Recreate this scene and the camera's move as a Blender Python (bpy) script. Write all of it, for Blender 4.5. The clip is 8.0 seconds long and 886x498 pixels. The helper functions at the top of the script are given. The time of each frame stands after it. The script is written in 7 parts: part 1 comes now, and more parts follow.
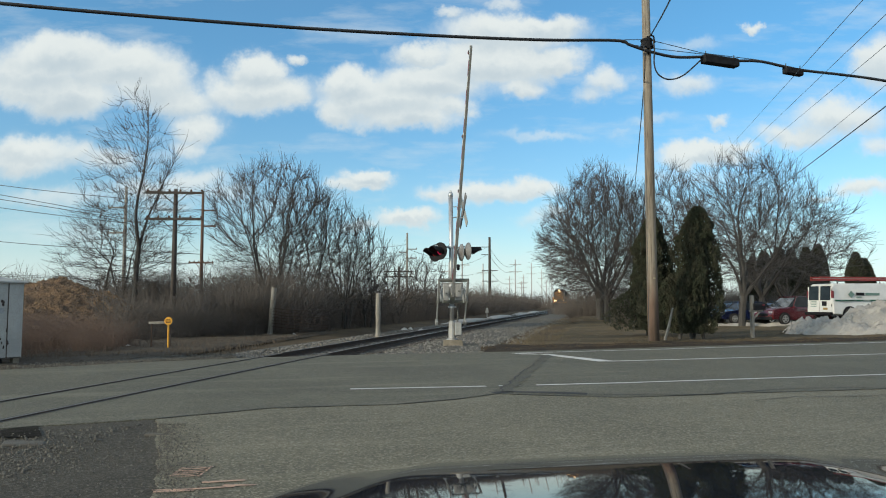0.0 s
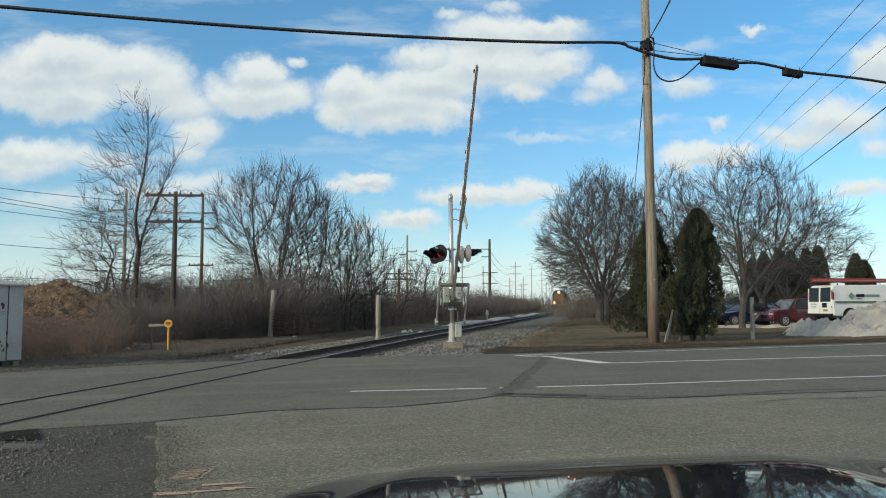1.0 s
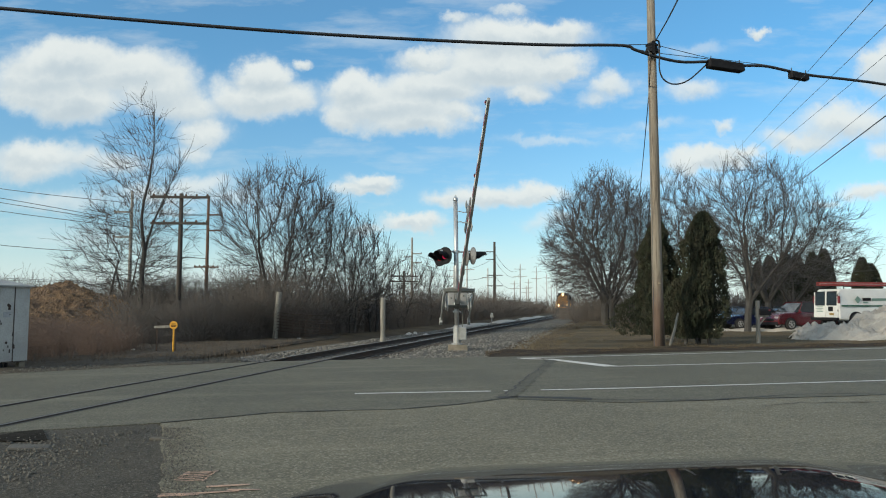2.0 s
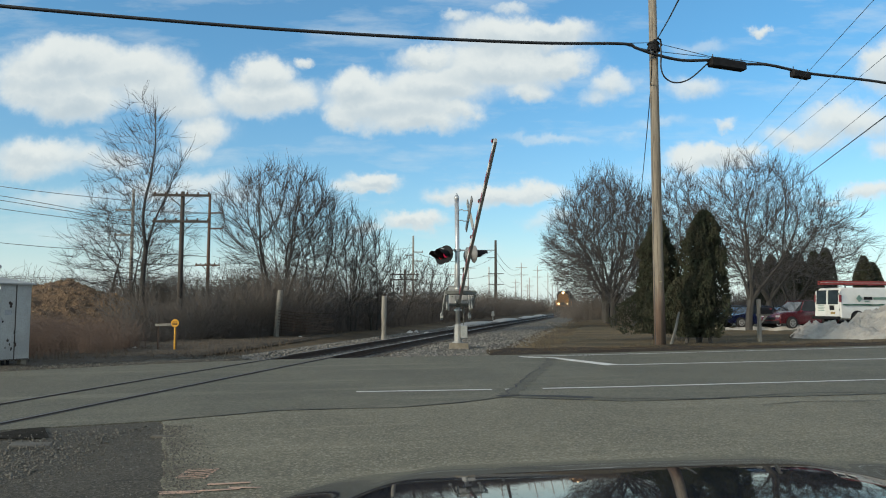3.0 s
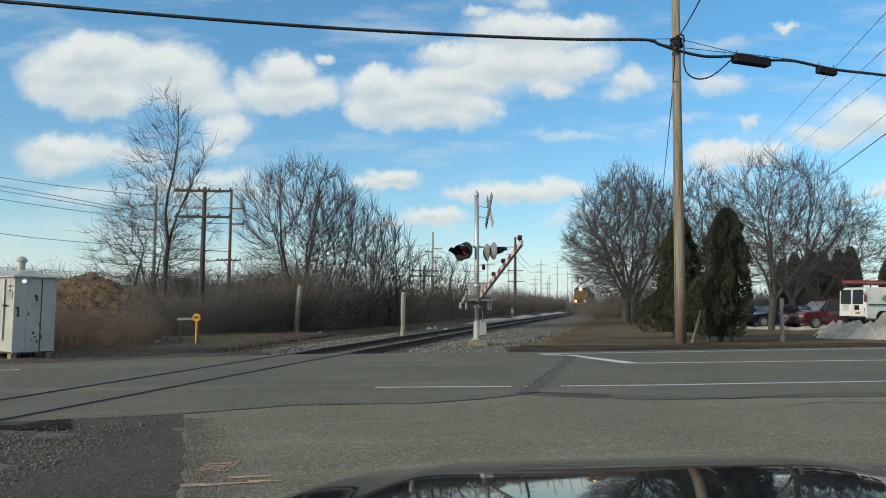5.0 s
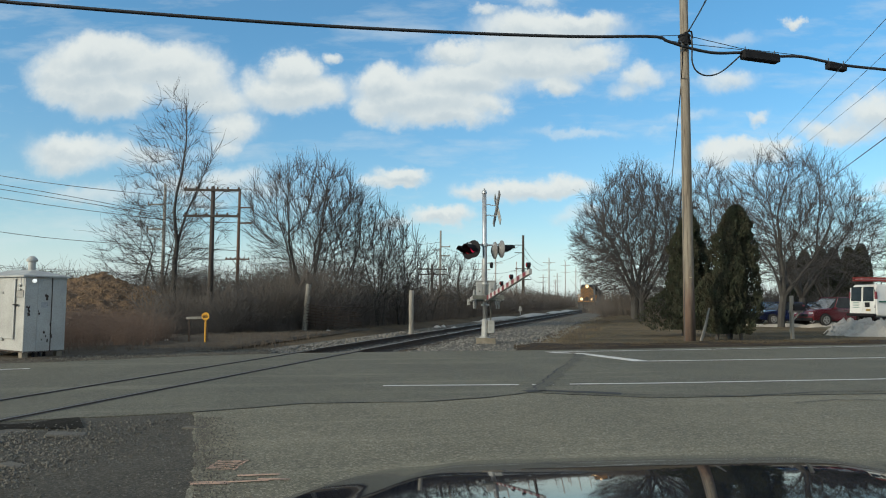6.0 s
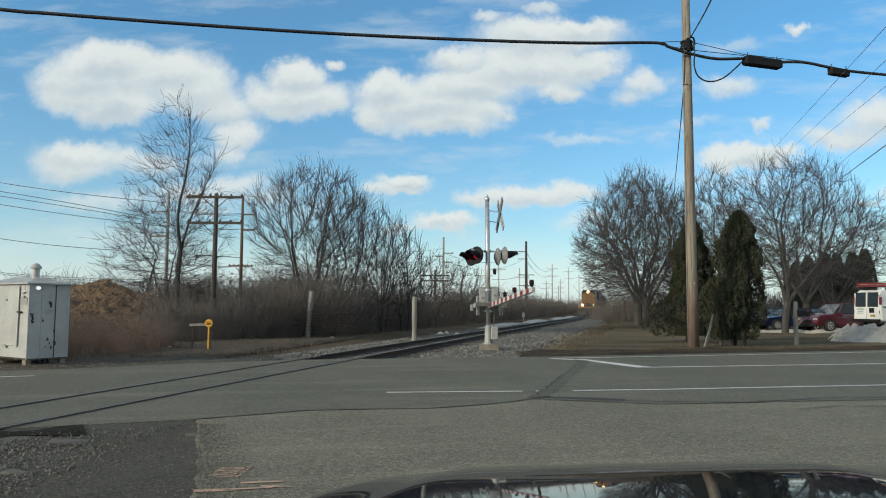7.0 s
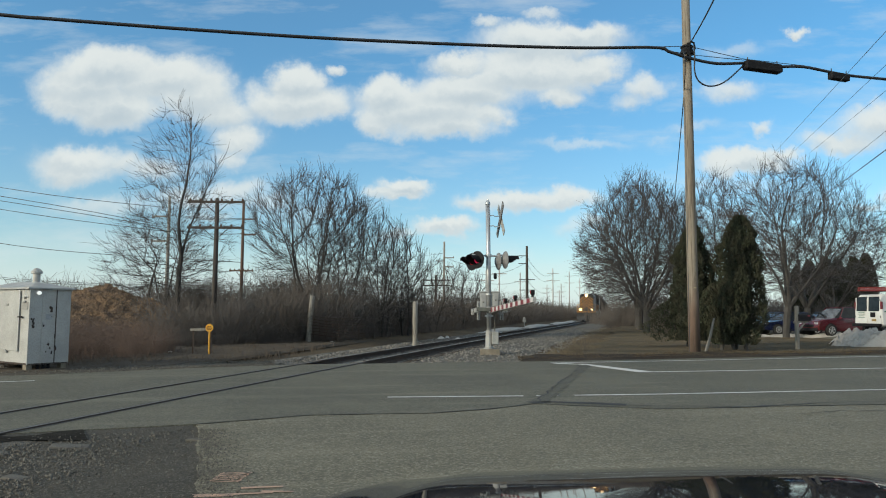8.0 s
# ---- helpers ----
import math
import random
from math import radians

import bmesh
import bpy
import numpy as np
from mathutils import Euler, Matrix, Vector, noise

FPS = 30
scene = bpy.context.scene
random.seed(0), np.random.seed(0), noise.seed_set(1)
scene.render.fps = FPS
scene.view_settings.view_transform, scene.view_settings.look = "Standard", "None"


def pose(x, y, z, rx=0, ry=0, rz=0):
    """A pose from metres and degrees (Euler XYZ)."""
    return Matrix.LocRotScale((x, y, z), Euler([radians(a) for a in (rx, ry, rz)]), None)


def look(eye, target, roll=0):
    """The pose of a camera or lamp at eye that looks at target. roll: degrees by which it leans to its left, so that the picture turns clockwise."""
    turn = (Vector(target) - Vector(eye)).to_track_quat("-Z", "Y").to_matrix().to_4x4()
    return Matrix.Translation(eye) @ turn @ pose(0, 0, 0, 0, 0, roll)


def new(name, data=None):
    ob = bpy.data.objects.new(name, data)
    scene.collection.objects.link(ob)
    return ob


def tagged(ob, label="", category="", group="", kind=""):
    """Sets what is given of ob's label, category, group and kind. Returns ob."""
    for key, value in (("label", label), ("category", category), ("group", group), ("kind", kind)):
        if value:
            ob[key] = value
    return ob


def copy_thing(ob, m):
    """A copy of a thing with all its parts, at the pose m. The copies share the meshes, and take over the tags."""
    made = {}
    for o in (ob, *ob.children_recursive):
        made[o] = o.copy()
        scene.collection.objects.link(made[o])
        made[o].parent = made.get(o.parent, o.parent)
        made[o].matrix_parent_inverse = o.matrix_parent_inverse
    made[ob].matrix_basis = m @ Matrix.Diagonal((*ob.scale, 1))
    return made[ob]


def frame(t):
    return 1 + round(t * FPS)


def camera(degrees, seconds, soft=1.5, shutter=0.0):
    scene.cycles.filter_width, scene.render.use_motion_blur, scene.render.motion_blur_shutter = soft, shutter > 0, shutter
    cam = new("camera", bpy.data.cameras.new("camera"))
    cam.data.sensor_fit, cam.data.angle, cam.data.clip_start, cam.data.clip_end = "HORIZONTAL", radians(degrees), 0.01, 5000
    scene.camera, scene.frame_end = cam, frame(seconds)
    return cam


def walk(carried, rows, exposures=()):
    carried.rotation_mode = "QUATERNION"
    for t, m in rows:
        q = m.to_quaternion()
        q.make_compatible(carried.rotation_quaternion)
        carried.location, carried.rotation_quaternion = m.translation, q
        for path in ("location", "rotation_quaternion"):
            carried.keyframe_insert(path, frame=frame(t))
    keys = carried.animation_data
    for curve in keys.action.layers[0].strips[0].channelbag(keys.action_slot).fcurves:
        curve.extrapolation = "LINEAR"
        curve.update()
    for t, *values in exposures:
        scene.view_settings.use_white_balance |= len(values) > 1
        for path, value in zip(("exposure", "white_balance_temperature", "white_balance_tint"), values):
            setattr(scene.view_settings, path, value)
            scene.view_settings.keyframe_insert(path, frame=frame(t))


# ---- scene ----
cam = camera(62.19, 8.0, soft=1.05)
walk(cam, [
    (0.0, pose(0, 0, 1.45, 94.180, -0.000, 0.000)),
    (0.5, pose(0, 0, 1.45, 94.061, -0.075, -0.080)),
    (1.0, pose(0, 0, 1.45, 94.348, 0.093, 0.005)),
    (1.5, pose(0, 0, 1.45, 94.554, 0.002, 0.265)),
    (3.0, pose(0, 0, 1.45, 94.413, -0.171, 0.457)),
    (3.5, pose(0, 0, 1.45, 94.339, -0.247, 0.792)),
    (4.0, pose(0, 0, 1.45, 94.403, -0.284, 1.463)),
    (4.5, pose(0, 0, 1.45, 94.284, -0.543, 1.696)),
    (6.0, pose(0, 0, 1.45, 93.993, -0.478, 2.572)),
    (6.5, pose(0, 0, 1.45, 94.343, -0.434, 2.757)),
    (7.0, pose(0, 0, 1.45, 94.489, -0.367, 2.813)),
    (7.5, pose(0, 0, 1.45, 94.678, -0.333, 2.877)),
    (8.0, pose(0, 0, 1.45, 94.848, -0.338, 2.869)),
], exposures=[(0.0, 0.40, 6500, 5), (8.0, 0.34, 6500, 5)])

# ---------------------------------------------------------------- sky and sun
# cumulus clouds ahead: bearing and rise as tangents, half width, half height, density
CLOUDS_A = [(-0.530, 0.350, 0.075, 0.030, 1.00), (-0.569, 0.326, 0.063, 0.031, 1.00), (-0.459, 0.332, 0.071, 0.031, 1.00), (-0.407, 0.306, 0.051, 0.033, 0.95), (-0.520, 0.290, 0.067, 0.030, 0.95), (-0.583, 0.302, 0.047, 0.027, 0.95), (-0.363, 0.280, 0.055, 0.023, 0.75), (-0.258, 0.326, 0.033, 0.025, 1.00), (-0.252, 0.294, 0.069, 0.026, 0.95), (-0.305, 0.295, 0.031, 0.022, 0.70), (-0.211, 0.287, 0.031, 0.020, 0.80), (-0.201, 0.345, 0.016, 0.009, 0.70), (-0.125, 0.302, 0.036, 0.024, 1.00), (-0.074, 0.284, 0.082, 0.031, 1.00), (-0.015, 0.310, 0.067, 0.030, 1.00), (-0.050, 0.256, 0.066, 0.020, 0.90), (-0.144, 0.266, 0.028, 0.020, 0.85), (0.009, 0.270, 0.031, 0.016, 0.80), (-0.031, 0.350, 0.046, 0.016, 0.85), (0.095, 0.376, 0.091, 0.024, 0.90)]
CLOUDS_B = [(0.143, 0.384, 0.051, 0.017, 0.95), (0.075, 0.336, 0.083, 0.031, 1.00), (0.158, 0.338, 0.043, 0.020, 0.90), (0.013, 0.400, 0.021, 0.009, 0.60), (0.111, 0.300, 0.035, 0.017, 0.80), (0.080, 0.413, 0.032, 0.009, 0.55), (0.226, 0.308, 0.033, 0.017, 0.65), (0.204, 0.290, 0.028, 0.013, 0.55), (0.340, 0.302, 0.041, 0.017, 0.60), (0.351, 0.360, 0.055, 0.011, 0.40), (0.434, 0.379, 0.013, 0.008, 0.75), (0.386, 0.245, 0.015, 0.010, 0.60), (0.600, 0.332, 0.031, 0.033, 0.85), (0.548, 0.258, 0.074, 0.025, 0.75), (0.485, 0.237, 0.059, 0.017, 0.70), (0.601, 0.221, 0.028, 0.017, 0.60), (0.363, 0.202, 0.054, 0.017, 0.95), (0.320, 0.199, 0.031, 0.016, 0.80), (0.410, 0.213, 0.026, 0.011, 0.70), (0.575, 0.158, 0.050, 0.013, 0.75)]
CLOUDS_C = [(0.509, 0.142, 0.023, 0.008, 0.50), (-0.575, 0.200, 0.058, 0.023, 0.75), (-0.509, 0.205, 0.039, 0.019, 0.65), (-0.350, 0.216, 0.028, 0.020, 0.60), (-0.538, 0.144, 0.085, 0.017, 0.50), (-0.298, 0.148, 0.047, 0.013, 0.45), (-0.375, 0.134, 0.046, 0.010, 0.45), (-0.108, 0.167, 0.033, 0.012, 0.95), (-0.121, 0.158, 0.040, 0.009, 0.85), (0.055, 0.152, 0.070, 0.015, 0.80), (0.113, 0.153, 0.045, 0.014, 0.80), (-0.003, 0.147, 0.028, 0.012, 0.75), (-0.051, 0.113, 0.043, 0.012, 0.80), (-0.111, 0.103, 0.031, 0.008, 0.50), (0.125, 0.111, 0.025, 0.013, 0.45), (0.150, 0.122, 0.020, 0.011, 0.50), (0.137, 0.233, 0.074, 0.008, 0.42), (0.247, 0.237, 0.023, 0.008, 0.35)]
CLOUDS_D = [(-0.339, 0.245, 0.039, 0.023, 0.75), (-0.341, 0.167, 0.054, 0.017, 0.60), (-0.410, 0.156, 0.062, 0.016, 0.55), (-0.564, 0.213, 0.058, 0.020, 0.80), (-0.466, 0.195, 0.047, 0.016, 0.60), (0.286, 0.250, 0.047, 0.008, 0.40)]
SUN_AZ, SUN_EL = 236.0, 18.0       # compass bearing from ahead, clockwise: behind and to the left
SKY, CLOUD_WHITE, CLOUD_GREY = 0.122, (5.15, 5.3, 5.3, 1), (3.3, 3.8, 4.25, 1)


class Nodes:
    """Short writing for node trees."""

    def __init__(self, tree):
        self.t, self.n, self.l = tree, tree.nodes, tree.links
        self.n.clear()

    def add(self, kind, out=0, operation="", use_clamp=False, interpolation_type="", data_type="", rotation_type="", ins=None):
        node = self.n.new(kind)
        if operation:
            node.operation = operation
        if use_clamp:
            node.use_clamp = True
        if interpolation_type:
            node.interpolation_type = interpolation_type
        if data_type:
            node.data_type = data_type
        if rotation_type:
            node.rotation_type = rotation_type
        for k, v in (ins or {}).items():
            self.put(node.inputs[k], v)
        return node.outputs[out]

    def put(self, socket, v):
        if isinstance(v, bpy.types.NodeSocket):
            self.l.new(v, socket)
        else:
            socket.default_value = v

    def math(self, op, a, b=0.0, c=0.0, clamp=False):
        return self.add("ShaderNodeMath", operation=op, use_clamp=clamp, ins={0: a, 1: b, 2: c})

    def vec(self, op, a, b=(0, 0, 0), out=0):
        return self.add("ShaderNodeVectorMath", out, operation=op, ins={0: a, 1: b})

    def span(self, v, a, b, lo=0.0, hi=1.0, soft=True):
        return self.add("ShaderNodeMapRange", interpolation_type="SMOOTHSTEP" if soft else "LINEAR", ins={0: v, 1: a, 2: b, 3: lo, 4: hi})

    def mix(self, f, a, b):
        return self.add("ShaderNodeMix", 2, data_type="RGBA", ins={0: f, 6: a, 7: b})

    def noise(self, v, scale, detail=4.0, rough=0.55, out=0):
        return self.add("ShaderNodeTexNoise", out, ins={"Vector": v, "Scale": scale, "Detail": detail, "Roughness": rough})


def make_world():
    w = bpy.data.worlds.new("sky")
    scene.world = w
    w.use_nodes = True
    k = Nodes(w.node_tree)
    way = k.add("ShaderNodeTexCoord")
    dome = k.n.new("ShaderNodeTexSky")
    dome.sky_type, dome.sun_disc, dome.sun_elevation, dome.sun_rotation = "NISHITA", False, radians(SUN_EL), radians(SUN_AZ)
    dome.altitude, dome.air_density, dome.dust_density, dome.ozone_density = 200, 1.0, 0.7, 2.2
    sep = k.n.new("ShaderNodeSeparateXYZ")
    k.l.new(way, sep.inputs[0])
    x, y, z = sep.outputs
    depth = k.mix(k.span(z, 0.03, 0.38), (0.80, 0.98, 1.07, 1), (0.35, 0.95, 1.20, 1))
    sky = k.vec("MULTIPLY", dome.outputs[0], depth)
    ahead = k.math("MAXIMUM", k.math("ABSOLUTE", y), 0.05)
    flat = k.add("ShaderNodeCombineXYZ", ins={0: k.math("DIVIDE", x, ahead), 1: k.math("DIVIDE", z, ahead), 2: 0.0})
    wob = k.vec("SUBTRACT", k.noise(flat, 9.0, 5.0, 0.6, out=1), (0.5, 0.5, 0.5))
    bent = k.vec("ADD", flat, k.vec("MULTIPLY", wob, (0.075, 0.055, 0)))
    fine = k.vec("SUBTRACT", k.noise(flat, 38.0, 5.0, 0.6, out=1), (0.5, 0.5, 0.5))
    bent = k.vec("ADD", bent, k.vec("MULTIPLY", fine, (0.030, 0.024, 0)))
    curl = k.vec("SUBTRACT", k.noise(flat, 110.0, 4.0, 0.6, out=1), (0.5, 0.5, 0.5))
    bent = k.vec("ADD", bent, k.vec("MULTIPLY", curl, (0.008, 0.007, 0)))
    body, shade = None, None
    for cx, cz, rx, rz, thin in CLOUDS_A + CLOUDS_B + CLOUDS_C + CLOUDS_D:
        off = k.vec("SUBTRACT", bent, (cx, cz, 0))
        d = k.vec("LENGTH", k.vec("MULTIPLY", off, (1 / rx, 1 / rz, 0)), out=1)
        one = k.span(d, 1.95, 0.1, 0.0, thin)
        under = k.math("MULTIPLY", one, k.span(k.vec("DOT_PRODUCT", off, (0.25, 1 / rz, 0), out=1), 0.5, -0.8))
        body = one if body is None else k.add("ShaderNodeMath", operation="SMOOTH_MAX", ins={0: body, 1: one, 2: 0.25})
        shade = under if shade is None else k.math("MAXIMUM", shade, under)
    front = k.math("GREATER_THAN", y, 0.0)
    # the same kind of broken cumulus over the rest of the sky
    loose = k.noise(k.vec("MULTIPLY", way, (1.0, 1.0, 2.6)), 3.4, 7.0, 0.55)
    rest = k.math("MULTIPLY", k.span(loose, 0.38, 0.56), k.span(z, 0.42, 0.6))
    rest = k.math("MAXIMUM", rest, k.math("MULTIPLY", k.span(loose, 0.38, 0.56), k.math("SUBTRACT", 1.0, front)))
    veil = k.math("MULTIPLY", k.span(k.noise(k.vec("MULTIPLY", flat, (2.2, 9.0, 1)), 2.0, 6.0, 0.6), 0.38, 0.80), 0.52)
    cover = k.math("MAXIMUM", k.math("MULTIPLY", k.span(body, 0.07, 0.74), front), k.math("MAXIMUM", rest, veil))
    low = k.span(z, 0.0, 0.12, 1.0, 0.0)
    puff = k.math("MULTIPLY_ADD", k.noise(flat, 16.0, 4.0, 0.6), 0.5, k.math("MULTIPLY", shade, 0.6))
    white = k.mix(k.span(puff, 0.2, 0.95), CLOUD_WHITE, CLOUD_GREY)
    hazy = k.mix(k.math("MULTIPLY", low, 0.55), k.mix(k.math("MULTIPLY", cover, 0.96), sky, white), (5.2, 5.75, 6.5, 1))
    bg = k.add("ShaderNodeBackground", ins={0: hazy, 1: SKY})
    k.l.new(bg, k.n.new("ShaderNodeOutputWorld").inputs[0])


make_world()
lamp = bpy.data.lights.new("sun", "SUN")
lamp.energy, lamp.angle, lamp.color = 2.9, radians(11), (1.0, 0.86, 0.68)
sun = new("sun", lamp)
a, e = radians(SUN_AZ), radians(SUN_EL)
sun.matrix_world = look((0, 0, 60), (-math.sin(a) * math.cos(e), -math.cos(a) * math.cos(e), 60 - math.sin(e)))


# ---------------------------------------------------------------- materials
def mat(name, col, col2=None, rough=0.8, scale=6.0, fine=60.0, metal=0.0, bump=0.15, dist=0.01, spread=(0.35, 0.65), third=None, stretch=(1, 1, 1),
        vary=0.0, glow=0.0, coat=0.0, spec=0.5, island=False):
    m = bpy.data.materials.new(name)
    m.use_nodes = True
    k = Nodes(m.node_tree)
    p = k.add("ShaderNodeTexCoord", 3)
    p = k.vec("MULTIPLY", p, stretch)
    c1 = (*col, 1)
    c2 = (*(col2 or [v * 0.75 for v in col]), 1)
    big, small = k.noise(p, scale, 5.0, 0.6), k.noise(p, fine, 4.0, 0.65)
    base = k.mix(k.span(big, *spread), c1, c2)
    base = k.mix(k.span(small, 0.35, 0.8, 0.0, 0.55), base, (*(third or [v * 0.6 for v in col]), 1))
    if island:
        g = k.add("ShaderNodeNewGeometry", 8)
        base = k.mix(k.span(g, 0.0, 1.0, 0.0, 1.0, False), k.mix(0.55, base, (*[v * 0.35 for v in col], 1)), k.mix(0.5, base, (*[min(0.5, v * 1.9) for v in col], 1)))
    if vary:
        r = k.add("ShaderNodeObjectInfo", 5)
        base = k.mix(k.math("MULTIPLY", r, vary), base, (*[v * 0.45 for v in col], 1))
    bsdf = k.n.new("ShaderNodeBsdfPrincipled")
    k.put(bsdf.inputs["Base Color"], base)
    k.put(bsdf.inputs["Roughness"], k.span(small, 0.2, 0.8, max(rough - 0.1, 0.02), min(rough + 0.1, 1)))
    k.put(bsdf.inputs["Metallic"], metal)
    k.put(bsdf.inputs["Specular IOR Level"], spec)
    k.put(bsdf.inputs["Coat Weight"], coat)
    if glow:
        k.put(bsdf.inputs["Emission Color"], c1)
        k.put(bsdf.inputs["Emission Strength"], glow)
    if bump:
        h = k.math("ADD", small, k.math("MULTIPLY", big, 0.6))
        k.put(bsdf.inputs["Normal"], k.add("ShaderNodeBump", ins={"Strength": bump, "Distance": dist, "Height": h}))
    k.l.new(bsdf.outputs[0], k.n.new("ShaderNodeOutputMaterial").inputs[0])
    return m


def asphalt(name, col, patch, stone, streak):
    """Worn asphalt: aggregate speckle, broad stains, faint wheel streaks along the road."""
    m = bpy.data.materials.new(name)
    m.use_nodes = True
    k = Nodes(m.node_tree)
    p = k.add("ShaderNodeTexCoord", 3)
    along = k.vec("MULTIPLY", k.add("ShaderNodeVectorRotate", rotation_type="Z_AXIS", ins={"Vector": p, "Angle": radians(-17)}), (0.12, 1.1, 1))
    broad, mid = k.noise(p, 0.35, 5.0, 0.6), k.noise(p, 3.0, 5.0, 0.65)
    lines = k.noise(along, 1.1, 5.0, 0.6)
    cells = k.add("ShaderNodeTexVoronoi", 1, ins={"Vector": p, "Scale": 55.0})
    grit = k.noise(p, 130.0, 3.0, 0.7)
    base = k.mix(k.span(broad, 0.35, 0.68), (*col, 1), (*patch, 1))
    base = k.mix(k.span(mid, 0.45, 0.75, 0.0, 0.4), base, (*[v * 0.7 for v in col], 1))
    base = k.mix(k.span(lines, 0.5, 0.72, 0.0, streak), base, (*[v * 1.45 for v in patch], 1))
    bright = k.add("ShaderNodeSeparateColor", ins={0: cells})
    base = k.mix(k.span(bright, 0.6, 1.0, 0.0, 0.55), base, (*stone, 1))
    base = k.mix(k.span(bright, 0.4, 0.0, 0.0, 0.5), base, (*[v * 0.45 for v in col], 1))
    bsdf = k.n.new("ShaderNodeBsdfPrincipled")
    k.put(bsdf.inputs["Base Color"], base)
    k.put(bsdf.inputs["Roughness"], k.span(grit, 0.2, 0.8, 0.72, 0.95))
    k.put(bsdf.inputs["Specular IOR Level"], 0.22)
    h = k.math("ADD", grit, k.math("ADD", bright, mid))
    k.put(bsdf.inputs["Normal"], k.add("ShaderNodeBump", ins={"Strength": 0.5, "Distance": 0.008, "Height": h}))
    k.l.new(bsdf.outputs[0], k.n.new("ShaderNodeOutputMaterial").inputs[0])
    return m


ROAD = asphalt("road_asphalt", (0.097, 0.093, 0.071), (0.130, 0.122, 0.091), (0.22, 0.207, 0.168), 0.6)
APRON = asphalt("worn_asphalt", (0.126, 0.116, 0.085), (0.164, 0.150, 0.109), (0.34, 0.315, 0.24), 0.5)
DIRTY = asphalt("broken_asphalt", (0.045, 0.040, 0.031), (0.068, 0.060, 0.046), (0.14, 0.125, 0.10), 0.1)
SOIL = mat("soil_and_dead_grass", (0.105, 0.080, 0.052), (0.060, 0.046, 0.033), 0.95, 0.35, 9.0, bump=0.6, dist=0.05, third=(0.15, 0.12, 0.075), spec=0.1)
TURF = mat("winter_turf", (0.122, 0.094, 0.062), (0.060, 0.054, 0.037), 0.95, 0.42, 9.0, bump=0.7, dist=0.04, third=(0.125, 0.098, 0.06), stretch=(0.35, 1, 1), spec=0.1)
# near-black colour standing in for the shade under the near rail
RAIL_SHADE = mat("rail_shade_black", (0.022, 0.020, 0.017), (0.035, 0.032, 0.027), 0.9, 2.0, 18.0, bump=0.6, dist=0.03, spec=0.03)
TAR = asphalt("sealed_asphalt_band", (0.078, 0.075, 0.059), (0.104, 0.098, 0.076), (0.17, 0.16, 0.135), 0.4)
MULCH = mat("wet_dark_soil", (0.040, 0.032, 0.026), (0.060, 0.048, 0.036), 0.95, 1.2, 14.0, bump=0.8, dist=0.05, spec=0.1)
BALLAST = mat("ballast", (0.150, 0.140, 0.122), (0.088, 0.082, 0.072), 0.92, 1.5, 22.0, bump=0.9, dist=0.04, third=(0.07, 0.066, 0.06), spec=0.15)
STONE = mat("crushed_stone", (0.155, 0.147, 0.132), (0.105, 0.10, 0.09), 0.9, 9.0, 90.0, bump=0.3, island=True)
DARKSTONE = mat("dark_crushed_stone", (0.115, 0.106, 0.090), (0.075, 0.069, 0.060), 0.92, 9.0, 90.0, bump=0.3, island=True)
TIE = mat("creosoted_oak", (0.050, 0.041, 0.033), (0.085, 0.073, 0.060), 0.9, 3.0, 40.0, stretch=(0.3, 3, 3), vary=0.5)
RUST = mat("rusty_rail_steel", (0.070, 0.046, 0.034), (0.045, 0.034, 0.028), 0.75, 4.0, 50.0, metal=0.3)
RAILTOP = mat("polished_rail_steel", (0.42, 0.40, 0.38), (0.30, 0.28, 0.26), 0.38, 3.0, 40.0, metal=0.9, bump=0.03)
WORNRAIL = mat("dull_rail_head", (0.17, 0.155, 0.14), (0.11, 0.10, 0.09), 0.55, 3.0, 40.0, metal=0.5, bump=0.03)
GAP = mat("flangeway_rubber", (0.020, 0.020, 0.020), (0.032, 0.031, 0.030), 0.85, 3.0, 60.0)
PAINT = mat("worn_road_paint", (0.62, 0.61, 0.58), (0.40, 0.39, 0.37), 0.7, 3.0, 45.0, third=(0.22, 0.21, 0.20), spread=(0.4, 0.75))
ORANGE = mat("utility_spray_paint", (0.55, 0.34, 0.23), (0.32, 0.21, 0.16), 0.85, 9.0, 60.0, third=(0.14, 0.125, 0.11))
BARK = mat("grey_bark", (0.058, 0.054, 0.050), (0.038, 0.036, 0.034), 0.9, 6.0, 45.0, stretch=(1, 1, 0.25), bump=0.5)
TWIG = mat("bare_twigs", (0.074, 0.067, 0.064), (0.052, 0.047, 0.046), 0.9, 2.0, 30.0, bump=0)
BROWNTWIG = mat("brush_stems", (0.136, 0.118, 0.104), (0.090, 0.080, 0.073), 0.9, 0.6, 20.0, bump=0, vary=0.3)
REDTWIG = mat("dead_weed_stalks", (0.150, 0.104, 0.082), (0.100, 0.074, 0.062), 0.95, 1.0, 20.0, bump=0, vary=0.25)
NEEDLE = mat("arborvitae_scales", (0.048, 0.056, 0.037), (0.054, 0.052, 0.038), 0.95, 2.6, 25.0, bump=0, third=(0.040, 0.045, 0.030), spec=0.05)


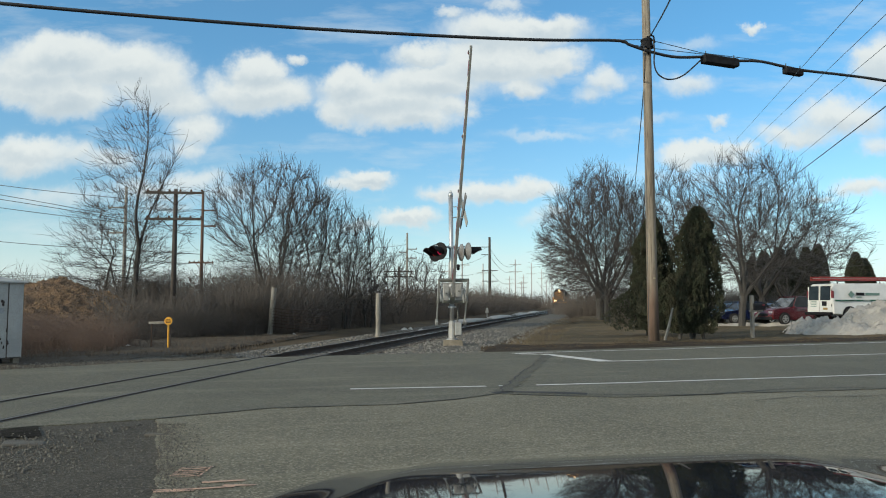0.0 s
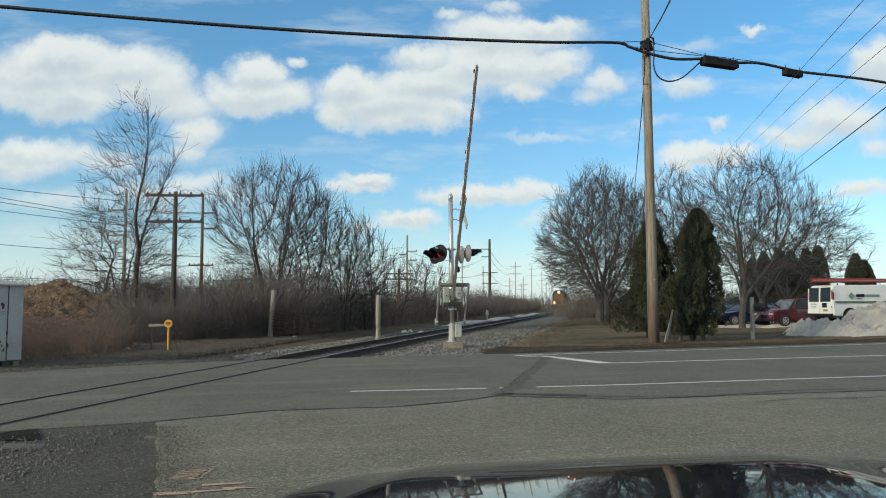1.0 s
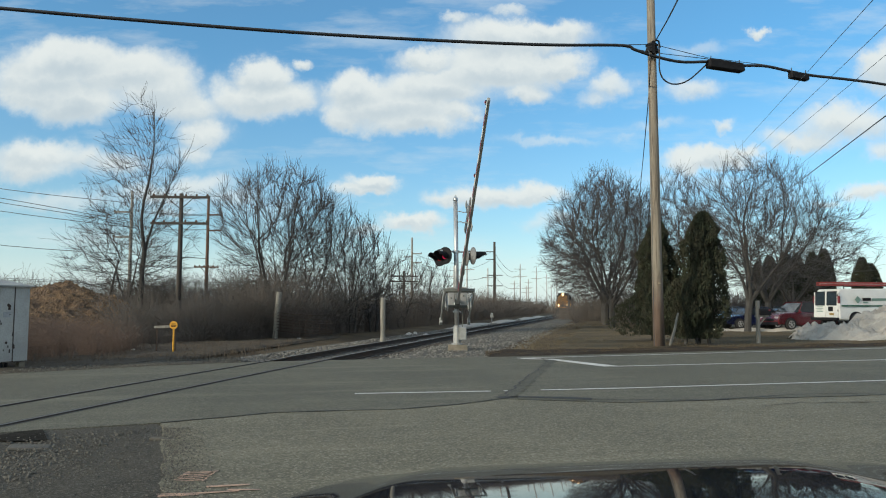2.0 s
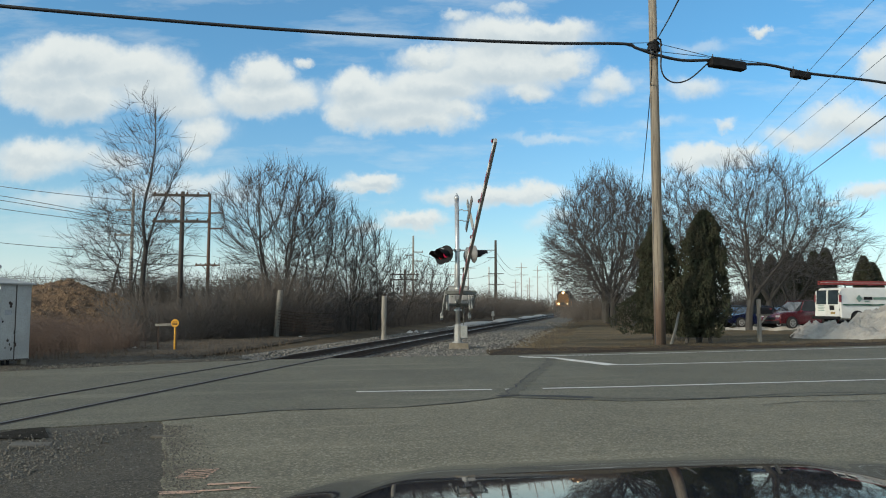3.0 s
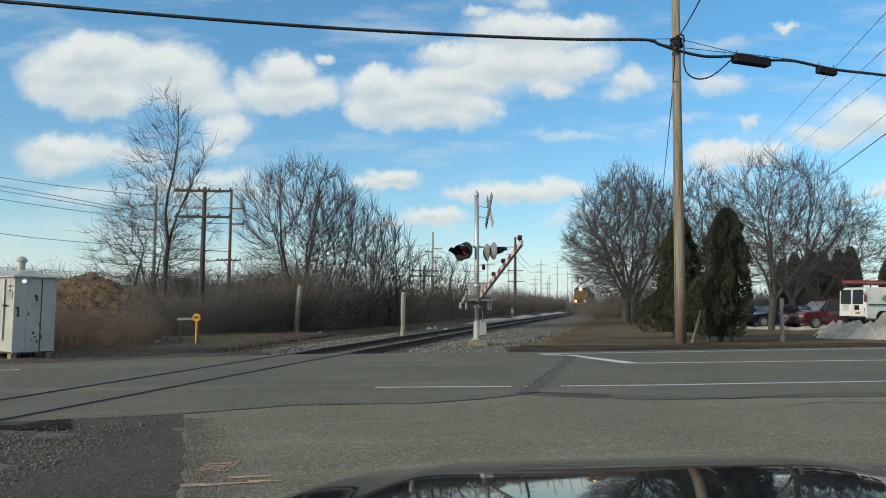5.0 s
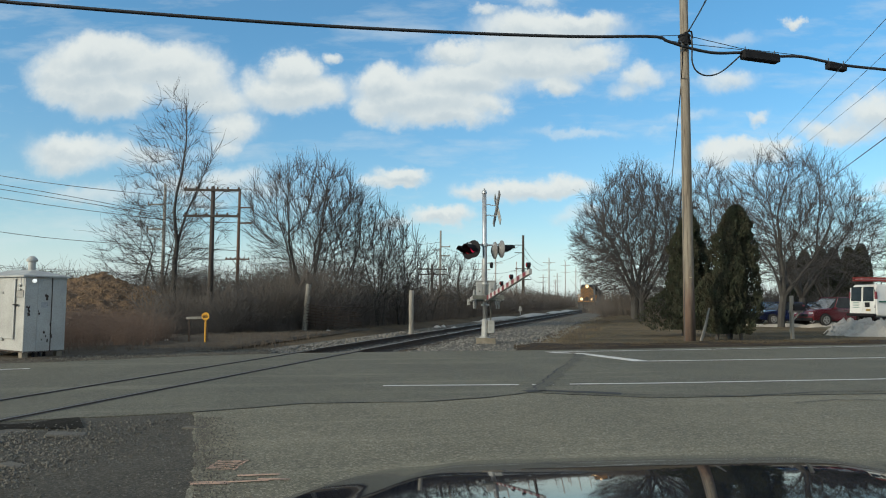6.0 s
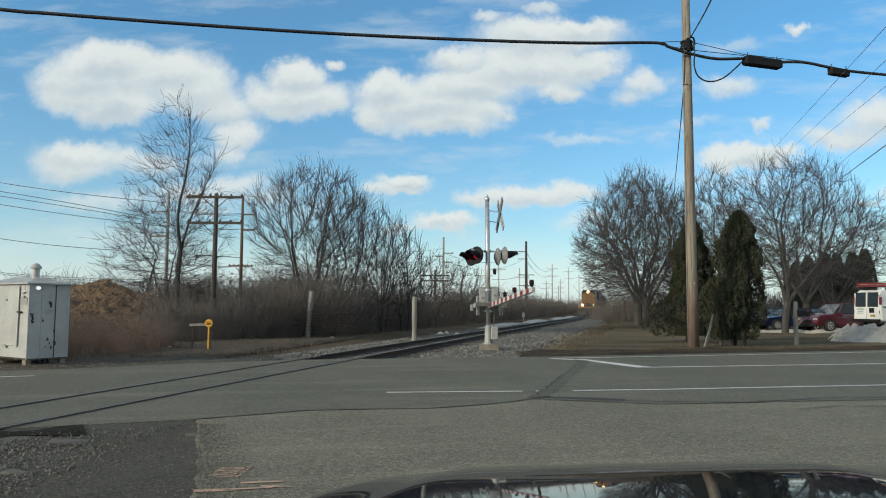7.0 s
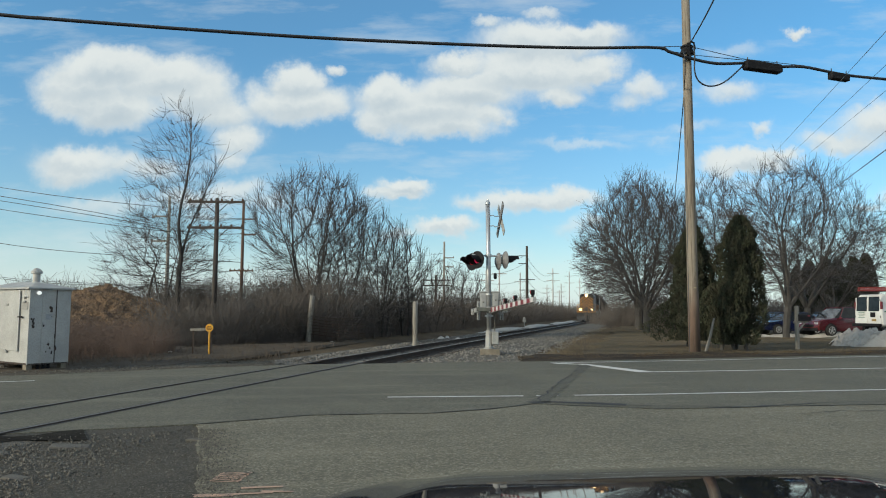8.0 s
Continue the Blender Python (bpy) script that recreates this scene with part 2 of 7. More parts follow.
def pole_wood():
    """Weathered pole wood, long checks, and the reddish preservative stain of the butt with a ragged upper edge."""
    m = bpy.data.materials.new("weathered_pole_wood")
    m.use_nodes = True
    k = Nodes(m.node_tree)
    p = k.add("ShaderNodeTexCoord", 3)
    grain = k.noise(k.vec("MULTIPLY", p, (8, 8, 0.35)), 2.0, 6.0, 0.7)
    blot = k.noise(k.vec("MULTIPLY", p, (3, 3, 0.6)), 1.2, 4.0, 0.6)
    sep = k.n.new("ShaderNodeSeparateXYZ")
    k.l.new(p, sep.inputs[0])
    edge = k.math("ADD", sep.outputs[2], k.math("MULTIPLY", k.noise(k.vec("MULTIPLY", p, (8, 8, 0.4)), 1.5, 4.0, 0.6), 2.4))
    wood = k.mix(k.span(blot, 0.35, 0.7), (0.245, 0.212, 0.165, 1), (0.175, 0.150, 0.120, 1))
    butt = k.mix(k.span(blot, 0.35, 0.7), (0.155, 0.105, 0.080, 1), (0.10, 0.070, 0.055, 1))
    base = k.mix(k.span(edge, 2.5, 4.2), butt, wood)
    base = k.mix(k.span(grain, 0.45, 0.62, 0.0, 0.8), base, (0.085, 0.066, 0.050, 1))
    bsdf = k.n.new("ShaderNodeBsdfPrincipled")
    k.put(bsdf.inputs["Base Color"], base)
    k.put(bsdf.inputs["Roughness"], 0.9)
    k.put(bsdf.inputs["Normal"], k.add("ShaderNodeBump", ins={"Strength": 0.7, "Distance": 0.015, "Height": grain}))
    k.l.new(bsdf.outputs[0], k.n.new("ShaderNodeOutputMaterial").inputs[0])
    return m


POLEWOOD = pole_wood()
DARKWOOD = mat("old_dark_pole_wood", (0.046, 0.038, 0.033), (0.068, 0.056, 0.048), 0.9, 2.0, 25.0, stretch=(5, 5, 0.4))
POSTWOOD = mat("grey_post_wood", (0.29, 0.27, 0.235), (0.20, 0.185, 0.16), 0.9, 3.0, 30.0, stretch=(5, 5, 0.5), bump=0.4)
STEEL = mat("galvanised_steel", (0.55, 0.56, 0.56), (0.43, 0.44, 0.45), 0.42, 5.0, 60.0, metal=0.75, bump=0.05)
SILVER = mat("aluminium_paint", (0.38, 0.38, 0.365), (0.30, 0.30, 0.29), 0.5, 3.0, 50.0, metal=0.35, bump=0.06)
BLACK = mat("black_paint", (0.010, 0.010, 0.012), (0.016, 0.016, 0.018), 0.75, 5.0, 60.0, spec=0.2)
CABLE = mat("black_cable_jacket", (0.014, 0.015, 0.018), (0.022, 0.023, 0.026), 0.55, 3.0, 40.0, bump=0.02)
WIRE = mat("oxidised_wire", (0.07, 0.075, 0.08), None, 0.6, 3.0, 40.0, bump=0)


# ---------------------------------------------------------------- mesh helpers
class Shape:
    """Collects vertices and faces of one mesh."""

    def __init__(self):
        self.v, self.f = [], []

    def add(self, verts, faces, m=None):
        n = len(self.v)
        self.v += [tuple(m @ Vector(p)) if m is not None else tuple(p) for p in verts]
        self.f += [tuple(i + n for i in f) for f in faces]
        return self

    def box(self, c, s, m=None, taper=1.0):
        x, y, z = s[0] / 2, s[1] / 2, s[2] / 2
        t = taper
        vs = [(-x, -y, -z), (x, -y, -z), (x, y, -z), (-x, y, -z), (-x * t, -y * t, z), (x * t, -y * t, z), (x * t, y * t, z), (-x * t, y * t, z)]
        fs = [(0, 3, 2, 1), (4, 5, 6, 7), (0, 1, 5, 4), (1, 2, 6, 5), (2, 3, 7, 6), (3, 0, 4, 7)]
        mm = Matrix.Translation(c) @ (m if m is not None else Matrix())
        return self.add(vs, fs, mm)

    def tube(self, path, radii, n=8, caps=True):
        path = [Vector(p) for p in path]
        if not isinstance(radii, (list, tuple)):
            radii = [radii] * len(path)
        base = len(self.v)
        for i, p in enumerate(path):
            d = (path[min(i + 1, len(path) - 1)] - path[max(i - 1, 0)]).normalized()
            q = d.to_track_quat("Z", "Y").to_matrix()
            for j in range(n):
                w = 2 * math.pi * (j + 0.5) / n
                self.v.append(tuple(p + q @ Vector((math.cos(w), math.sin(w), 0)) * radii[i]))
        for i in range(len(path) - 1):
            for j in range(n):
                k = (j + 1) % n
                self.f.append((base + i * n + j, base + i * n + k, base + (i + 1) * n + k, base + (i + 1) * n + j))
        if caps:
            self.f.append(tuple(base + j for j in reversed(range(n))))
            self.f.append(tuple(base + (len(path) - 1) * n + j for j in range(n)))
        return self

    def lathe(self, profile, n=20, m=None):
        """profile: radius and height along z."""
        vs, fs = [], []
        for r, z in profile:
            vs += [(r * math.cos(2 * math.pi * j / n), r * math.sin(2 * math.pi * j / n), z) for j in range(n)]
        for i in range(len(profile) - 1):
            fs += [(i * n + j, i * n + (j + 1) % n, (i + 1) * n + (j + 1) % n, (i + 1) * n + j) for j in range(n)]
        fs += [tuple(reversed(range(n))), tuple((len(profile) - 1) * n + j for j in range(n))]
        return self.add(vs, fs, m)

    def slab(self, outline, z0, z1, m=None):
        """A flat outline in x, y, given thickness."""
        n = len(outline)
        vs = [(x, y, z0) for x, y in outline] + [(x, y, z1) for x, y in outline]
        fs = [tuple(reversed(range(n))), tuple(range(n, 2 * n))] + [(i, (i + 1) % n, n + (i + 1) % n, n + i) for i in range(n)]
        return self.add(vs, fs, m)

    def loft(self, rings, closed=True, caps=True):
        n, base = len(rings[0]), len(self.v)
        for ring in rings:
            self.v += [tuple(p) for p in ring]
        for i in range(len(rings) - 1):
            for j in range(n if closed else n - 1):
                k = (j + 1) % n
                self.f.append((base + i * n + j, base + i * n + k, base + (i + 1) * n + k, base + (i + 1) * n + j))
        if caps:
            self.f.append(tuple(base + j for j in reversed(range(n))))
            self.f.append(tuple(base + (len(rings) - 1) * n + j for j in range(n)))
        return self

    def mesh(self, name, smooth=False):
        me = bpy.data.meshes.new(name)
        me.from_pydata(self.v, [], self.f)
        if smooth:
            me.shade_smooth()
        me.update()
        return me


def thing(name, label, category, m=None, group="", kind=""):
    ob = new(name)
    ob.empty_display_size = 0.2
    if m is not None:
        ob.matrix_world = m
    return tagged(ob, label, category, group, kind)


def part(name, shape, material, parent=None, label="", bevel=0.0, smooth=False):
    """ONE mesh object under a thing or a part; shape: a Shape or a mesh."""
    me = shape.mesh(name, smooth) if isinstance(shape, Shape) else shape
    if material is not None and not me.materials:
        me.materials.append(material)
    ob = new(name, me)
    ob.parent = parent
    if bevel:
        b = ob.modifiers.new("bevel", "BEVEL")
        b.width, b.segments, b.limit_method = bevel, 2, "ANGLE"
    return tagged(ob, label)


def solid(name, shape, material, label, category="", group="", kind="", bevel=0.0, smooth=False, m=None):
    ob = part(name, shape, material, None, "", bevel, smooth)
    if m is not None:
        ob.matrix_world = m
    return tagged(ob, label, category, group, kind)


def hump(x, y):
    return noise.fractal(Vector((x, y, 0)), 0.9, 2.0, 5)


def heap(cx, cy, rx, ry, h, rough, seed, n=46, power=1.3, turn=0.0):
    """A loose heap on the ground."""
    s, vs, fs = Shape(), [], []
    c, d = math.cos(turn), math.sin(turn)
    for i in range(n + 1):
        for j in range(n + 1):
            u, v = 2 * i / n - 1, 2 * j / n - 1
            r = math.hypot(u, v) + 0.22 * noise.noise(Vector((u * 1.7 + seed, v * 1.7, 0)))
            k = max(0.0, 1 - r) ** power
            z = h * 1.25 * k + (rough * hump(u * 3 + seed, v * 3) + 0.55 * rough * hump(u * 9 + seed, v * 9) + 0.35 * rough * hump(u * 23, v * 23 + seed)) * min(1, k * 4) - 0.12 + 0.08 * min(1, k * 8)
            x, y = u * rx, v * ry
            vs.append((cx + x * c - y * d, cy + x * d + y * c, z))
    for i in range(n):
        for j in range(n):
            q = i * (n + 1) + j
            fs.append((q, q + n + 1, q + n + 2, q + 1))
    return s.add(vs, fs)


# ---------------------------------------------------------------- ground, road, pavement
def track_slope(y):
    return np.interp(y, [-60, 10, 25, 60, 120, 150, 200, 400], [0.18, 0.18, 0.20, 0.221, 0.217, 0.185, 0.175, 0.17])


_ys = np.arange(-40.0, 420.0, 0.5)
_xs = np.concatenate([[0.0], np.cumsum(0.5 * track_slope(_ys[:-1] + 0.25))])
_xs += -4.02 - np.interp(20.4, _ys, _xs)


def track_x(y):
    return float(np.interp(y, _ys, _xs))


def track_at(y, side=0.0, z=0.0):
    s = float(track_slope(y))
    n = math.hypot(1, s)
    return Vector((track_x(y) + side / n, y - side * s / n, z))


def dip(x, y):
    """How far the soil lies lower along the open track."""
    s = float(track_slope(y))
    q = (x - track_x(y)) / math.hypot(1, s)
    k = max(0.0, min(1.0, (4.9 - abs(q + 0.1)) / 2.4)) * max(0.0, min(1.0, (y - 20.2) / 0.8))
    return 0.22 * k


def make_ground():
    far = [30, 60, 120, 260, 600, 1300, 2600]
    xs = [-16 - v for v in far[::-1]] + list(np.arange(-16, 40, 0.7)) + [40 + v for v in far]
    ys = [10 - v for v in far[::-1]] + list(np.arange(10, 180, 1.0)) + [180 + v for v in far]
    n = len(ys)
    s = Shape()
    vs = [(x, y, -0.045 - dip(x, y)) for x in xs for y in ys]
    fs = [(i * n + j, (i + 1) * n + j, (i + 1) * n + j + 1, i * n + j + 1) for i in range(len(xs) - 1) for j in range(n - 1)]
    solid("ground", s.add(vs, fs), SOIL, "bare brown soil with matted dead grass", "ground", kind="structure")


def sheet(outline_near, outline_far, z, n=40, k=26, rough=0.04, ragged=1.0, lip=0.03):
    s, vs = Shape(), []
    for i in range(n + 1):
        t = i / n
        a = np.array([np.interp(t, np.linspace(0, 1, len(outline_near)), [p[c] for p in outline_near]) for c in (0, 1)])
        b = np.array([np.interp(t, np.linspace(0, 1, len(outline_far)), [p[c] for p in outline_far]) for c in (0, 1)])
        for j in range(k + 1):
            x, y = a + (b - a) * (j / k)
            if i == 0:
                x += ragged * (0.7 * hump(x * 0.6, y * 0.6) + 0.35 * hump(x * 2, y * 2))
            if j == 0 and 0 < i < n:
                y += ragged * 0.10 * hump(x * 1.5, 3)
            edge = 0.0 if j in (0, k) or i in (0, n) else 1.0
            vs.append((x, y, z * edge - lip * (1 - edge) + rough * edge * hump(x * 0.7, y * 0.7)))
    fs = [(i * (k + 1) + j, (i + 1) * (k + 1) + j, (i + 1) * (k + 1) + j + 1, i * (k + 1) + j + 1) for i in range(n) for j in range(k)]
    return s.add(vs, fs)



FAR_EDGE = [(-60, -12), (-26, 6.0), (-16, 12.2), (-9.6, 16.0), (-7.2, 18.2), (-4.9, 19.7), (-1.3, 20.95), (2.0, 22.0), (17.0, 28.35), (34, 35.5), (75, 52)]
SEAM = [(-60, -19), (-26, -1.0), (-12, 5.4), (-5.4, 8.5), (-3.6, 9.35), (-2.38, 10.25), (-1.6, 10.45), (-0.68, 10.62), (0.2, 11.2), (0.87, 11.85), (2.72, 11.4), (5.7, 12.15), (9.0, 12.9), (30, 20.0), (80, 37)]


def make_road():
    s = Shape().slab(SEAM + FAR_EDGE[::-1], -0.25, 0.0)
    road = solid("road", s, ROAD, "grey asphalt road with faded white lines", "road", kind="structure")
    near = [(x, y - 0.004) for x, y in SEAM]
    edge = [(-3.56, 9.2), (-3.38, 8.85), (-3.0, 7.8), (-2.61, 6.84), (-2.38, 6.2), (-2.14, 5.6), (-1.8, 4.4), (-1.5, 2.0)]
    fine = []
    for (x0, y0), (x1, y1) in zip(edge, edge[1:]):
        for i in range(20):
            x, y = x0 + (x1 - x0) * i / 20, y0 + (y1 - y0) * i / 20
            fine.append((x + 0.05 * hump(x * 2.1, y * 1.3) + 0.012 * hump(x * 9, y * 9), y))
    edge = [edge[0]] + fine[1:] + [(-1.5, 2.0), (-1.5, -14)]
    s = Shape().slab([(-3.6, 9.35)] + edge + [(90, -14), (80, 37)] + near[::-1][1:-4], -0.25, -0.004)
    pav = solid("pavement", s, APRON, "pale worn asphalt apron with cracks and grit", "pavement", kind="structure")
    shoulder = [(x + 0.03, y) for x, y in edge]
    side = [(-3.66, 9.30), (-5.4, 8.48), (-8.5, 7.0), (-12, 5.38), (-18, 2.5), (-26, -1.02), (-40, -8.4), (-60, -19)]
    yard = solid("gravel_shoulder", sheet(shoulder, side, -0.012, 90, 40, 0.010, 0.0, 0.008), DIRTY, "dark broken asphalt and gravel beside the tracks", "gravel", kind="structure")
    return road, pav, yard


def stripe(path, w, z=0.004, wob=0.0, seed=1):
    """A flat painted band or crack along a path."""
    rnd = random.Random(seed)
    pts = []
    for (x0, y0), (x1, y1) in zip(path, path[1:]):
        n = max(1, int(math.hypot(x1 - x0, y1 - y0) / 0.22)) if wob else 1
        pts += [(x0 + (x1 - x0) * i / n, y0 + (y1 - y0) * i / n) for i in range(n)]
    pts.append(path[-1])
    s, vs = Shape(), []
    for i, (x, y) in enumerate(pts):
        a, b = pts[max(i - 1, 0)], pts[min(i + 1, len(pts) - 1)]
        d = Vector((b[0] - a[0], b[1] - a[1])).normalized()
        j, k = (rnd.uniform(-wob, wob), rnd.uniform(0.35, 1.2)) if wob else (0, 1)
        for q in (-1, 1):
            vs.append((x - d.y * (q * w / 2 * k + j), y + d.x * (q * w / 2 * k + j), z))
    n = len(pts)
    return s.add(vs, [(2 * i, 2 * i + 2, 2 * i + 3, 2 * i + 1) for i in range(n - 1)])


def make_markings(road, pav):
    lines = [([(-1.56, 12.49), (0.75, 12.91)], 0.11), ([(0.98, 12.95), (1.35, 13.03)], 0.11), ([(1.65, 13.1), (3.24, 13.45), (8.98, 15.03)], 0.11), ([(8.98, 15.03), (34, 22.6), (70, 33)], 0.11),
             ([(-26, 4.4), (-16, 10.5), (-9.0, 14.6)], 0.11), ([(2.0, 21.25), (6.5, 23.0), (17.0, 27.5), (34, 34.5), (74, 50.8)], 0.12), ([(4.05, 18.35), (12.53, 21.0), (34, 28), (74, 42)], 0.14)]
    for path, w in lines:
        part("painted_line", stripe(path, w), PAINT, road)
    part("stop_bar", Shape().slab([(2.72, 20.95), (3.0, 20.95), (4.28, 18.45), (3.86, 18.33)], 0.0, 0.004), PAINT, road)
    part("stop_bar", Shape().slab([(2.05, 21.2), (2.62, 21.05), (2.68, 20.8), (2.2, 20.95)], 0.0, 0.004), PAINT, road)
    part("crack", stripe(SEAM[4:13], 0.05, 0.005, 0.02, 3), GAP, pav)
    part("crack", stripe([(0.87, 11.85), (1.15, 13.2), (1.7, 15.6), (2.3, 18.2), (2.75, 20.6)], 0.035, 0.008, 0.05, 4), GAP, road)
    part("tar_band", stripe([(0.95, 12.1), (1.28, 13.4), (1.80, 15.6), (2.42, 18.2), (2.9, 20.6)], 0.30, 0.006, 0.06, 14), TAR, road, "darker sealed band across the road")
    part("crack", stripe([(1.0, 12.1), (2.6, 11.75), (4.2, 11.8), (6.0, 12.6), (8.4, 12.85)], 0.05, 0.005, 0.03, 5), GAP, pav)
    part("crack", stripe([(0.8, 11.95), (1.15, 12.1), (1.55, 12.05), (2.3, 11.85)], 0.24, 0.006, 0.04, 6), GAP, pav)
    part("crack", stripe([(4.6, 11.0), (5.4, 11.5), (6.6, 11.55), (8.5, 12.3)], 0.04, 0.005, 0.03, 7), GAP, pav)
    # flat dark band: the rail's shade painted onto the ground
    part("mud_patch", stripe([(-8.2, 6.45), (-6.6, 7.35), (-5.7, 7.85), (-5.0, 8.25), (-4.6, 8.5)], 0.72, 0.002, 0.05, 9), RAIL_SHADE, pav, "dark painted shade beside the rail")
    for x, y, l, t in [(-1.78, 6.08, 0.34, 14), (-1.95, 5.86, 0.62, 10), (-1.62, 5.98, 0.26, 2), (-2.08, 5.80, 0.3, 12)]:
        a = radians(t)
        part("spray_mark", stripe([(x - l / 2 * math.cos(a), y - l / 2 * math.sin(a)), (x + l / 2 * math.cos(a), y + l / 2 * math.sin(a))], 0.05, 0.003, 0.02, int(x * -100)), ORANGE, pav)
    scrawl = [(-2.17 + 0.13 * math.cos(0.75 * i), 6.26 + 0.0085 * i + 0.045 * math.sin(0.75 * i)) for i in range(44)]
    part("spray_mark", stripe(scrawl, 0.022, 0.003, 0.008, 12), ORANGE, pav, "orange looping spray scrawl")


def make_gravel(yard):
    """Loose stones on the shoulder, thickest towards the track."""
    rnd = random.Random(5)
    s = Shape()
    for i in range(24000):
        x, y = rnd.uniform(-7.5, -1.9), rnd.uniform(4.6, 9.0)
        if y > 9.3 + 0.46 * (x + 3.6) - 0.3 or x > -2.22 + (6.1 - y) * 0.40:
            continue
        if rnd.random() > 0.16 + 0.8 * min(1, max(0, (-2.7 - x + 0.5 * hump(x, y)) / 1.3)) * (1 if y < 7.6 else 0.3):
            continue
        r = rnd.choice((0.004, 0.005, 0.007, 0.009, 0.011, 0.016)) * (0.8 if x > -3.6 else 1.25)
        m = pose(x, y, -0.013 + r * 0.3, rnd.uniform(0, 360), rnd.uniform(0, 360), rnd.uniform(0, 360))
        s.add([(r, 0, 0), (-r, 0.2 * r, 0), (0, r, 0), (0.2 * r, -r, 0), (0, 0, 0.8 * r), (0, 0, -0.7 * r)],
              [(0, 2, 4), (2, 1, 4), (1, 3, 4), (3, 0, 4), (2, 0, 5), (1, 2, 5), (3, 1, 5), (0, 3, 5)], m)
    for i in range(2600):
        y = rnd.uniform(4.8, 9.0)
        x = -2.14 - (y - 5.6) * 0.38 + abs(rnd.gauss(0, 0.22))
        r = rnd.choice((0.004, 0.005, 0.007, 0.010))
        s.add([(r, 0, 0), (-r, 0.2 * r, 0), (0, r, 0), (0.2 * r, -r, 0), (0, 0, 0.8 * r), (0, 0, -0.7 * r)],
              [(0, 2, 4), (2, 1, 4), (1, 3, 4), (3, 0, 4), (2, 0, 5), (1, 2, 5), (3, 1, 5), (0, 3, 5)], pose(x, y, 0.0, rnd.uniform(0, 360), rnd.uniform(0, 360), 0))
    solid("loose_gravel", s, DARKSTONE, "loose grey crushed stone on the shoulder", "gravel", kind="stuff")
    for x, y, w, d, t in [(-4.35, 7.75, 0.42, 0.2, 20), (-4.0, 6.3, 0.25, 0.13, -15), (-3.15, 8.25, 0.3, 0.07, 3), (-4.9, 7.3, 0.3, 0.18, 40)]:
        c = Shape().box((0, 0, 0), (w, d, 0.035), None, 0.9)
        solid("asphalt_chunk", c, DARKSTONE, "flat broken piece of grey asphalt", "rubble", "rubble on the shoulder", bevel=0.012, m=pose(x, y, -0.012, 3, 4, t))


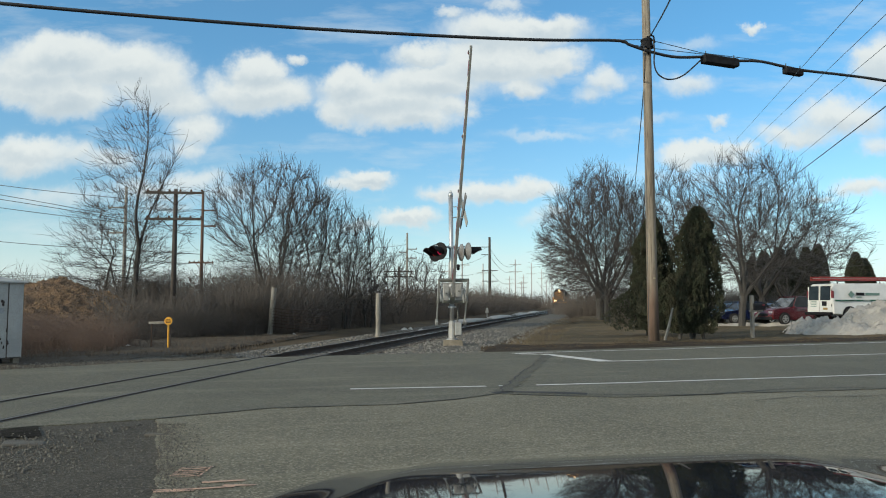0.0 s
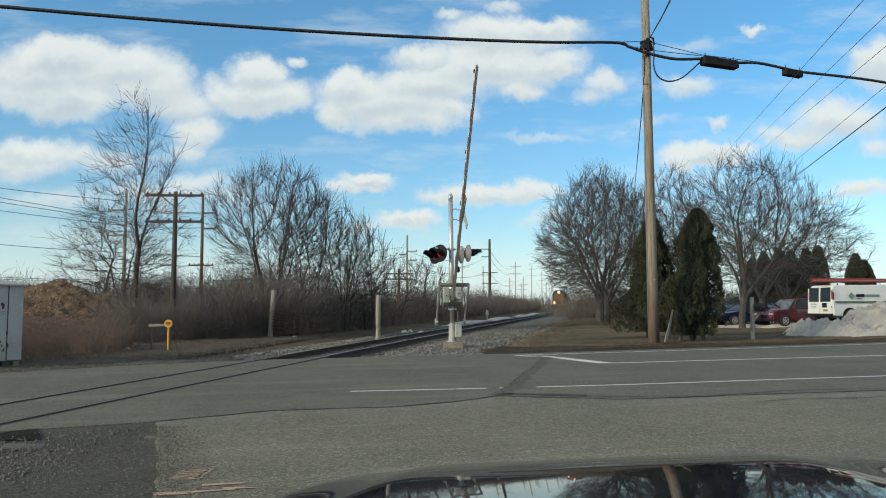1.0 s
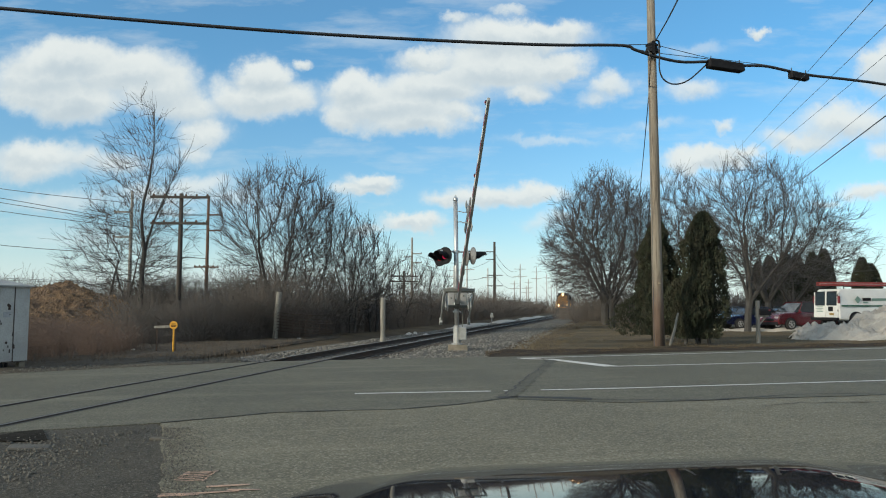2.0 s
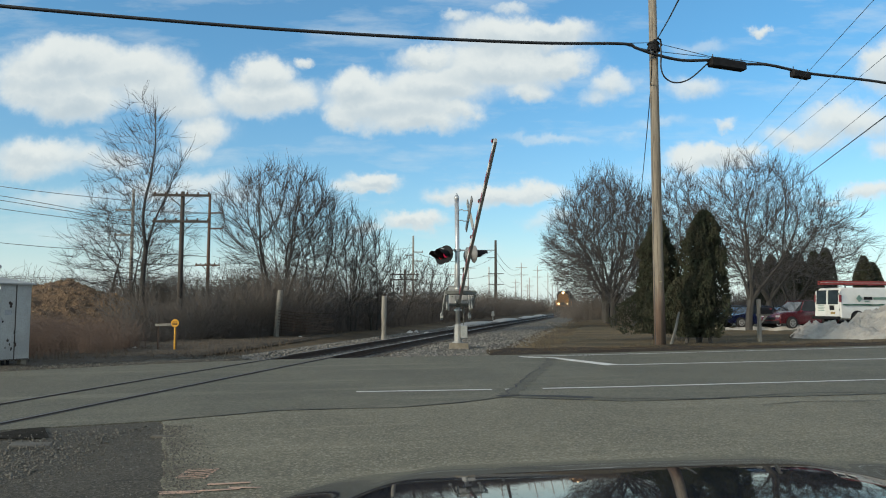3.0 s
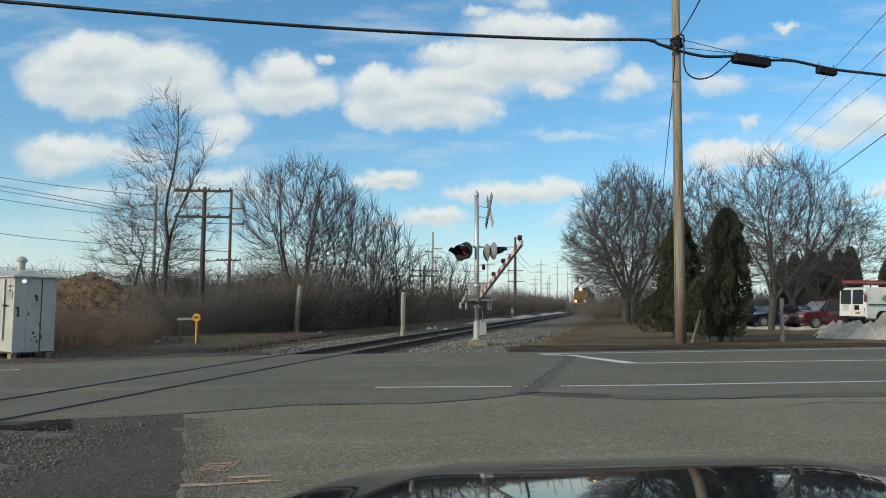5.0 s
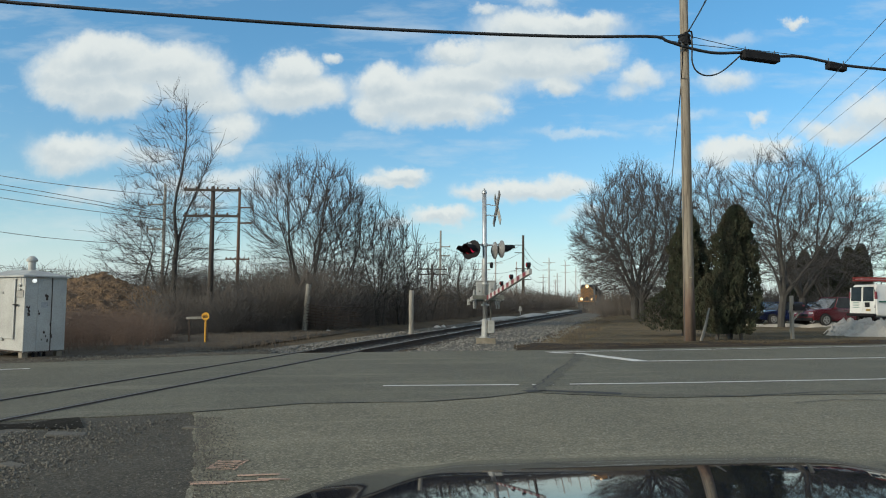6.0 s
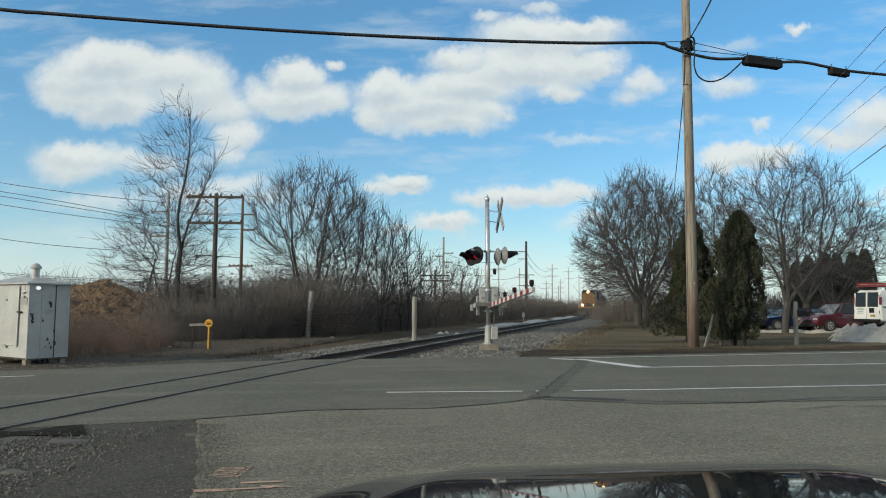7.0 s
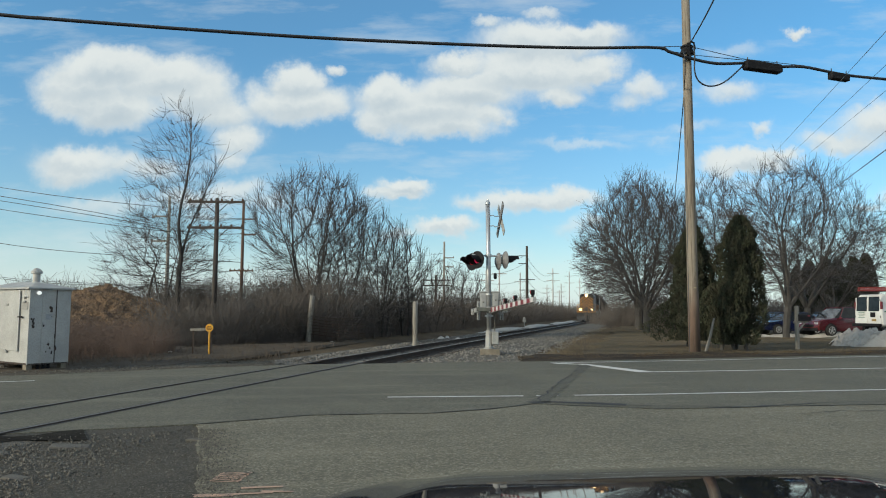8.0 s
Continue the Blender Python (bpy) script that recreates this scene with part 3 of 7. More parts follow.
# ---------------------------------------------------------------- railway
def make_track():
    bed = Shape()
    ys = [19.3, 21.2, 24, 28, 34, 42, 52, 64, 80, 100, 125, 155, 190, 240, 300, 400]
    rings = []
    for y in ys:
        rings.append([track_at(y, q, z) for q, z in ((-3.1, -0.13), (-2.5, -0.11), (-1.5, -0.16), (1.5, -0.16), (2.4, -0.08), (4.6, -0.05))])
    bed.loft(rings, closed=False, caps=False)
    track = solid("railway_track", bed, BALLAST, "single railway track on grey ballast", "railway", kind="structure")
    bed2 = Shape().loft([[track_at(y, q, z) for q, z in ((-1.9, -0.03), (-1.4, -0.005), (1.25, -0.005), (1.6, -0.03))] for y in (-38, -10, 0, 5, 8.3)], closed=False, caps=False)
    part("ballast_bed", bed2, BALLAST, track)
    head = [(-0.036, 0.0), (0.036, 0.0), (0.036, -0.03), (0.012, -0.045), (0.012, -0.13), (0.07, -0.145), (0.07, -0.16), (-0.07, -0.16), (-0.07, -0.145), (-0.012, -0.13), (-0.012, -0.045), (-0.036, -0.03)]
    for side in (-0.68, 0.68):
        out = [y for y in (20.9, 24, 28, 34, 42, 52, 64, 80, 100, 125, 155, 190, 240, 300, 400)]
        part("rail", Shape().loft([[track_at(y, side + q, 0.03 + z) for q, z in head] for y in out]), RUST, track, "dark rusty steel rail")
        part("rail_head", Shape().loft([[track_at(y, side + q, 0.032 + z) for q, z in ((-0.028, 0), (0.028, 0), (0.028, 0.004), (-0.028, 0.004))] for y in out]), RAILTOP, track, "worn bright top of the rail")
        inn = [-38, -20, -5, 3, 6, 9, 12, 15, 18, 20.9]
        part("rail", Shape().loft([[track_at(y, side + q, 0.012 + z) for q, z in head] for y in inn]), RUST, track)
        part("rail_head", Shape().loft([[track_at(y, side + q, 0.014 + z) for q, z in ((-0.022, 0), (0.022, 0), (0.022, 0.003), (-0.022, 0.003))] for y in inn]), WORNRAIL, track)
        for q, w in (((-0.075, 0.055), (0.07, 0.04)) if side > 0 else ((-0.065, 0.045), (0.06, 0.03))):
            part("flangeway", Shape().loft([[track_at(y, side + q + t, 0.005) for t in (-w / 2, w / 2)] for y in (8.6, 11, 13, 15, 17, 19, 20.9)], closed=False, caps=False), GAP, track, "black rubber flangeway strip beside the rail")
    tie = Shape().box((0, 0, 0), (2.6, 0.23, 0.17)).mesh("tie")
    y = 21.6
    while y < 150:
        o = part("tie", tie, TIE, track)
        o.matrix_world = Matrix.Translation(track_at(y, 0, -0.215)) @ pose(0, 0, 0, 0, 0, -math.degrees(math.atan(float(track_slope(y)))) + random.uniform(-1, 1))
        y += 0.52
    rnd, s = random.Random(8), Shape()
    for i in range(9000):
        y = 21 + 50 * rnd.random() ** 1.7
        q = rnd.choice((rnd.uniform(-2.5, -0.9), rnd.uniform(0.9, 5.4), rnd.uniform(-0.6, 0.6)))
        r = rnd.uniform(0.025, 0.06)
        p = track_at(y, q, float(np.interp(abs(q), [0, 1.5, 2.5, 4.6], [-0.15, -0.15, -0.08, -0.04])))
        s.add([(r, 0, 0), (-r, 0.3 * r, 0), (0, r, 0), (0.2 * r, -r, 0), (0, 0, 0.8 * r), (0, 0, -0.7 * r)],
              [(0, 2, 4), (2, 1, 4), (1, 3, 4), (3, 0, 4), (2, 0, 5), (1, 2, 5), (3, 1, 5), (0, 3, 5)], Matrix.Translation(p) @ pose(0, 0, 0, rnd.uniform(0, 360), rnd.uniform(0, 360), 0))
    solid("ballast_stones", s, STONE, "grey crushed ballast stones along the track", "gravel", kind="stuff")


make_ground()
road, pav, yard = make_road()
make_markings(road, pav)
make_gravel(yard)
make_track()


# lawn, dark soil along the road
solid("lawn", sheet([(3.4, 24.6), (9, 26.6), (22, 31.8), (60, 47)], [(17.5, 92), (22, 60), (40, 48), (75, 54)], 0.03, 70, 60, 0.05), TURF, "brown winter lawn beside the railway", "lawn", kind="structure")
solid("soil_strip", sheet([(0.9, 21.75), (6, 23.8), (17, 28.5), (60, 46.2)], [(1.9, 25.0), (7, 26.2), (19, 31.0), (60, 48)], 0.035, 60, 8, 0.07), MULCH, "dark bare soil strip along the road edge", "soil", kind="structure")
solid("verge", sheet([(-26, 6.1), (-14.5, 13.2), (-10.2, 16.6), (-8.0, 18.9)], [(-26, 39), (-14.5, 39), (-10, 39), (-5.3, 38)], 0.0, 60, 60, 0.07, 1.0, 0.075), mat("gritty_verge", (0.088, 0.071, 0.053), (0.054, 0.044, 0.035), 0.95, 0.8, 10.0, bump=0.9, dist=0.06, third=(0.15, 0.135, 0.11), spec=0.1), "gritty soil verge with dead grass along the road", "verge", kind="structure")


def make_grit():
    """A strip of grey-brown grit along the road's far edge, with stones on it."""
    path = [(-26, 6.0), (-16, 12.2), (-9.6, 16.0), (-7.2, 18.2), (-5.4, 19.4)]
    back = [(-26, 7.6), (-16.6, 13.7), (-10.4, 17.4), (-8.0, 19.6), (-6.2, 21.6)]
    strip = solid("grit_shoulder", sheet(path, back, -0.012, 80, 10, 0.035, 0.0, 0.035), mat("roadside_grit", (0.135, 0.118, 0.094), (0.078, 0.068, 0.054), 0.95, 1.3, 26.0, bump=0.9, dist=0.03, third=(0.055, 0.047, 0.037), spec=0.1), "grey-brown grit along the road's edge", "gravel", kind="structure")
    g, s = random.Random(17), Shape()
    for i in range(3800):
        t, u = g.random(), g.random() ** 0.9
        a = [np.interp(t, np.linspace(0, 1, 5), [p[c] for p in path]) for c in (0, 1)]
        b = [np.interp(t, np.linspace(0, 1, 5), [p[c] for p in back]) for c in (0, 1)]
        r = g.choice((0.008, 0.010, 0.014, 0.022))
        s.add([(r, 0, 0), (-r, 0.3 * r, 0), (0, r, 0), (0.2 * r, -r, 0), (0, 0, 0.8 * r), (0, 0, -0.7 * r)],
              [(0, 2, 4), (2, 1, 4), (1, 3, 4), (3, 0, 4), (2, 0, 5), (1, 2, 5), (3, 1, 5), (0, 3, 5)],
              pose(a[0] + (b[0] - a[0]) * u, a[1] + (b[1] - a[1]) * u, 0.005, g.uniform(0, 360), g.uniform(0, 360), 0))
    solid("roadside_stones", s, DARKSTONE, "small grey stones on the grit beside the road", "gravel", kind="stuff")


make_grit()


# ---------------------------------------------------------------- the car that the camera sits in
NAVY = mat("dark_blue_car_paint", (0.010, 0.013, 0.020), (0.013, 0.016, 0.024), -0.06, 1.0, 900.0, metal=0.0, bump=0.0, coat=0.0, spec=0.32, third=(0.008, 0.010, 0.016))


_hy = np.arange(0.8, 3.4, 0.01)
_hs = np.interp(_hy, [0.8, 1.4, 1.75, 2.64, 2.76, 3.0], [0.070, 0.083, 0.104, 0.199, 0.30, 1.4])
_hz = 1.088 - (np.cumsum(_hs) * 0.01 - np.interp(1.4, _hy, np.cumsum(_hs) * 0.01))


def hood_z(x, y):
    """Height of the bonnet's skin: x across from its middle, y ahead of the eye."""
    y = y + 0.045 * x * x
    z = float(np.interp(y, _hy, _hz))
    w = max(0.0, abs(x) - 0.45)
    z -= 0.07 * w * w
    return z - 0.012 / (1 + math.exp(-(abs(x) - 0.58) * 42))


def make_own_car():
    car = thing("own_car", "dark blue car with a glossy reflecting bonnet", "car", pose(0.17, -0.02, 0.0, 0, -3.9, -8.5))
    n, k, front = 60, 54, 2.92
    s, vs = Shape(), []
    for j in range(k + 1):
        y = 0.95 + (front - 0.95) * j / k
        for i in range(n + 1):
            x = -0.80 + 1.60 * i / n
            x *= 1 - 0.08 * (j / k) ** 3
            vs.append((x, y, hood_z(x, y)))
    fs = [(j * (n + 1) + i, j * (n + 1) + i + 1, (j + 1) * (n + 1) + i + 1, (j + 1) * (n + 1) + i) for j in range(k) for i in range(n)]
    ob = part("bonnet", s.add(vs, fs), NAVY, car, "glossy dark blue bonnet", smooth=True)
    t = ob.modifiers.new("skin", "SOLIDIFY")
    t.thickness, t.offset = 0.01, -1
    for q in (-1, 1):
        rings = []
        for y in np.linspace(0.95, 2.88, 14):
            x0 = 0.806 * (1 - 0.08 * ((y - 0.95) / 1.97) ** 3)
            z0 = hood_z(x0, y) - 0.012
            rings.append([(q * x0, y, z0), (q * (x0 + 0.06), y, z0 - 0.05), (q * (x0 + 0.09), y, z0 - 0.25), (q * (x0 + 0.07), y, 0.42), (q * (x0 - 0.05), y, 0.40), (q * (x0 - 0.05), y, z0 - 0.05)])
        part("wing", Shape().loft(rings), NAVY, car, smooth=True)
        part("tyre", Shape().lathe([(0.20, -0.11), (0.33, -0.11), (0.36, -0.07), (0.36, 0.07), (0.33, 0.11), (0.20, 0.11)], 28, pose(q * 0.76, 2.05, 0.36, 0, 90, 0)), GAP, car, smooth=True)
        part("headlamp", Shape().box((q * 0.58, 2.90, 0.76), (0.32, 0.08, 0.15)), STEEL, car, bevel=0.03)
    part("bumper", Shape().box((0, 2.92, 0.50), (1.60, 0.22, 0.40)), NAVY, car, bevel=0.07)
    part("grille", Shape().box((0, 2.92, 0.77), (0.78, 0.10, 0.13)), BLACK, car, bevel=0.02)


make_own_car()


# ---------------------------------------------------------------- crossing signal
WHITEB = mat("white_reflective_sheet", (0.60, 0.60, 0.58), (0.45, 0.45, 0.44), 0.5, 4.0, 60.0, bump=0.03)
REDB = mat("red_reflective_sheet", (0.20, 0.020, 0.030), (0.12, 0.016, 0.022), 0.5, 4.0, 60.0, bump=0.03)
LENS = mat("lit_red_lens", (0.60, 0.012, 0.07), (0.45, 0.01, 0.05), 0.35, 30.0, 90.0, glow=0.22)
LENSDIM = mat("dim_red_lens", (0.30, 0.012, 0.02), (0.22, 0.01, 0.015), 0.25, 30.0, 90.0, glow=0.05)
CONCRETE = mat("weathered_concrete", (0.22, 0.19, 0.145), (0.15, 0.13, 0.10), 0.9, 4.0, 40.0, bump=0.3)
GALV = mat("weathered_box_paint", (0.33, 0.335, 0.32), (0.25, 0.255, 0.245), 0.6, 5.0, 50.0, bump=0.08)
BARMETAL = mat("dull_green_grey_steel", (0.13, 0.135, 0.115), (0.09, 0.092, 0.08), 0.7, 6.0, 50.0)
DISCBACK = mat("dull_grey_disc_back", (0.20, 0.20, 0.20), (0.13, 0.13, 0.135), 0.6, 5.0, 50.0, metal=0.2)
GATE = {}


def signal_lamp(parent, m, lens):
    """One flashing lamp: background disc, hood, lens; it faces along its own -y."""
    m = m @ Matrix.Diagonal((1.24, 1.24, 1.24, 1))
    turn = m @ pose(0, 0, 0, 90, 0, 0)
    disc = part("background_disc", Shape().lathe([(0.02, -0.10), (0.10, -0.09), (0.245, -0.015), (0.255, 0.0), (0.255, 0.012), (0.10, 0.016)], 28, turn), DISCBACK if lens is None else BLACK, parent, smooth=False)
    hood = Shape()
    rings = []
    for d, r in ((0.0, 0.125), (0.12, 0.13), (0.30, 0.135), (0.36, 0.136)):
        a0 = 200 if d < 0.15 else 100
        pts = [m @ Vector((r * math.sin(radians(t)), -0.015 - d, r * math.cos(radians(t)))) for t in np.linspace(-a0 / 2 - 30, a0 / 2 + 30, 13)]
        pts += [m @ Vector(((r - 0.012) * math.sin(radians(t)), -0.015 - d, (r - 0.012) * math.cos(radians(t)))) for t in np.linspace(a0 / 2 + 30, -a0 / 2 - 30, 13)]
        rings.append(pts)
    part("hood", hood.loft(rings), BLACK, disc, "black sheet hood")
    if lens is not None:
        part("lens", Shape().lathe([(0.105, 0.016), (0.09, 0.035), (0.05, 0.048), (0.01, 0.052)], 20, turn), lens, disc, "glowing red lens", smooth=True)


def make_signal():
    sig = thing("crossing_signal", "silver railway crossing signal with a lowering striped gate arm", "crossing signal", pose(0.325, 26.43, 0))
    part("foundation", Shape().box((0.03, 0, -0.02), (0.74, 0.66, 0.30), None, 0.9), CONCRETE, sig, "tan concrete footing", 0.02)
    part("base", Shape().lathe([(0.20, 0.12), (0.20, 0.16), (0.135, 0.18), (0.12, 0.74), (0.085, 0.80), (0.083, 0.82)], 12), SILVER, sig, bevel=0.004)
    jb = part("junction_box", Shape().box((0.22, -0.06, 0.52), (0.25, 0.24, 0.46)), SILVER, sig, "silver junction box", 0.02)
    part("lid", Shape().box((0.22, -0.195, 0.52), (0.22, 0.03, 0.42)), GALV, jb, bevel=0.008)
    part("mast", Shape().tube([(0, 0, 0.8), (-0.02, 0, 3.0), (-0.05, 0, 5.34)], [0.083, 0.082, 0.080], 20), STEEL, sig, "galvanised tubular mast", smooth=True)
    part("mast_cap", Shape().lathe([(0.092, 5.32), (0.092, 5.38), (0.07, 5.42), (0.03, 5.47), (0.03, 5.50), (0.005, 5.52)], 18, pose(-0.05, 0, 0)), STEEL, sig)
    # gate mechanism on the mast
    mech = part("gate_mechanism", Shape().box((0.02, 0.18, 1.78), (0.70, 0.40, 0.70)).box((0.02, 0.18, 2.15), (0.76, 0.44, 0.05)), GALV, sig, "grey gate mechanism housing", 0.02)
    for x, z, w, h in ((-0.20, 1.78, 0.22, 0.58), (0.24, 1.86, 0.20, 0.44)):
        part("cover", Shape().box((x, -0.035, z), (w, 0.03, h)), SILVER, mech, "pale cover plate", bevel=0.012)
        part("bolt", Shape().lathe([(0.01, 0.0), (0.03, 0.0), (0.03, 0.03), (0.01, 0.035)], 8, pose(x, -0.05, z, 90, 0, 0)), BARMETAL, mech)
    for z in (1.30, 1.58, 2.06):
        part("clamp", Shape().lathe([(0.10, -0.035), (0.115, -0.03), (0.115, 0.03), (0.10, 0.035)], 16, pose(-0.01, 0, z)).box((0.0, -0.0, z), (0.30, 0.05, 0.05)), STEEL, sig)
    for q in (-1, 1):
        part("clamp_bolt", Shape().tube([(q * 0.13, -0.03, 1.28), (q * 0.13, 0.05, 1.28)], 0.018, 8), STEEL, sig)
    part("conduit", Shape().tube([(0.20, 0.0, 0.74), (0.21, 0.0, 1.0), (0.20, 0.1, 1.4)], 0.02, 8), BARMETAL, sig)
    part("bell", Shape().lathe([(0.02, 0.0), (0.09, 0.01), (0.11, 0.04), (0.11, 0.10), (0.06, 0.12)], 18, pose(0.16, 0.0, 2.72, 0, 90, 0)), BLACK, sig, "dark warning bell", smooth=True)
    # cross arm with the lamps
    part("lamp_arm", Shape().tube([(-0.62, -0.03, 3.50), (-0.3, -0.02, 3.46), (0.3, 0.02, 3.44), (0.58, 0.03, 3.50)], 0.03, 10), STEEL, sig)
    part("lamp_bracket", Shape().lathe([(0.09, -0.05), (0.12, -0.05), (0.12, 0.05), (0.09, 0.05)], 16, pose(-0.03, 0, 3.45)), STEEL, sig)
    signal_lamp(sig, pose(-0.42, -0.10, 3.30, 0, 0, -40), LENS)
    signal_lamp(sig, pose(-0.60, 0.08, 3.24, 0, 0, -46), LENSDIM)
    signal_lamp(sig, pose(0.34, 0.12, 3.26, 0, 0, 106), None)
    signal_lamp(sig, pose(0.58, -0.05, 3.30, 0, 0, 108), None)
    for x in (-0.42, -0.60, 0.34, 0.56):
        part("lamp_stem", Shape().tube([(x, 0.0, 3.5), (x, 0.0, 3.33)], 0.025, 8), STEEL, sig)
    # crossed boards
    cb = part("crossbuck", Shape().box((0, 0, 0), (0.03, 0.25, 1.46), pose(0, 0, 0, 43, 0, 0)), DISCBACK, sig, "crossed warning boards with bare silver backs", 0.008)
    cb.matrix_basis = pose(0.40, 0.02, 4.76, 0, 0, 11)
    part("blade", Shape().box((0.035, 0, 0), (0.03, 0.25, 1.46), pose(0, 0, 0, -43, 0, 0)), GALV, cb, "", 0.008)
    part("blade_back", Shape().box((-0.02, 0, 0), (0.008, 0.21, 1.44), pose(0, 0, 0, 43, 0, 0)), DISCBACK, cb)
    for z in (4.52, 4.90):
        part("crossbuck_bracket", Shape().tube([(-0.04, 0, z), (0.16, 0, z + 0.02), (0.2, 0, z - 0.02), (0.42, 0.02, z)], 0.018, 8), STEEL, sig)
    # the moving arm: pivots on a shaft across the mechanism
    arm = part("gate_arm", Shape().loft([[(w, y, -h), (w, y, h), (-w, y, h), (-w, y, -h)] for y, w, h in ((-0.25, 0.048, 0.085), (-3.2, 0.045, 0.077), (-6.4, 0.040, 0.068), (-9.0, 0.036, 0.058))]), SILVER, sig, "long gate arm with red and white bands", 0.004)
    n = 18
    for i in range(n):
        y0, y1 = -0.9 - 8.1 * i / n, -0.9 - 8.1 * (i + 1) / n
        h = 0.083 - 0.023 * i / n
        w = 0.0505 - 0.0140 * i / n
        part("band", Shape().box((0, (y0 + y1) / 2, 0), (2 * w, abs(y1 - y0) - 0.004, 2 * h * 0.90)), (REDB, WHITEB)[i % 2], arm)
    for y in (-4.2, -6.1, -8.75):
        part("arm_lamp", Shape().tube([(0, y, 0.05), (0, y, 0.13)], 0.03, 10).lathe([(0.03, -0.05), (0.062, -0.045), (0.062, 0.045), (0.03, 0.05)], 14, pose(0, y, 0.18, 0, 90, 0)), BLACK, arm, "small black arm lamp")
        part("lens", Shape().lathe([(0.045, 0.05), (0.03, 0.062), (0.005, 0.066)], 12, pose(0, y, 0.18, 0, -90, 0)), LENSDIM, arm)
    part("shaft", Shape().tube([(-0.56, 0, 0), (0.56, 0, 0)], 0.055, 12).box((0, -0.14, 0), (0.16, 0.34, 0.16)), BARMETAL, arm, "dull steel shaft")
    part("cross_bar", Shape().box((0, -0.88, 0.02), (1.08, 0.07, 0.13)), BARMETAL, arm, "dull green-grey steel cross bar", 0.006)
    for x in (-0.51, 0.51):
        part("counter_arm", Shape().box((x, -0.44, 0.0), (0.07, 0.92, 0.15)).box((x, 0.46, 0.0), (0.045, 0.92, 0.07)), GALV, arm, "grey counterweight arm", 0.006)
        part("weight", Shape().box((x, 0.85, -0.02), (0.10, 0.16, 0.22)), GALV, arm, "grey counterweight block", 0.01)
        for j in range(2):
            part("weight", Shape().box((x + (0.07 if x < 0 else -0.07) * (1 + j), -0.30 + 0.06 * j, 0.0), (0.04, 0.16, 0.66)), GALV, arm, "grey counterweight plate", 0.006)
    GATE["arm"] = arm


make_signal()


# ---------------------------------------------------------------- poles and wires
INSUL = mat("brown_glazed_insulator", (0.07, 0.035, 0.02), (0.10, 0.06, 0.04), 0.25, 5.0, 60.0, bump=0)


def curve_pts(pts, k=8):
    """Smooth path through points."""
    p = [Vector(q) for q in pts]
    out = []
    for i in range(len(p) - 1):
        a, b, c, d = p[max(i - 1, 0)], p[i], p[i + 1], p[min(i + 2, len(p) - 1)]
        for j in range(k):
            t = j / k
            out.append(0.5 * (2 * b + (c - a) * t + (2 * a - 5 * b + 4 * c - d) * t * t + (3 * b - a - 3 * c + d) * t ** 3))
    return out + [p[-1]]


def hang(a, b, drop, n=14):
    a, b = Vector(a), Vector(b)
    return [a + (b - a) * t - Vector((0, 0, 4 * drop * t * (1 - t))) for t in np.linspace(0, 1, n)]


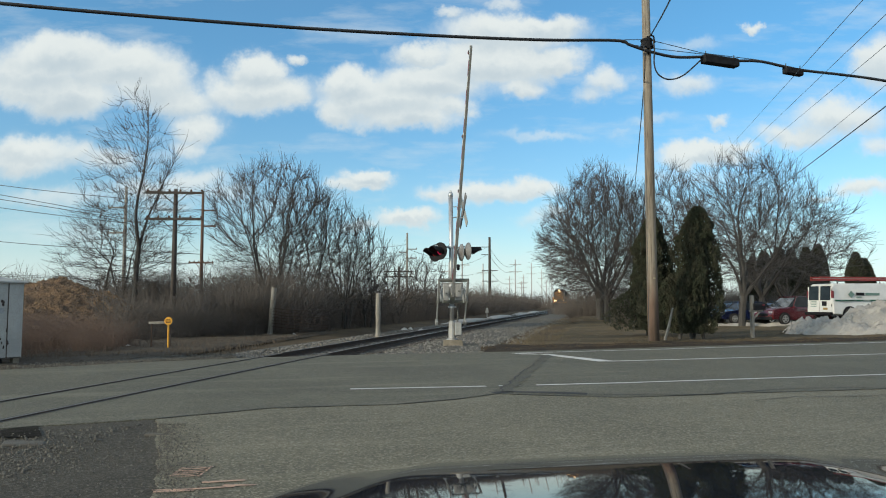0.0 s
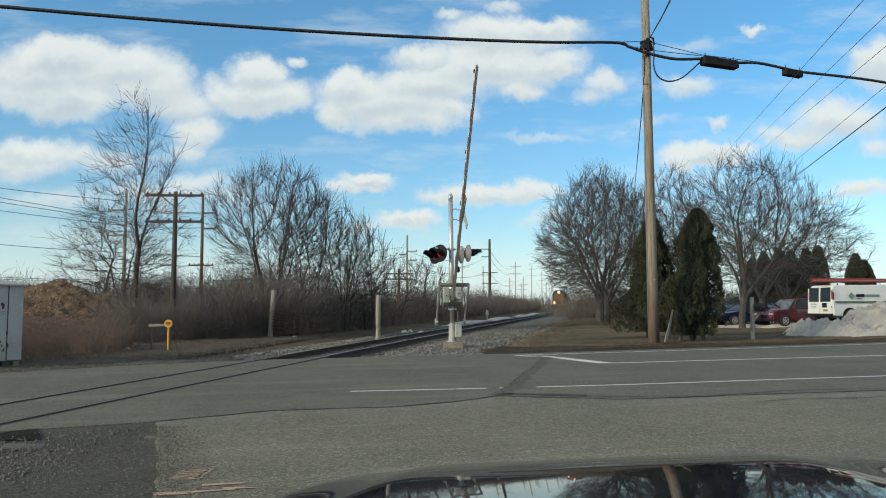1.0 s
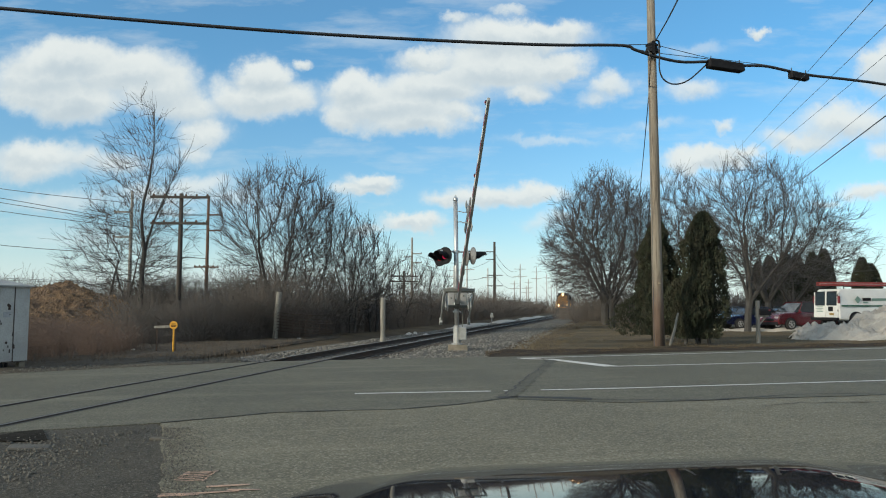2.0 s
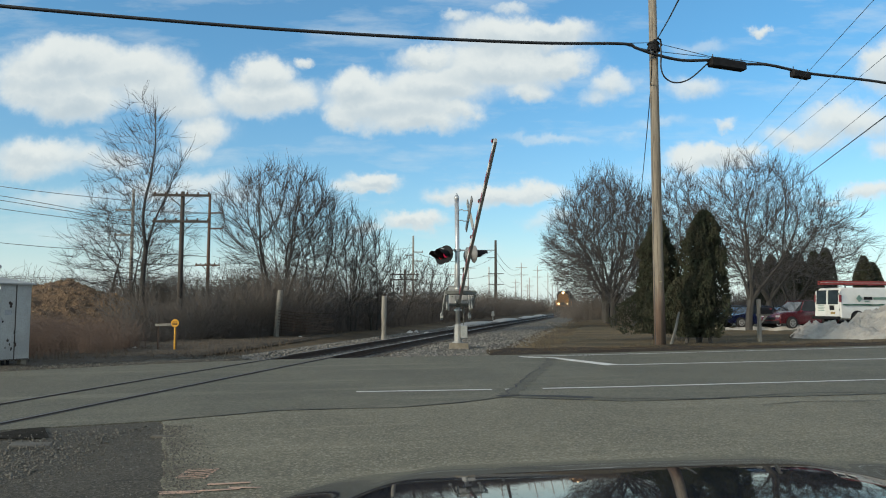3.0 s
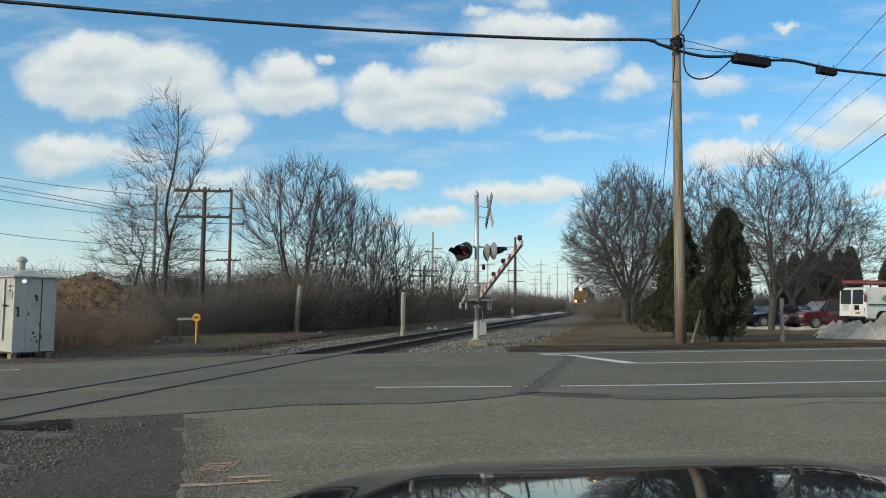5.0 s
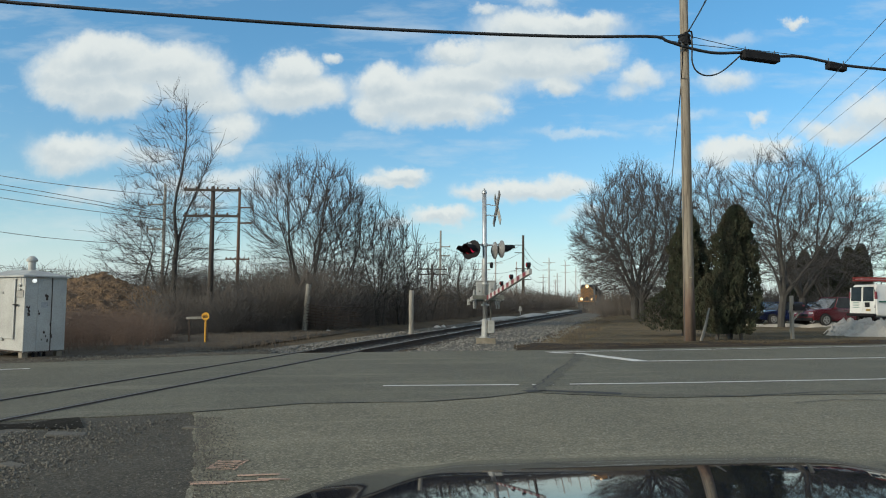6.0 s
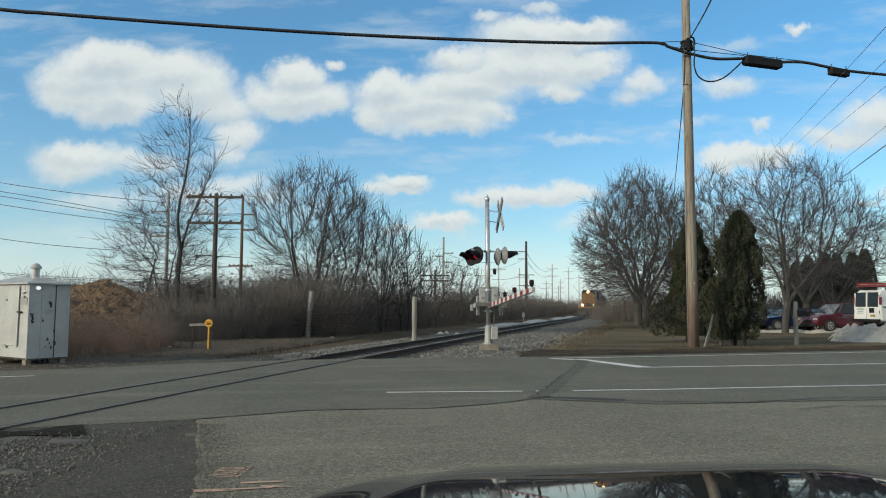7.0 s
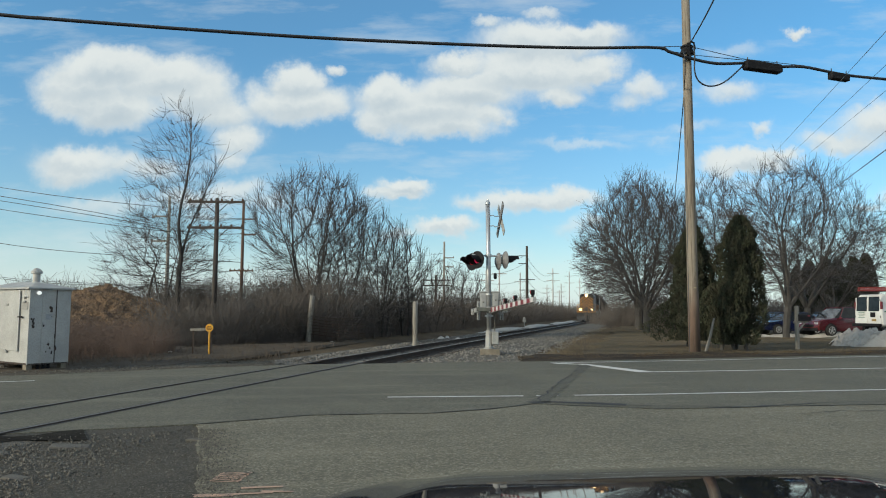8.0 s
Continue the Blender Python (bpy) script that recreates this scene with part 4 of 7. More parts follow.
def make_utility_pole():
    pole = thing("utility_pole", "tall weathered wooden utility pole beside the road", "utility pole", pose(7.76, 27.2, 0))
    part("shaft", Shape().tube([(0, 0, -0.1), (-0.02, 0, 2.4), (-0.03, 0, 7.0), (-0.05, 0, 14.0)], [0.210, 0.192, 0.172, 0.145], 22), POLEWOOD, pole, "grey-brown wooden shaft", smooth=True)
    cl = part("cable_clamp", Shape().lathe([(0.21, -0.20), (0.27, -0.18), (0.20, 0.05), (0.24, 0.10), (0.20, 0.16)], 14, pose(-0.04, 0, 11.25)).box((-0.04, -0.22, 11.2), (0.1, 0.08, 0.5)), BLACK, pole, "dark cable clamp")
    part("hook", Shape().tube([(0.04, -0.2, 11.5), (0.16, -0.22, 11.45), (0.2, -0.22, 11.2)], 0.035, 8), BLACK, cl)
    part("tag", Shape().box((0.0, -0.222, 2.35), (0.09, 0.012, 0.04)), mat("yellow_tag", (0.36, 0.31, 0.20), None, 0.6, 6, 60), pole, "small yellow tag")
    part("ground_rod", Shape().tube([(-0.20, -0.08, 0), (-0.19, -0.08, 3.0), (-0.17, -0.08, 9.5)], 0.012, 6), WIRE, pole)
    bundle = thing("cable_bundle", "thick black telephone cable hung from the pole", "cable", pose(0, 0, 0))
    part("cable", Shape().tube(curve_pts([(-22.0, 18.2, 10.35), (-14.61, 20.42, 10.18), (-12.95, 20.9, 10.18), (-9.11, 22.02, 10.24), (-4.84, 23.26, 10.36), (-0.08, 24.66, 10.6), (3.57, 25.73, 10.85), (6.4, 26.56, 11.13), (6.96, 26.72, 11.02), (7.76, 26.93, 10.84), (8.81, 27.27, 10.75), (9.96, 27.61, 10.87)]), 0.055, 8), CABLE, bundle, smooth=True)
    part("cable", Shape().tube(curve_pts([(11.49, 28.05, 10.86), (12.5, 28.35, 10.94), (13.61, 28.68, 10.84), (14.58, 28.97, 10.77), (16.62, 29.57, 10.76), (18.53, 30.13, 10.70), (24.02, 31.76, 10.4), (40, 36.6, 10.3)]), 0.055, 8), CABLE, bundle, smooth=True)
    part("loop", Shape().tube(curve_pts([(7.91, 26.96, 11.3), (7.93, 26.94, 10.9), (7.94, 27.01, 10.36), (8.12, 27.07, 9.99), (8.56, 27.2, 9.86), (9.15, 27.37, 10.08), (9.94, 27.6, 10.78)]), 0.028, 8), CABLE, bundle, smooth=True)
    part("messenger_wire", Shape().tube([(6.4, 26.56, 11.15), (7.7, 26.94, 11.31), (9.97, 27.61, 11.02), (12.5, 28.35, 10.99)], 0.014, 6), CABLE, bundle)
    part("messenger_wire", Shape().tube([(6.62, 26.62, 11.07), (7.77, 26.94, 10.98), (9.97, 27.61, 10.98)], 0.014, 6), CABLE, bundle)
    for (a, b, r) in (((9.96, 27.61, 10.80), (11.49, 28.05, 10.74), 0.16), ((13.6, 28.68, 10.70), (14.42, 28.92, 10.65), 0.13)):
        va, vb = Vector(a), Vector(b)
        rings = []
        d = (vb - va).normalized()
        for t, k in ((0, 0.75), (0.03, 1.0), (0.95, 1.0), (1.0, 0.75)):
            c = va + (vb - va) * t
            rings.append([c + Vector((-d.y, d.x, 0)) * (q * r * k) + Vector((0, 0, w * r * 1.05 * k)) for q, w in ((-1, -0.8), (-0.8, -1), (0.8, -1), (1, -0.8), (1, 0.8), (0.8, 1), (-0.8, 1), (-1, 0.8))])
        case = part("splice_case", Shape().loft(rings), BLACK, bundle, "black ribbed splice case")
        for t in (0.1, 0.9):
            p = va + (vb - va) * t
            part("strap", Shape().tube([p + Vector((0, 0, r)), p + Vector((0, 0, r + 0.16))], 0.018, 6), CABLE, case)
    wires = [([(7.83, 27.0, 11.5), (6.36, 20.0, 9.91), (4.4, 11.0, 8.1), (1.0, -5, 6.5)], 0.022), ([(7.6, 27.3, 11.3), (7.64, 27.4, 9.69), (13.63, 52.0, 9.13)], 0.02)]
    for path, r in wires:
        solid("service_wire", Shape().tube(curve_pts(path, 6), r, 6), CABLE, "black service wire running from the utility pole", "wire", "overhead wires")
    for a, b, r in (((8.23, 14, 7.37), (23.65, 60, 14.22), 0.007), ((8.67, 14, 7.08), (25.06, 60, 14.22), 0.007), ((9.88, 16, 7.18), (25.98, 60, 13.85), 0.007), ((11.07, 18, 6.88), (27.79, 60, 12.19), 0.008), ((12.27, 20, 6.88), (22.93, 50, 9.23), 0.019)):
        a, b = Vector(a), Vector(b)
        solid("power_line", Shape().tube(hang(a - (b - a) * 0.35, b + (b - a) * 0.15, 0.0), r, 6), WIRE if r < 0.02 else CABLE, "thin overhead power line above the car park", "wire", "overhead wires")


# far poles: sunlight on them is put into this pale base colour
FARPOLE = mat("sunlit_pale_pole", (0.46, 0.45, 0.43), (0.36, 0.35, 0.33), 0.8, 2.0, 20.0, bump=0)


def crossarm_pole(name, label, x, y, h, r, arms, wood, lean=0.0, group="", ins=True):
    """arms: height, half length, offset, turn in degrees."""
    pole = thing(name, label, "utility pole", pose(x, y, 0, 0, lean, 0), group)
    part("shaft", Shape().tube([(0, 0, -0.2), (0, 0, h * 0.5), (0, 0, h)], [r * 1.15, r, r * 0.8], 12), wood, pole, smooth=True)
    for z, half, off, t in arms:
        m = pose(off, -r, z, 0, 0, t)
        ca = part("crossarm", Shape().box((0, 0, 0), (2 * half, 0.10, 0.12), None), wood, pole, bevel=0.01)
        ca.matrix_basis = m
        if half > 0.8:
            for q in (-1, 1):
                part("brace", Shape().tube([(q * half * 0.45, -0.02, -0.03), (0 - off, 0.02, -0.6)], 0.02, 6), wood, ca)
        if ins:
            for q in np.linspace(-0.92, 0.92, 6 if half > 0.8 else 2):
                part("insulator", Shape().lathe([(0.02, 0.04), (0.05, 0.07), (0.055, 0.12), (0.03, 0.17), (0.01, 0.18)], 10, pose(q * half, 0, 0)), INSUL, ca)
    return pole


make_utility_pole()
crossarm_pole("telegraph_pole", "old dark wooden telegraph pole with two crossarms in the brush", -13.2, 36, 7.05, 0.12, [(6.85, 1.42, 0.0, 3), (5.55, 1.42, 0.0, 3)], DARKWOOD, group="poles beside the track")
crossarm_pole("power_pole", "brown wooden power pole with side brackets", -19.75, 60, 10.6, 0.13, [(9.0, 0.55, 0.6, 4), (7.7, 0.55, 0.6, 4), (4.7, 1.0, 0, 4)], mat("red_brown_pole_wood", (0.13, 0.075, 0.05), (0.09, 0.055, 0.04), 0.9, 2, 25, stretch=(5, 5, 0.4)), group="poles beside the track")
crossarm_pole("power_pole", "grey wooden power pole behind the tall tree", -22.6, 52, 9.7, 0.12, [(8.2, 0.6, -0.6, 3), (6.4, 0.6, -0.6, 3)], POSTWOOD, group="poles beside the track")
crossarm_pole("power_pole", "slim grey power pole with three brackets", -4.4, 90, 10.0, 0.14, [(8.0, 0.6, 0.6, 3), (7.6, 0.5, -0.5, 3), (6.9, 0.6, 0.6, 3)], POSTWOOD, group="poles beside the track")
crossarm_pole("telegraph_pole", "far dark telegraph pole with short crossarms", 7.95, 125, 12.6, 0.24, [(10.9, 0.75, -0.7, 3), (9.6, 0.75, -0.7, 3), (6.9, 1.35, 0, 3), (5.1, 1.35, 0, 3)], DARKWOOD, group="poles beside the track", ins=False)
crossarm_pole("telegraph_pole", "far dark telegraph pole in the brush", -4.2, 70, 4.9, 0.14, [(4.4, 1.4, 0, 3), (3.9, 1.4, 0, 3)], DARKWOOD, group="poles beside the track", ins=False)
for i, (tx, y, h) in enumerate([(0.0085, 110, 7.6), (0.0262, 120, 9.5), (0.0545, 150, 9.4), (0.0985, 190, 12.6), (0.0905, 250, 10.5), (0.1095, 290, 12.5), (0.1205, 240, 14.5), (0.1345, 320, 16.0), (0.1405, 360, 12.5), (0.148, 340, 15.0), (0.107, 230, 8.2)]):
    crossarm_pole("power_pole", "very far grey power pole against the sky", tx * y, y, h, 0.09 + y * 0.00035, [(h * 0.90, 1.5, 0, 3), (h * 0.75, 1.7, 0, 3)] if i > 2 else [(h * 0.8, 1.2, 0, 3)], FARPOLE, group="far poles", ins=False)
for a, b, c in (((-50, 60, 13.2), (-36.51, 60, 11.11), (-26.2, 60, 9.99)), ((-50, 60, 12.4), (-36.48, 60, 10.31), (-26.2, 60, 8.44)), ((-50, 60, 12.0), (-36.46, 60, 9.94), (-26.2, 60, 8.3)), ((-50, 60, 11.3), (-36.43, 60, 9.24), (-26.2, 60, 7.97)), ((-50, 60, 8.4), (-36.31, 60, 6.44), (-19.75, 60, 5.4)), ((-66, 80, 7.0), (-48.25, 80, 4.52), (-10, 80, 4.0)), ((-66, 80, 6.8), (-48.24, 80, 4.33), (-10, 80, 3.8))):
    solid("power_line", Shape().tube(curve_pts([a, b, c], 6), 0.025, 6), WIRE, "thin power line over the brush", "wire", "overhead wires")
for za, zb in ((9.1, 9.2), (7.8, 8.0), (9.0, 8.3), (4.7, 7.6)):
    solid("power_line", Shape().tube(hang((-19.75, 60, za), (-4.4, 90, zb - 0.6), 1.5), 0.02, 6), WIRE, "thin sagging power line between far poles", "wire", "overhead wires")
    solid("power_line", Shape().tube(hang((-26.2, 60, za + 0.4), (-19.75, 60, za), 0.2), 0.022, 6), WIRE, "thin sagging power line between far poles", "wire", "overhead wires")
for za, zb in ((7.9, 10.8), (7.0, 9.5), (6.9, 6.9)):
    solid("power_line", Shape().tube(hang((-4.0, 90, za), (7.3, 125, zb), 1.4), 0.025, 6), WIRE, "thin sagging power line between far poles", "wire", "overhead wires")
    solid("power_line", Shape().tube(hang((7.95, 125, zb), (18.7, 190, zb + 0.6), 1.8), 0.03, 6), WIRE, "thin sagging power line between far poles", "wire", "overhead wires")


# ---------------------------------------------------------------- trees
def prisms(segs, sides):
    """Tapered prisms for many branch pieces: rows of start, end, radius at each."""
    a = np.asarray(segs, dtype=np.float64)
    p0, p1, r0, r1 = a[:, 0:3], a[:, 3:6], a[:, 6], a[:, 7]
    d = p1 - p0
    d /= np.linalg.norm(d, axis=1)[:, None] + 1e-9
    ref = np.where(np.abs(d[:, 2:3]) > 0.8, np.array([[1.0, 0, 0]]), np.array([[0, 0, 1.0]]))
    u = np.cross(d, ref)
    u /= np.linalg.norm(u, axis=1)[:, None]
    w = np.cross(d, u)
    rings = []
    for p, r in ((p0, r0), (p1, r1)):
        for j in range(sides):
            t = 2 * math.pi * j / sides
            rings.append(p + (u * math.cos(t) + w * math.sin(t)) * r[:, None])
    n = len(a)
    v = np.stack(rings, axis=1).reshape(-1, 3)
    base = (np.arange(n) * 2 * sides)[:, None]
    f = np.concatenate([base + np.array([[j, (j + 1) % sides, sides + (j + 1) % sides, sides + j]]) for j in range(sides)])
    me = bpy.data.meshes.new("branches")
    me.from_pydata(v.tolist(), [], f.tolist())
    me.update()
    return me


def grow(seed, trunk, levels, rmin=0.006, kin=0.42):
    """A many-stemmed shrub. trunk: (length, radius, stems, spread). levels: rows of (children, from, angle, length ratio, steps, wobble, lift)."""
    rnd = random.Random(seed)
    thick, thin = [], []
    length, radius, stems, spread = trunk

    def branch(p, d, l, r, lv):
        n, wob, lift = levels[lv][4:7]
        pts, dirs = [p], [d]
        for i in range(n):
            d = (d + Vector((rnd.gauss(0, wob), rnd.gauss(0, wob), rnd.gauss(0, wob) + lift))).normalized()
            q = p + d * (l / n)
            ra, rb = max(rmin, r * (1 - 0.85 * i / n)), max(rmin * 0.8, r * (1 - 0.85 * (i + 1) / n))
            (thick if ra > 0.03 else thin).append((*p, *q, ra, rb))
            p = q
            pts.append(p)
            dirs.append(d)
        if lv + 1 >= len(levels):
            return
        kids, start, ang, ratio = levels[lv][:4]
        for i in range(kids):
            t = start + (0.99 - start) * ((i + rnd.random()) / kids)
            j = min(int(t * n), n - 1)
            base = pts[j].lerp(pts[j + 1], t * n - j)
            axis = dirs[j + 1]
            side = axis.orthogonal().normalized()
            side.rotate(Matrix.Rotation(rnd.uniform(0, 2 * math.pi), 3, axis))
            an = radians(ang * rnd.uniform(0.7, 1.25))
            way = (axis * math.cos(an) + side * math.sin(an)).normalized()
            branch(base, way, l * ratio * (1.15 - 0.75 * t) * rnd.uniform(0.7, 1.2), max(rmin, r * (1 - 0.8 * t) * kin), lv + 1)

    for k in range(stems):
        t = 2 * math.pi * (k + rnd.random() * 0.6) / stems
        tilt = radians(spread) * rnd.uniform(0.4, 1.1)
        d = Vector((math.sin(tilt) * math.cos(t), math.sin(tilt) * math.sin(t), math.cos(tilt)))
        o = Vector((0.14 * math.cos(t), 0.14 * math.sin(t), -0.1))
        branch(o, d, length * rnd.uniform(0.8, 1.05), radius, 0)
    return thick, thin


def crown_points(g, height, breadth, profile, n):
    """Points spread through a crown, thicker towards its skin. profile: fraction of height, fraction of half breadth."""
    zs, rs = [p[0] for p in profile], [p[1] for p in profile]
    t = g.uniform(zs[0], 1.0, n * 3)
    r = np.interp(t, zs, rs)
    keep = g.random(n * 3) < r ** 1.4
    t, r = t[keep][:n], r[keep][:n]
    a = g.uniform(0, 2 * math.pi, len(t))
    lump = 1 + 0.10 * np.sin(3 * a + 5 * t + n) + 0.07 * np.sin(7 * a - 11 * t)
    q = r * lump * g.random(len(t)) ** 0.42 * breadth / 2
    return np.stack([q * np.cos(a), q * np.sin(a), t * height], axis=1)


def colonise(seed, height, breadth, profile, n, limbs, step=0.3, kill=0.55, reach=2.6, lift=0.10, crook=0.22):
    """A bare tree whose limbs grow towards points spread through its crown. limbs: count, clear trunk, lean in degrees, length, stems at the foot."""
    g = np.random.default_rng(seed)
    goal = crown_points(g, height, breadth, profile, n)
    pos, par, way = [], [], []

    def shoot(p, parent, d, length, wob):
        k = max(2, int(length / step))
        for i in range(k):
            d = d + g.normal(0, wob, 3) + np.array([0, 0, 0.03])
            d /= np.linalg.norm(d)
            p = p + d * step
            pos.append(p)
            par.append(parent)
            way.append(d)
            parent = len(pos) - 1
        return parent

    count, clear, lean, length, feet = limbs
    for f in range(feet):
        a = 2 * math.pi * (f + g.random() * 0.5) / feet
        foot = np.array([0.22 * math.cos(a), 0.22 * math.sin(a), -0.1]) * (feet > 1) + np.array([0, 0, -0.1])
        pos.append(foot)
        par.append(-1)
        way.append(np.array([0, 0, 1.0]))
        d = np.array([0.20 * math.cos(a), 0.20 * math.sin(a), 1.0]) if feet > 1 else np.array([0.02, 0.0, 1.0])
        top = shoot(foot, len(pos) - 1, d / np.linalg.norm(d), clear * height, 0.03)
        for b in range(count):
            w = 2 * math.pi * (b + g.random() * 0.7) / count + f
            t = math.radians(lean * g.uniform(0.35, 1.1)) if count > 1 else 0.02
            d = np.array([math.sin(t) * math.cos(w), math.sin(t) * math.sin(w), math.cos(t)])
            shoot(pos[top], top, d, length * height * g.uniform(0.75, 1.1), 0.06)
    P = np.array(pos)
    framed = len(P)
    gap = np.linalg.norm(goal[:, None, :] - P[None], axis=2)
    near, dist = gap.argmin(1), gap.min(1)
    kids = np.zeros(200000, dtype=int)
    for turn in range(150):
        live = dist < reach + (30 if turn < 2 else 0)
        if not live.any():
            break
        who = near[live]
        pull = goal[live] - P[who]
        pull /= np.linalg.norm(pull, axis=1)[:, None] + 1e-9
        sums = np.zeros((len(P), 3))
        np.add.at(sums, who, pull)
        ids = np.unique(who)
        ids = ids[kids[ids] < 3]
        if not len(ids):
            break
        d = sums[ids] / (np.linalg.norm(sums[ids], axis=1)[:, None] + 1e-9)
        d = d + 0.95 * np.array([way[q] for q in ids]) + g.normal(0, crook, d.shape) + np.array([0, 0, lift])
        d /= np.linalg.norm(d, axis=1)[:, None]
        fresh = P[ids] + d * step
        kids[ids] += 1
        base = len(P)
        par += ids.tolist()
        way += list(d)
        P = np.concatenate([P, fresh])
        gap = np.linalg.norm(goal[:, None, :] - fresh[None], axis=2)
        best, bd = gap.argmin(1), gap.min(1)
        closer = bd < dist
        near, dist = np.where(closer, base + best, near), np.where(closer, bd, dist)
        keep = dist > kill
        goal, near, dist = goal[keep], near[keep], dist[keep]
        if not len(goal):
            break
    return P, par, way, g, framed


def tree(name, label, x, y, seed, size, profile, n, limbs, girth=0.2, tip=0.011, twigs=2, lift=0.10, crook=0.12, group="bare trees", turn=0.0, kill=0.45, step=0.28, droop=0.12):
    """size: height and breadth. Limb thickness follows what each limb carries; fine twigs end the shoots."""
    P, par, way, g, framed = colonise(seed, size[0], size[1], profile, n, limbs, step, kill, 2.6, lift, crook)
    load = np.zeros(len(P))
    kids = np.zeros(len(P), dtype=int)
    for i in range(len(P) - 1, -1, -1):
        load[i] = max(load[i], 1.0)
        if par[i] >= 0:
            load[par[i]] += load[i]
            kids[par[i]] += 1
    load = np.where(kids == 0, 1.0, load * 0.55)
    r = tip * np.maximum(load, 1.0) ** (math.log(girth / tip) / math.log(load.max()))
    for i in range(framed):
        if par[i] >= 0 and r[par[i]] > 0.05:
            r[i] = max(r[i], 0.80 * r[par[i]])
    stout = min(0.028, girth * 0.22)
    thick, thin, foot, root = [], [], [], []
    for i in range(len(P)):
        p = par[i]
        root.append(i if p < 0 else root[p])
        if p >= 0:
            rp = min(r[p], r[i] * 1.3)
            row = (*P[p], *P[i], rp, r[i])
            if r[i] > stout:
                thick.append((row, root[i]))
                foot.append(root[i])
            else:
                thin.append(row)
    out = P - np.array([0, 0, size[0] * 0.28])
    out = out / (np.linalg.norm(out, axis=1)[:, None] + 1e-9)
    young = [i for i in range(len(P)) if r[i] < tip * 2.6 and P[i][2] > size[0] * 0.16]
    for i in young:
        for q in range(twigs if kids[i] else twigs + 2):
            d = way[i] * 0.8 + out[i] * 0.55 + g.normal(0, 0.36, 3) + np.array([0, 0, droop])
            d /= np.linalg.norm(d)
            l = g.uniform(0.3, 1.15)
            a = P[i] + d * l * 0.55
            e = d + g.normal(0, 0.22, 3) + np.array([0, 0, 0.10])
            b = a + e / np.linalg.norm(e) * l * 0.6
            thin.append((*P[i], *a, tip * 0.85, tip * 0.7))
            thin.append((*a, *b, tip * 0.7, tip * 0.5))
    t = thing(name, label, "tree", pose(x, y, 0, 0, 0, turn), group)
    for q in sorted(set(foot)):
        part("trunk", prisms(np.array([a for a, b in thick if b == q]), 7), BARK, t)
    part("crown", prisms(np.array(thin), 3), TWIG, t)
    return t


# crown outlines: fraction of height, fraction of half breadth
DOME = [(0.16, 0.35), (0.24, 0.80), (0.36, 1.0), (0.55, 0.96), (0.75, 0.74), (0.90, 0.42), (1.0, 0.12)]
WIDE = [(0.22, 0.30), (0.32, 0.80), (0.48, 1.0), (0.66, 0.93), (0.82, 0.70), (0.94, 0.40), (1.0, 0.15)]
SPIRE = [(0.14, 0.60), (0.28, 0.95), (0.44, 1.0), (0.60, 0.86), (0.76, 0.55), (0.90, 0.33), (1.0, 0.12)]
TANGLE = [(0.12, 0.45), (0.35, 0.72), (0.58, 1.0), (0.78, 0.98), (0.91, 0.72), (1.0, 0.30)]
SLIM = [(0.10, 0.6), (0.35, 1.0), (0.60, 0.95), (0.82, 0.60), (1.0, 0.15)]
BUSH = [(11, 0.08, 40, 0.5, 4, 0.14, 0.02), (6, 0.1, 42, 0.55, 3, 0.17, 0.0)]

# limbs: count, clear trunk, lean, length, stems at the foot
tree("poplar_tree", "tall slender bare poplar rising from the brush", -16.85, 40, 11, (13.4, 5.8), SPIRE, 620, (2, 0.34, 8, 0.56, 1), 0.145, 0.011, 2, 0.16, 0.14, kill=0.5, droop=0.2)
tree("poplar_tree", "slim bare young tree beside the poplar", -18.8, 42, 23, (7.6, 6.4), SLIM, 420, (2, 0.25, 24, 0.4, 2), 0.09, 0.010, 2, 0.06, 0.2)
tree("willow_tree", "broad many-stemmed bare tree with tangled crown", -9.3, 40, 31, (8.9, 6.6), TANGLE, 1150, (3, 0.14, 36, 0.48, 4), 0.12, 0.011, 3, 0.10, 0.16)
tree("willow_tree", "leaning many-stemmed bare tree in the thicket", -7.6, 42, 37, (7.6, 4.4), TANGLE, 600, (2, 0.2, 26, 0.4, 3), 0.09, 0.010, 3, 0.12, 0.16)
tree("bare_tree", "slender bare tree in the thicket", -5.7, 43, 41, (7.3, 3.6), SLIM, 800, (3, 0.2, 18, 0.45, 3), 0.08, 0.010, 3, 0.16, 0.14)
tree("bare_tree", "slender bare tree in the thicket", -4.6, 45, 43, (6.5, 3.4), SLIM, 650, (3, 0.15, 20, 0.4, 3), 0.07, 0.010, 3, 0.16, 0.14)
tree("bare_tree", "low bare tree at the end of the thicket", -3.4, 55, 47, (5.2, 4.6), DOME, 420, (4, 0.12, 34, 0.4, 2), 0.08, 0.012, 2, 0.12)
tree("bare_tree", "low bare tree at the end of the thicket", -1.4, 64, 48, (5.4, 4.4), DOME, 400, (4, 0.12, 34, 0.4, 2), 0.08, 0.013, 2, 0.12)
tree("maple_tree", "rounded dense bare tree beside the track", 12.4, 55.8, 51, (11.4, 10.0), DOME, 1250, (7, 0.15, 44, 0.40, 1), 0.24, 0.012, 3, 0.14, 0.10)
tree("maple_tree", "rounded dense bare tree beside the track", 12.9, 60.5, 53, (13.2, 10.0), DOME, 1050, (7, 0.15, 42, 0.42, 1), 0.24, 0.012, 2, 0.14, 0.10)
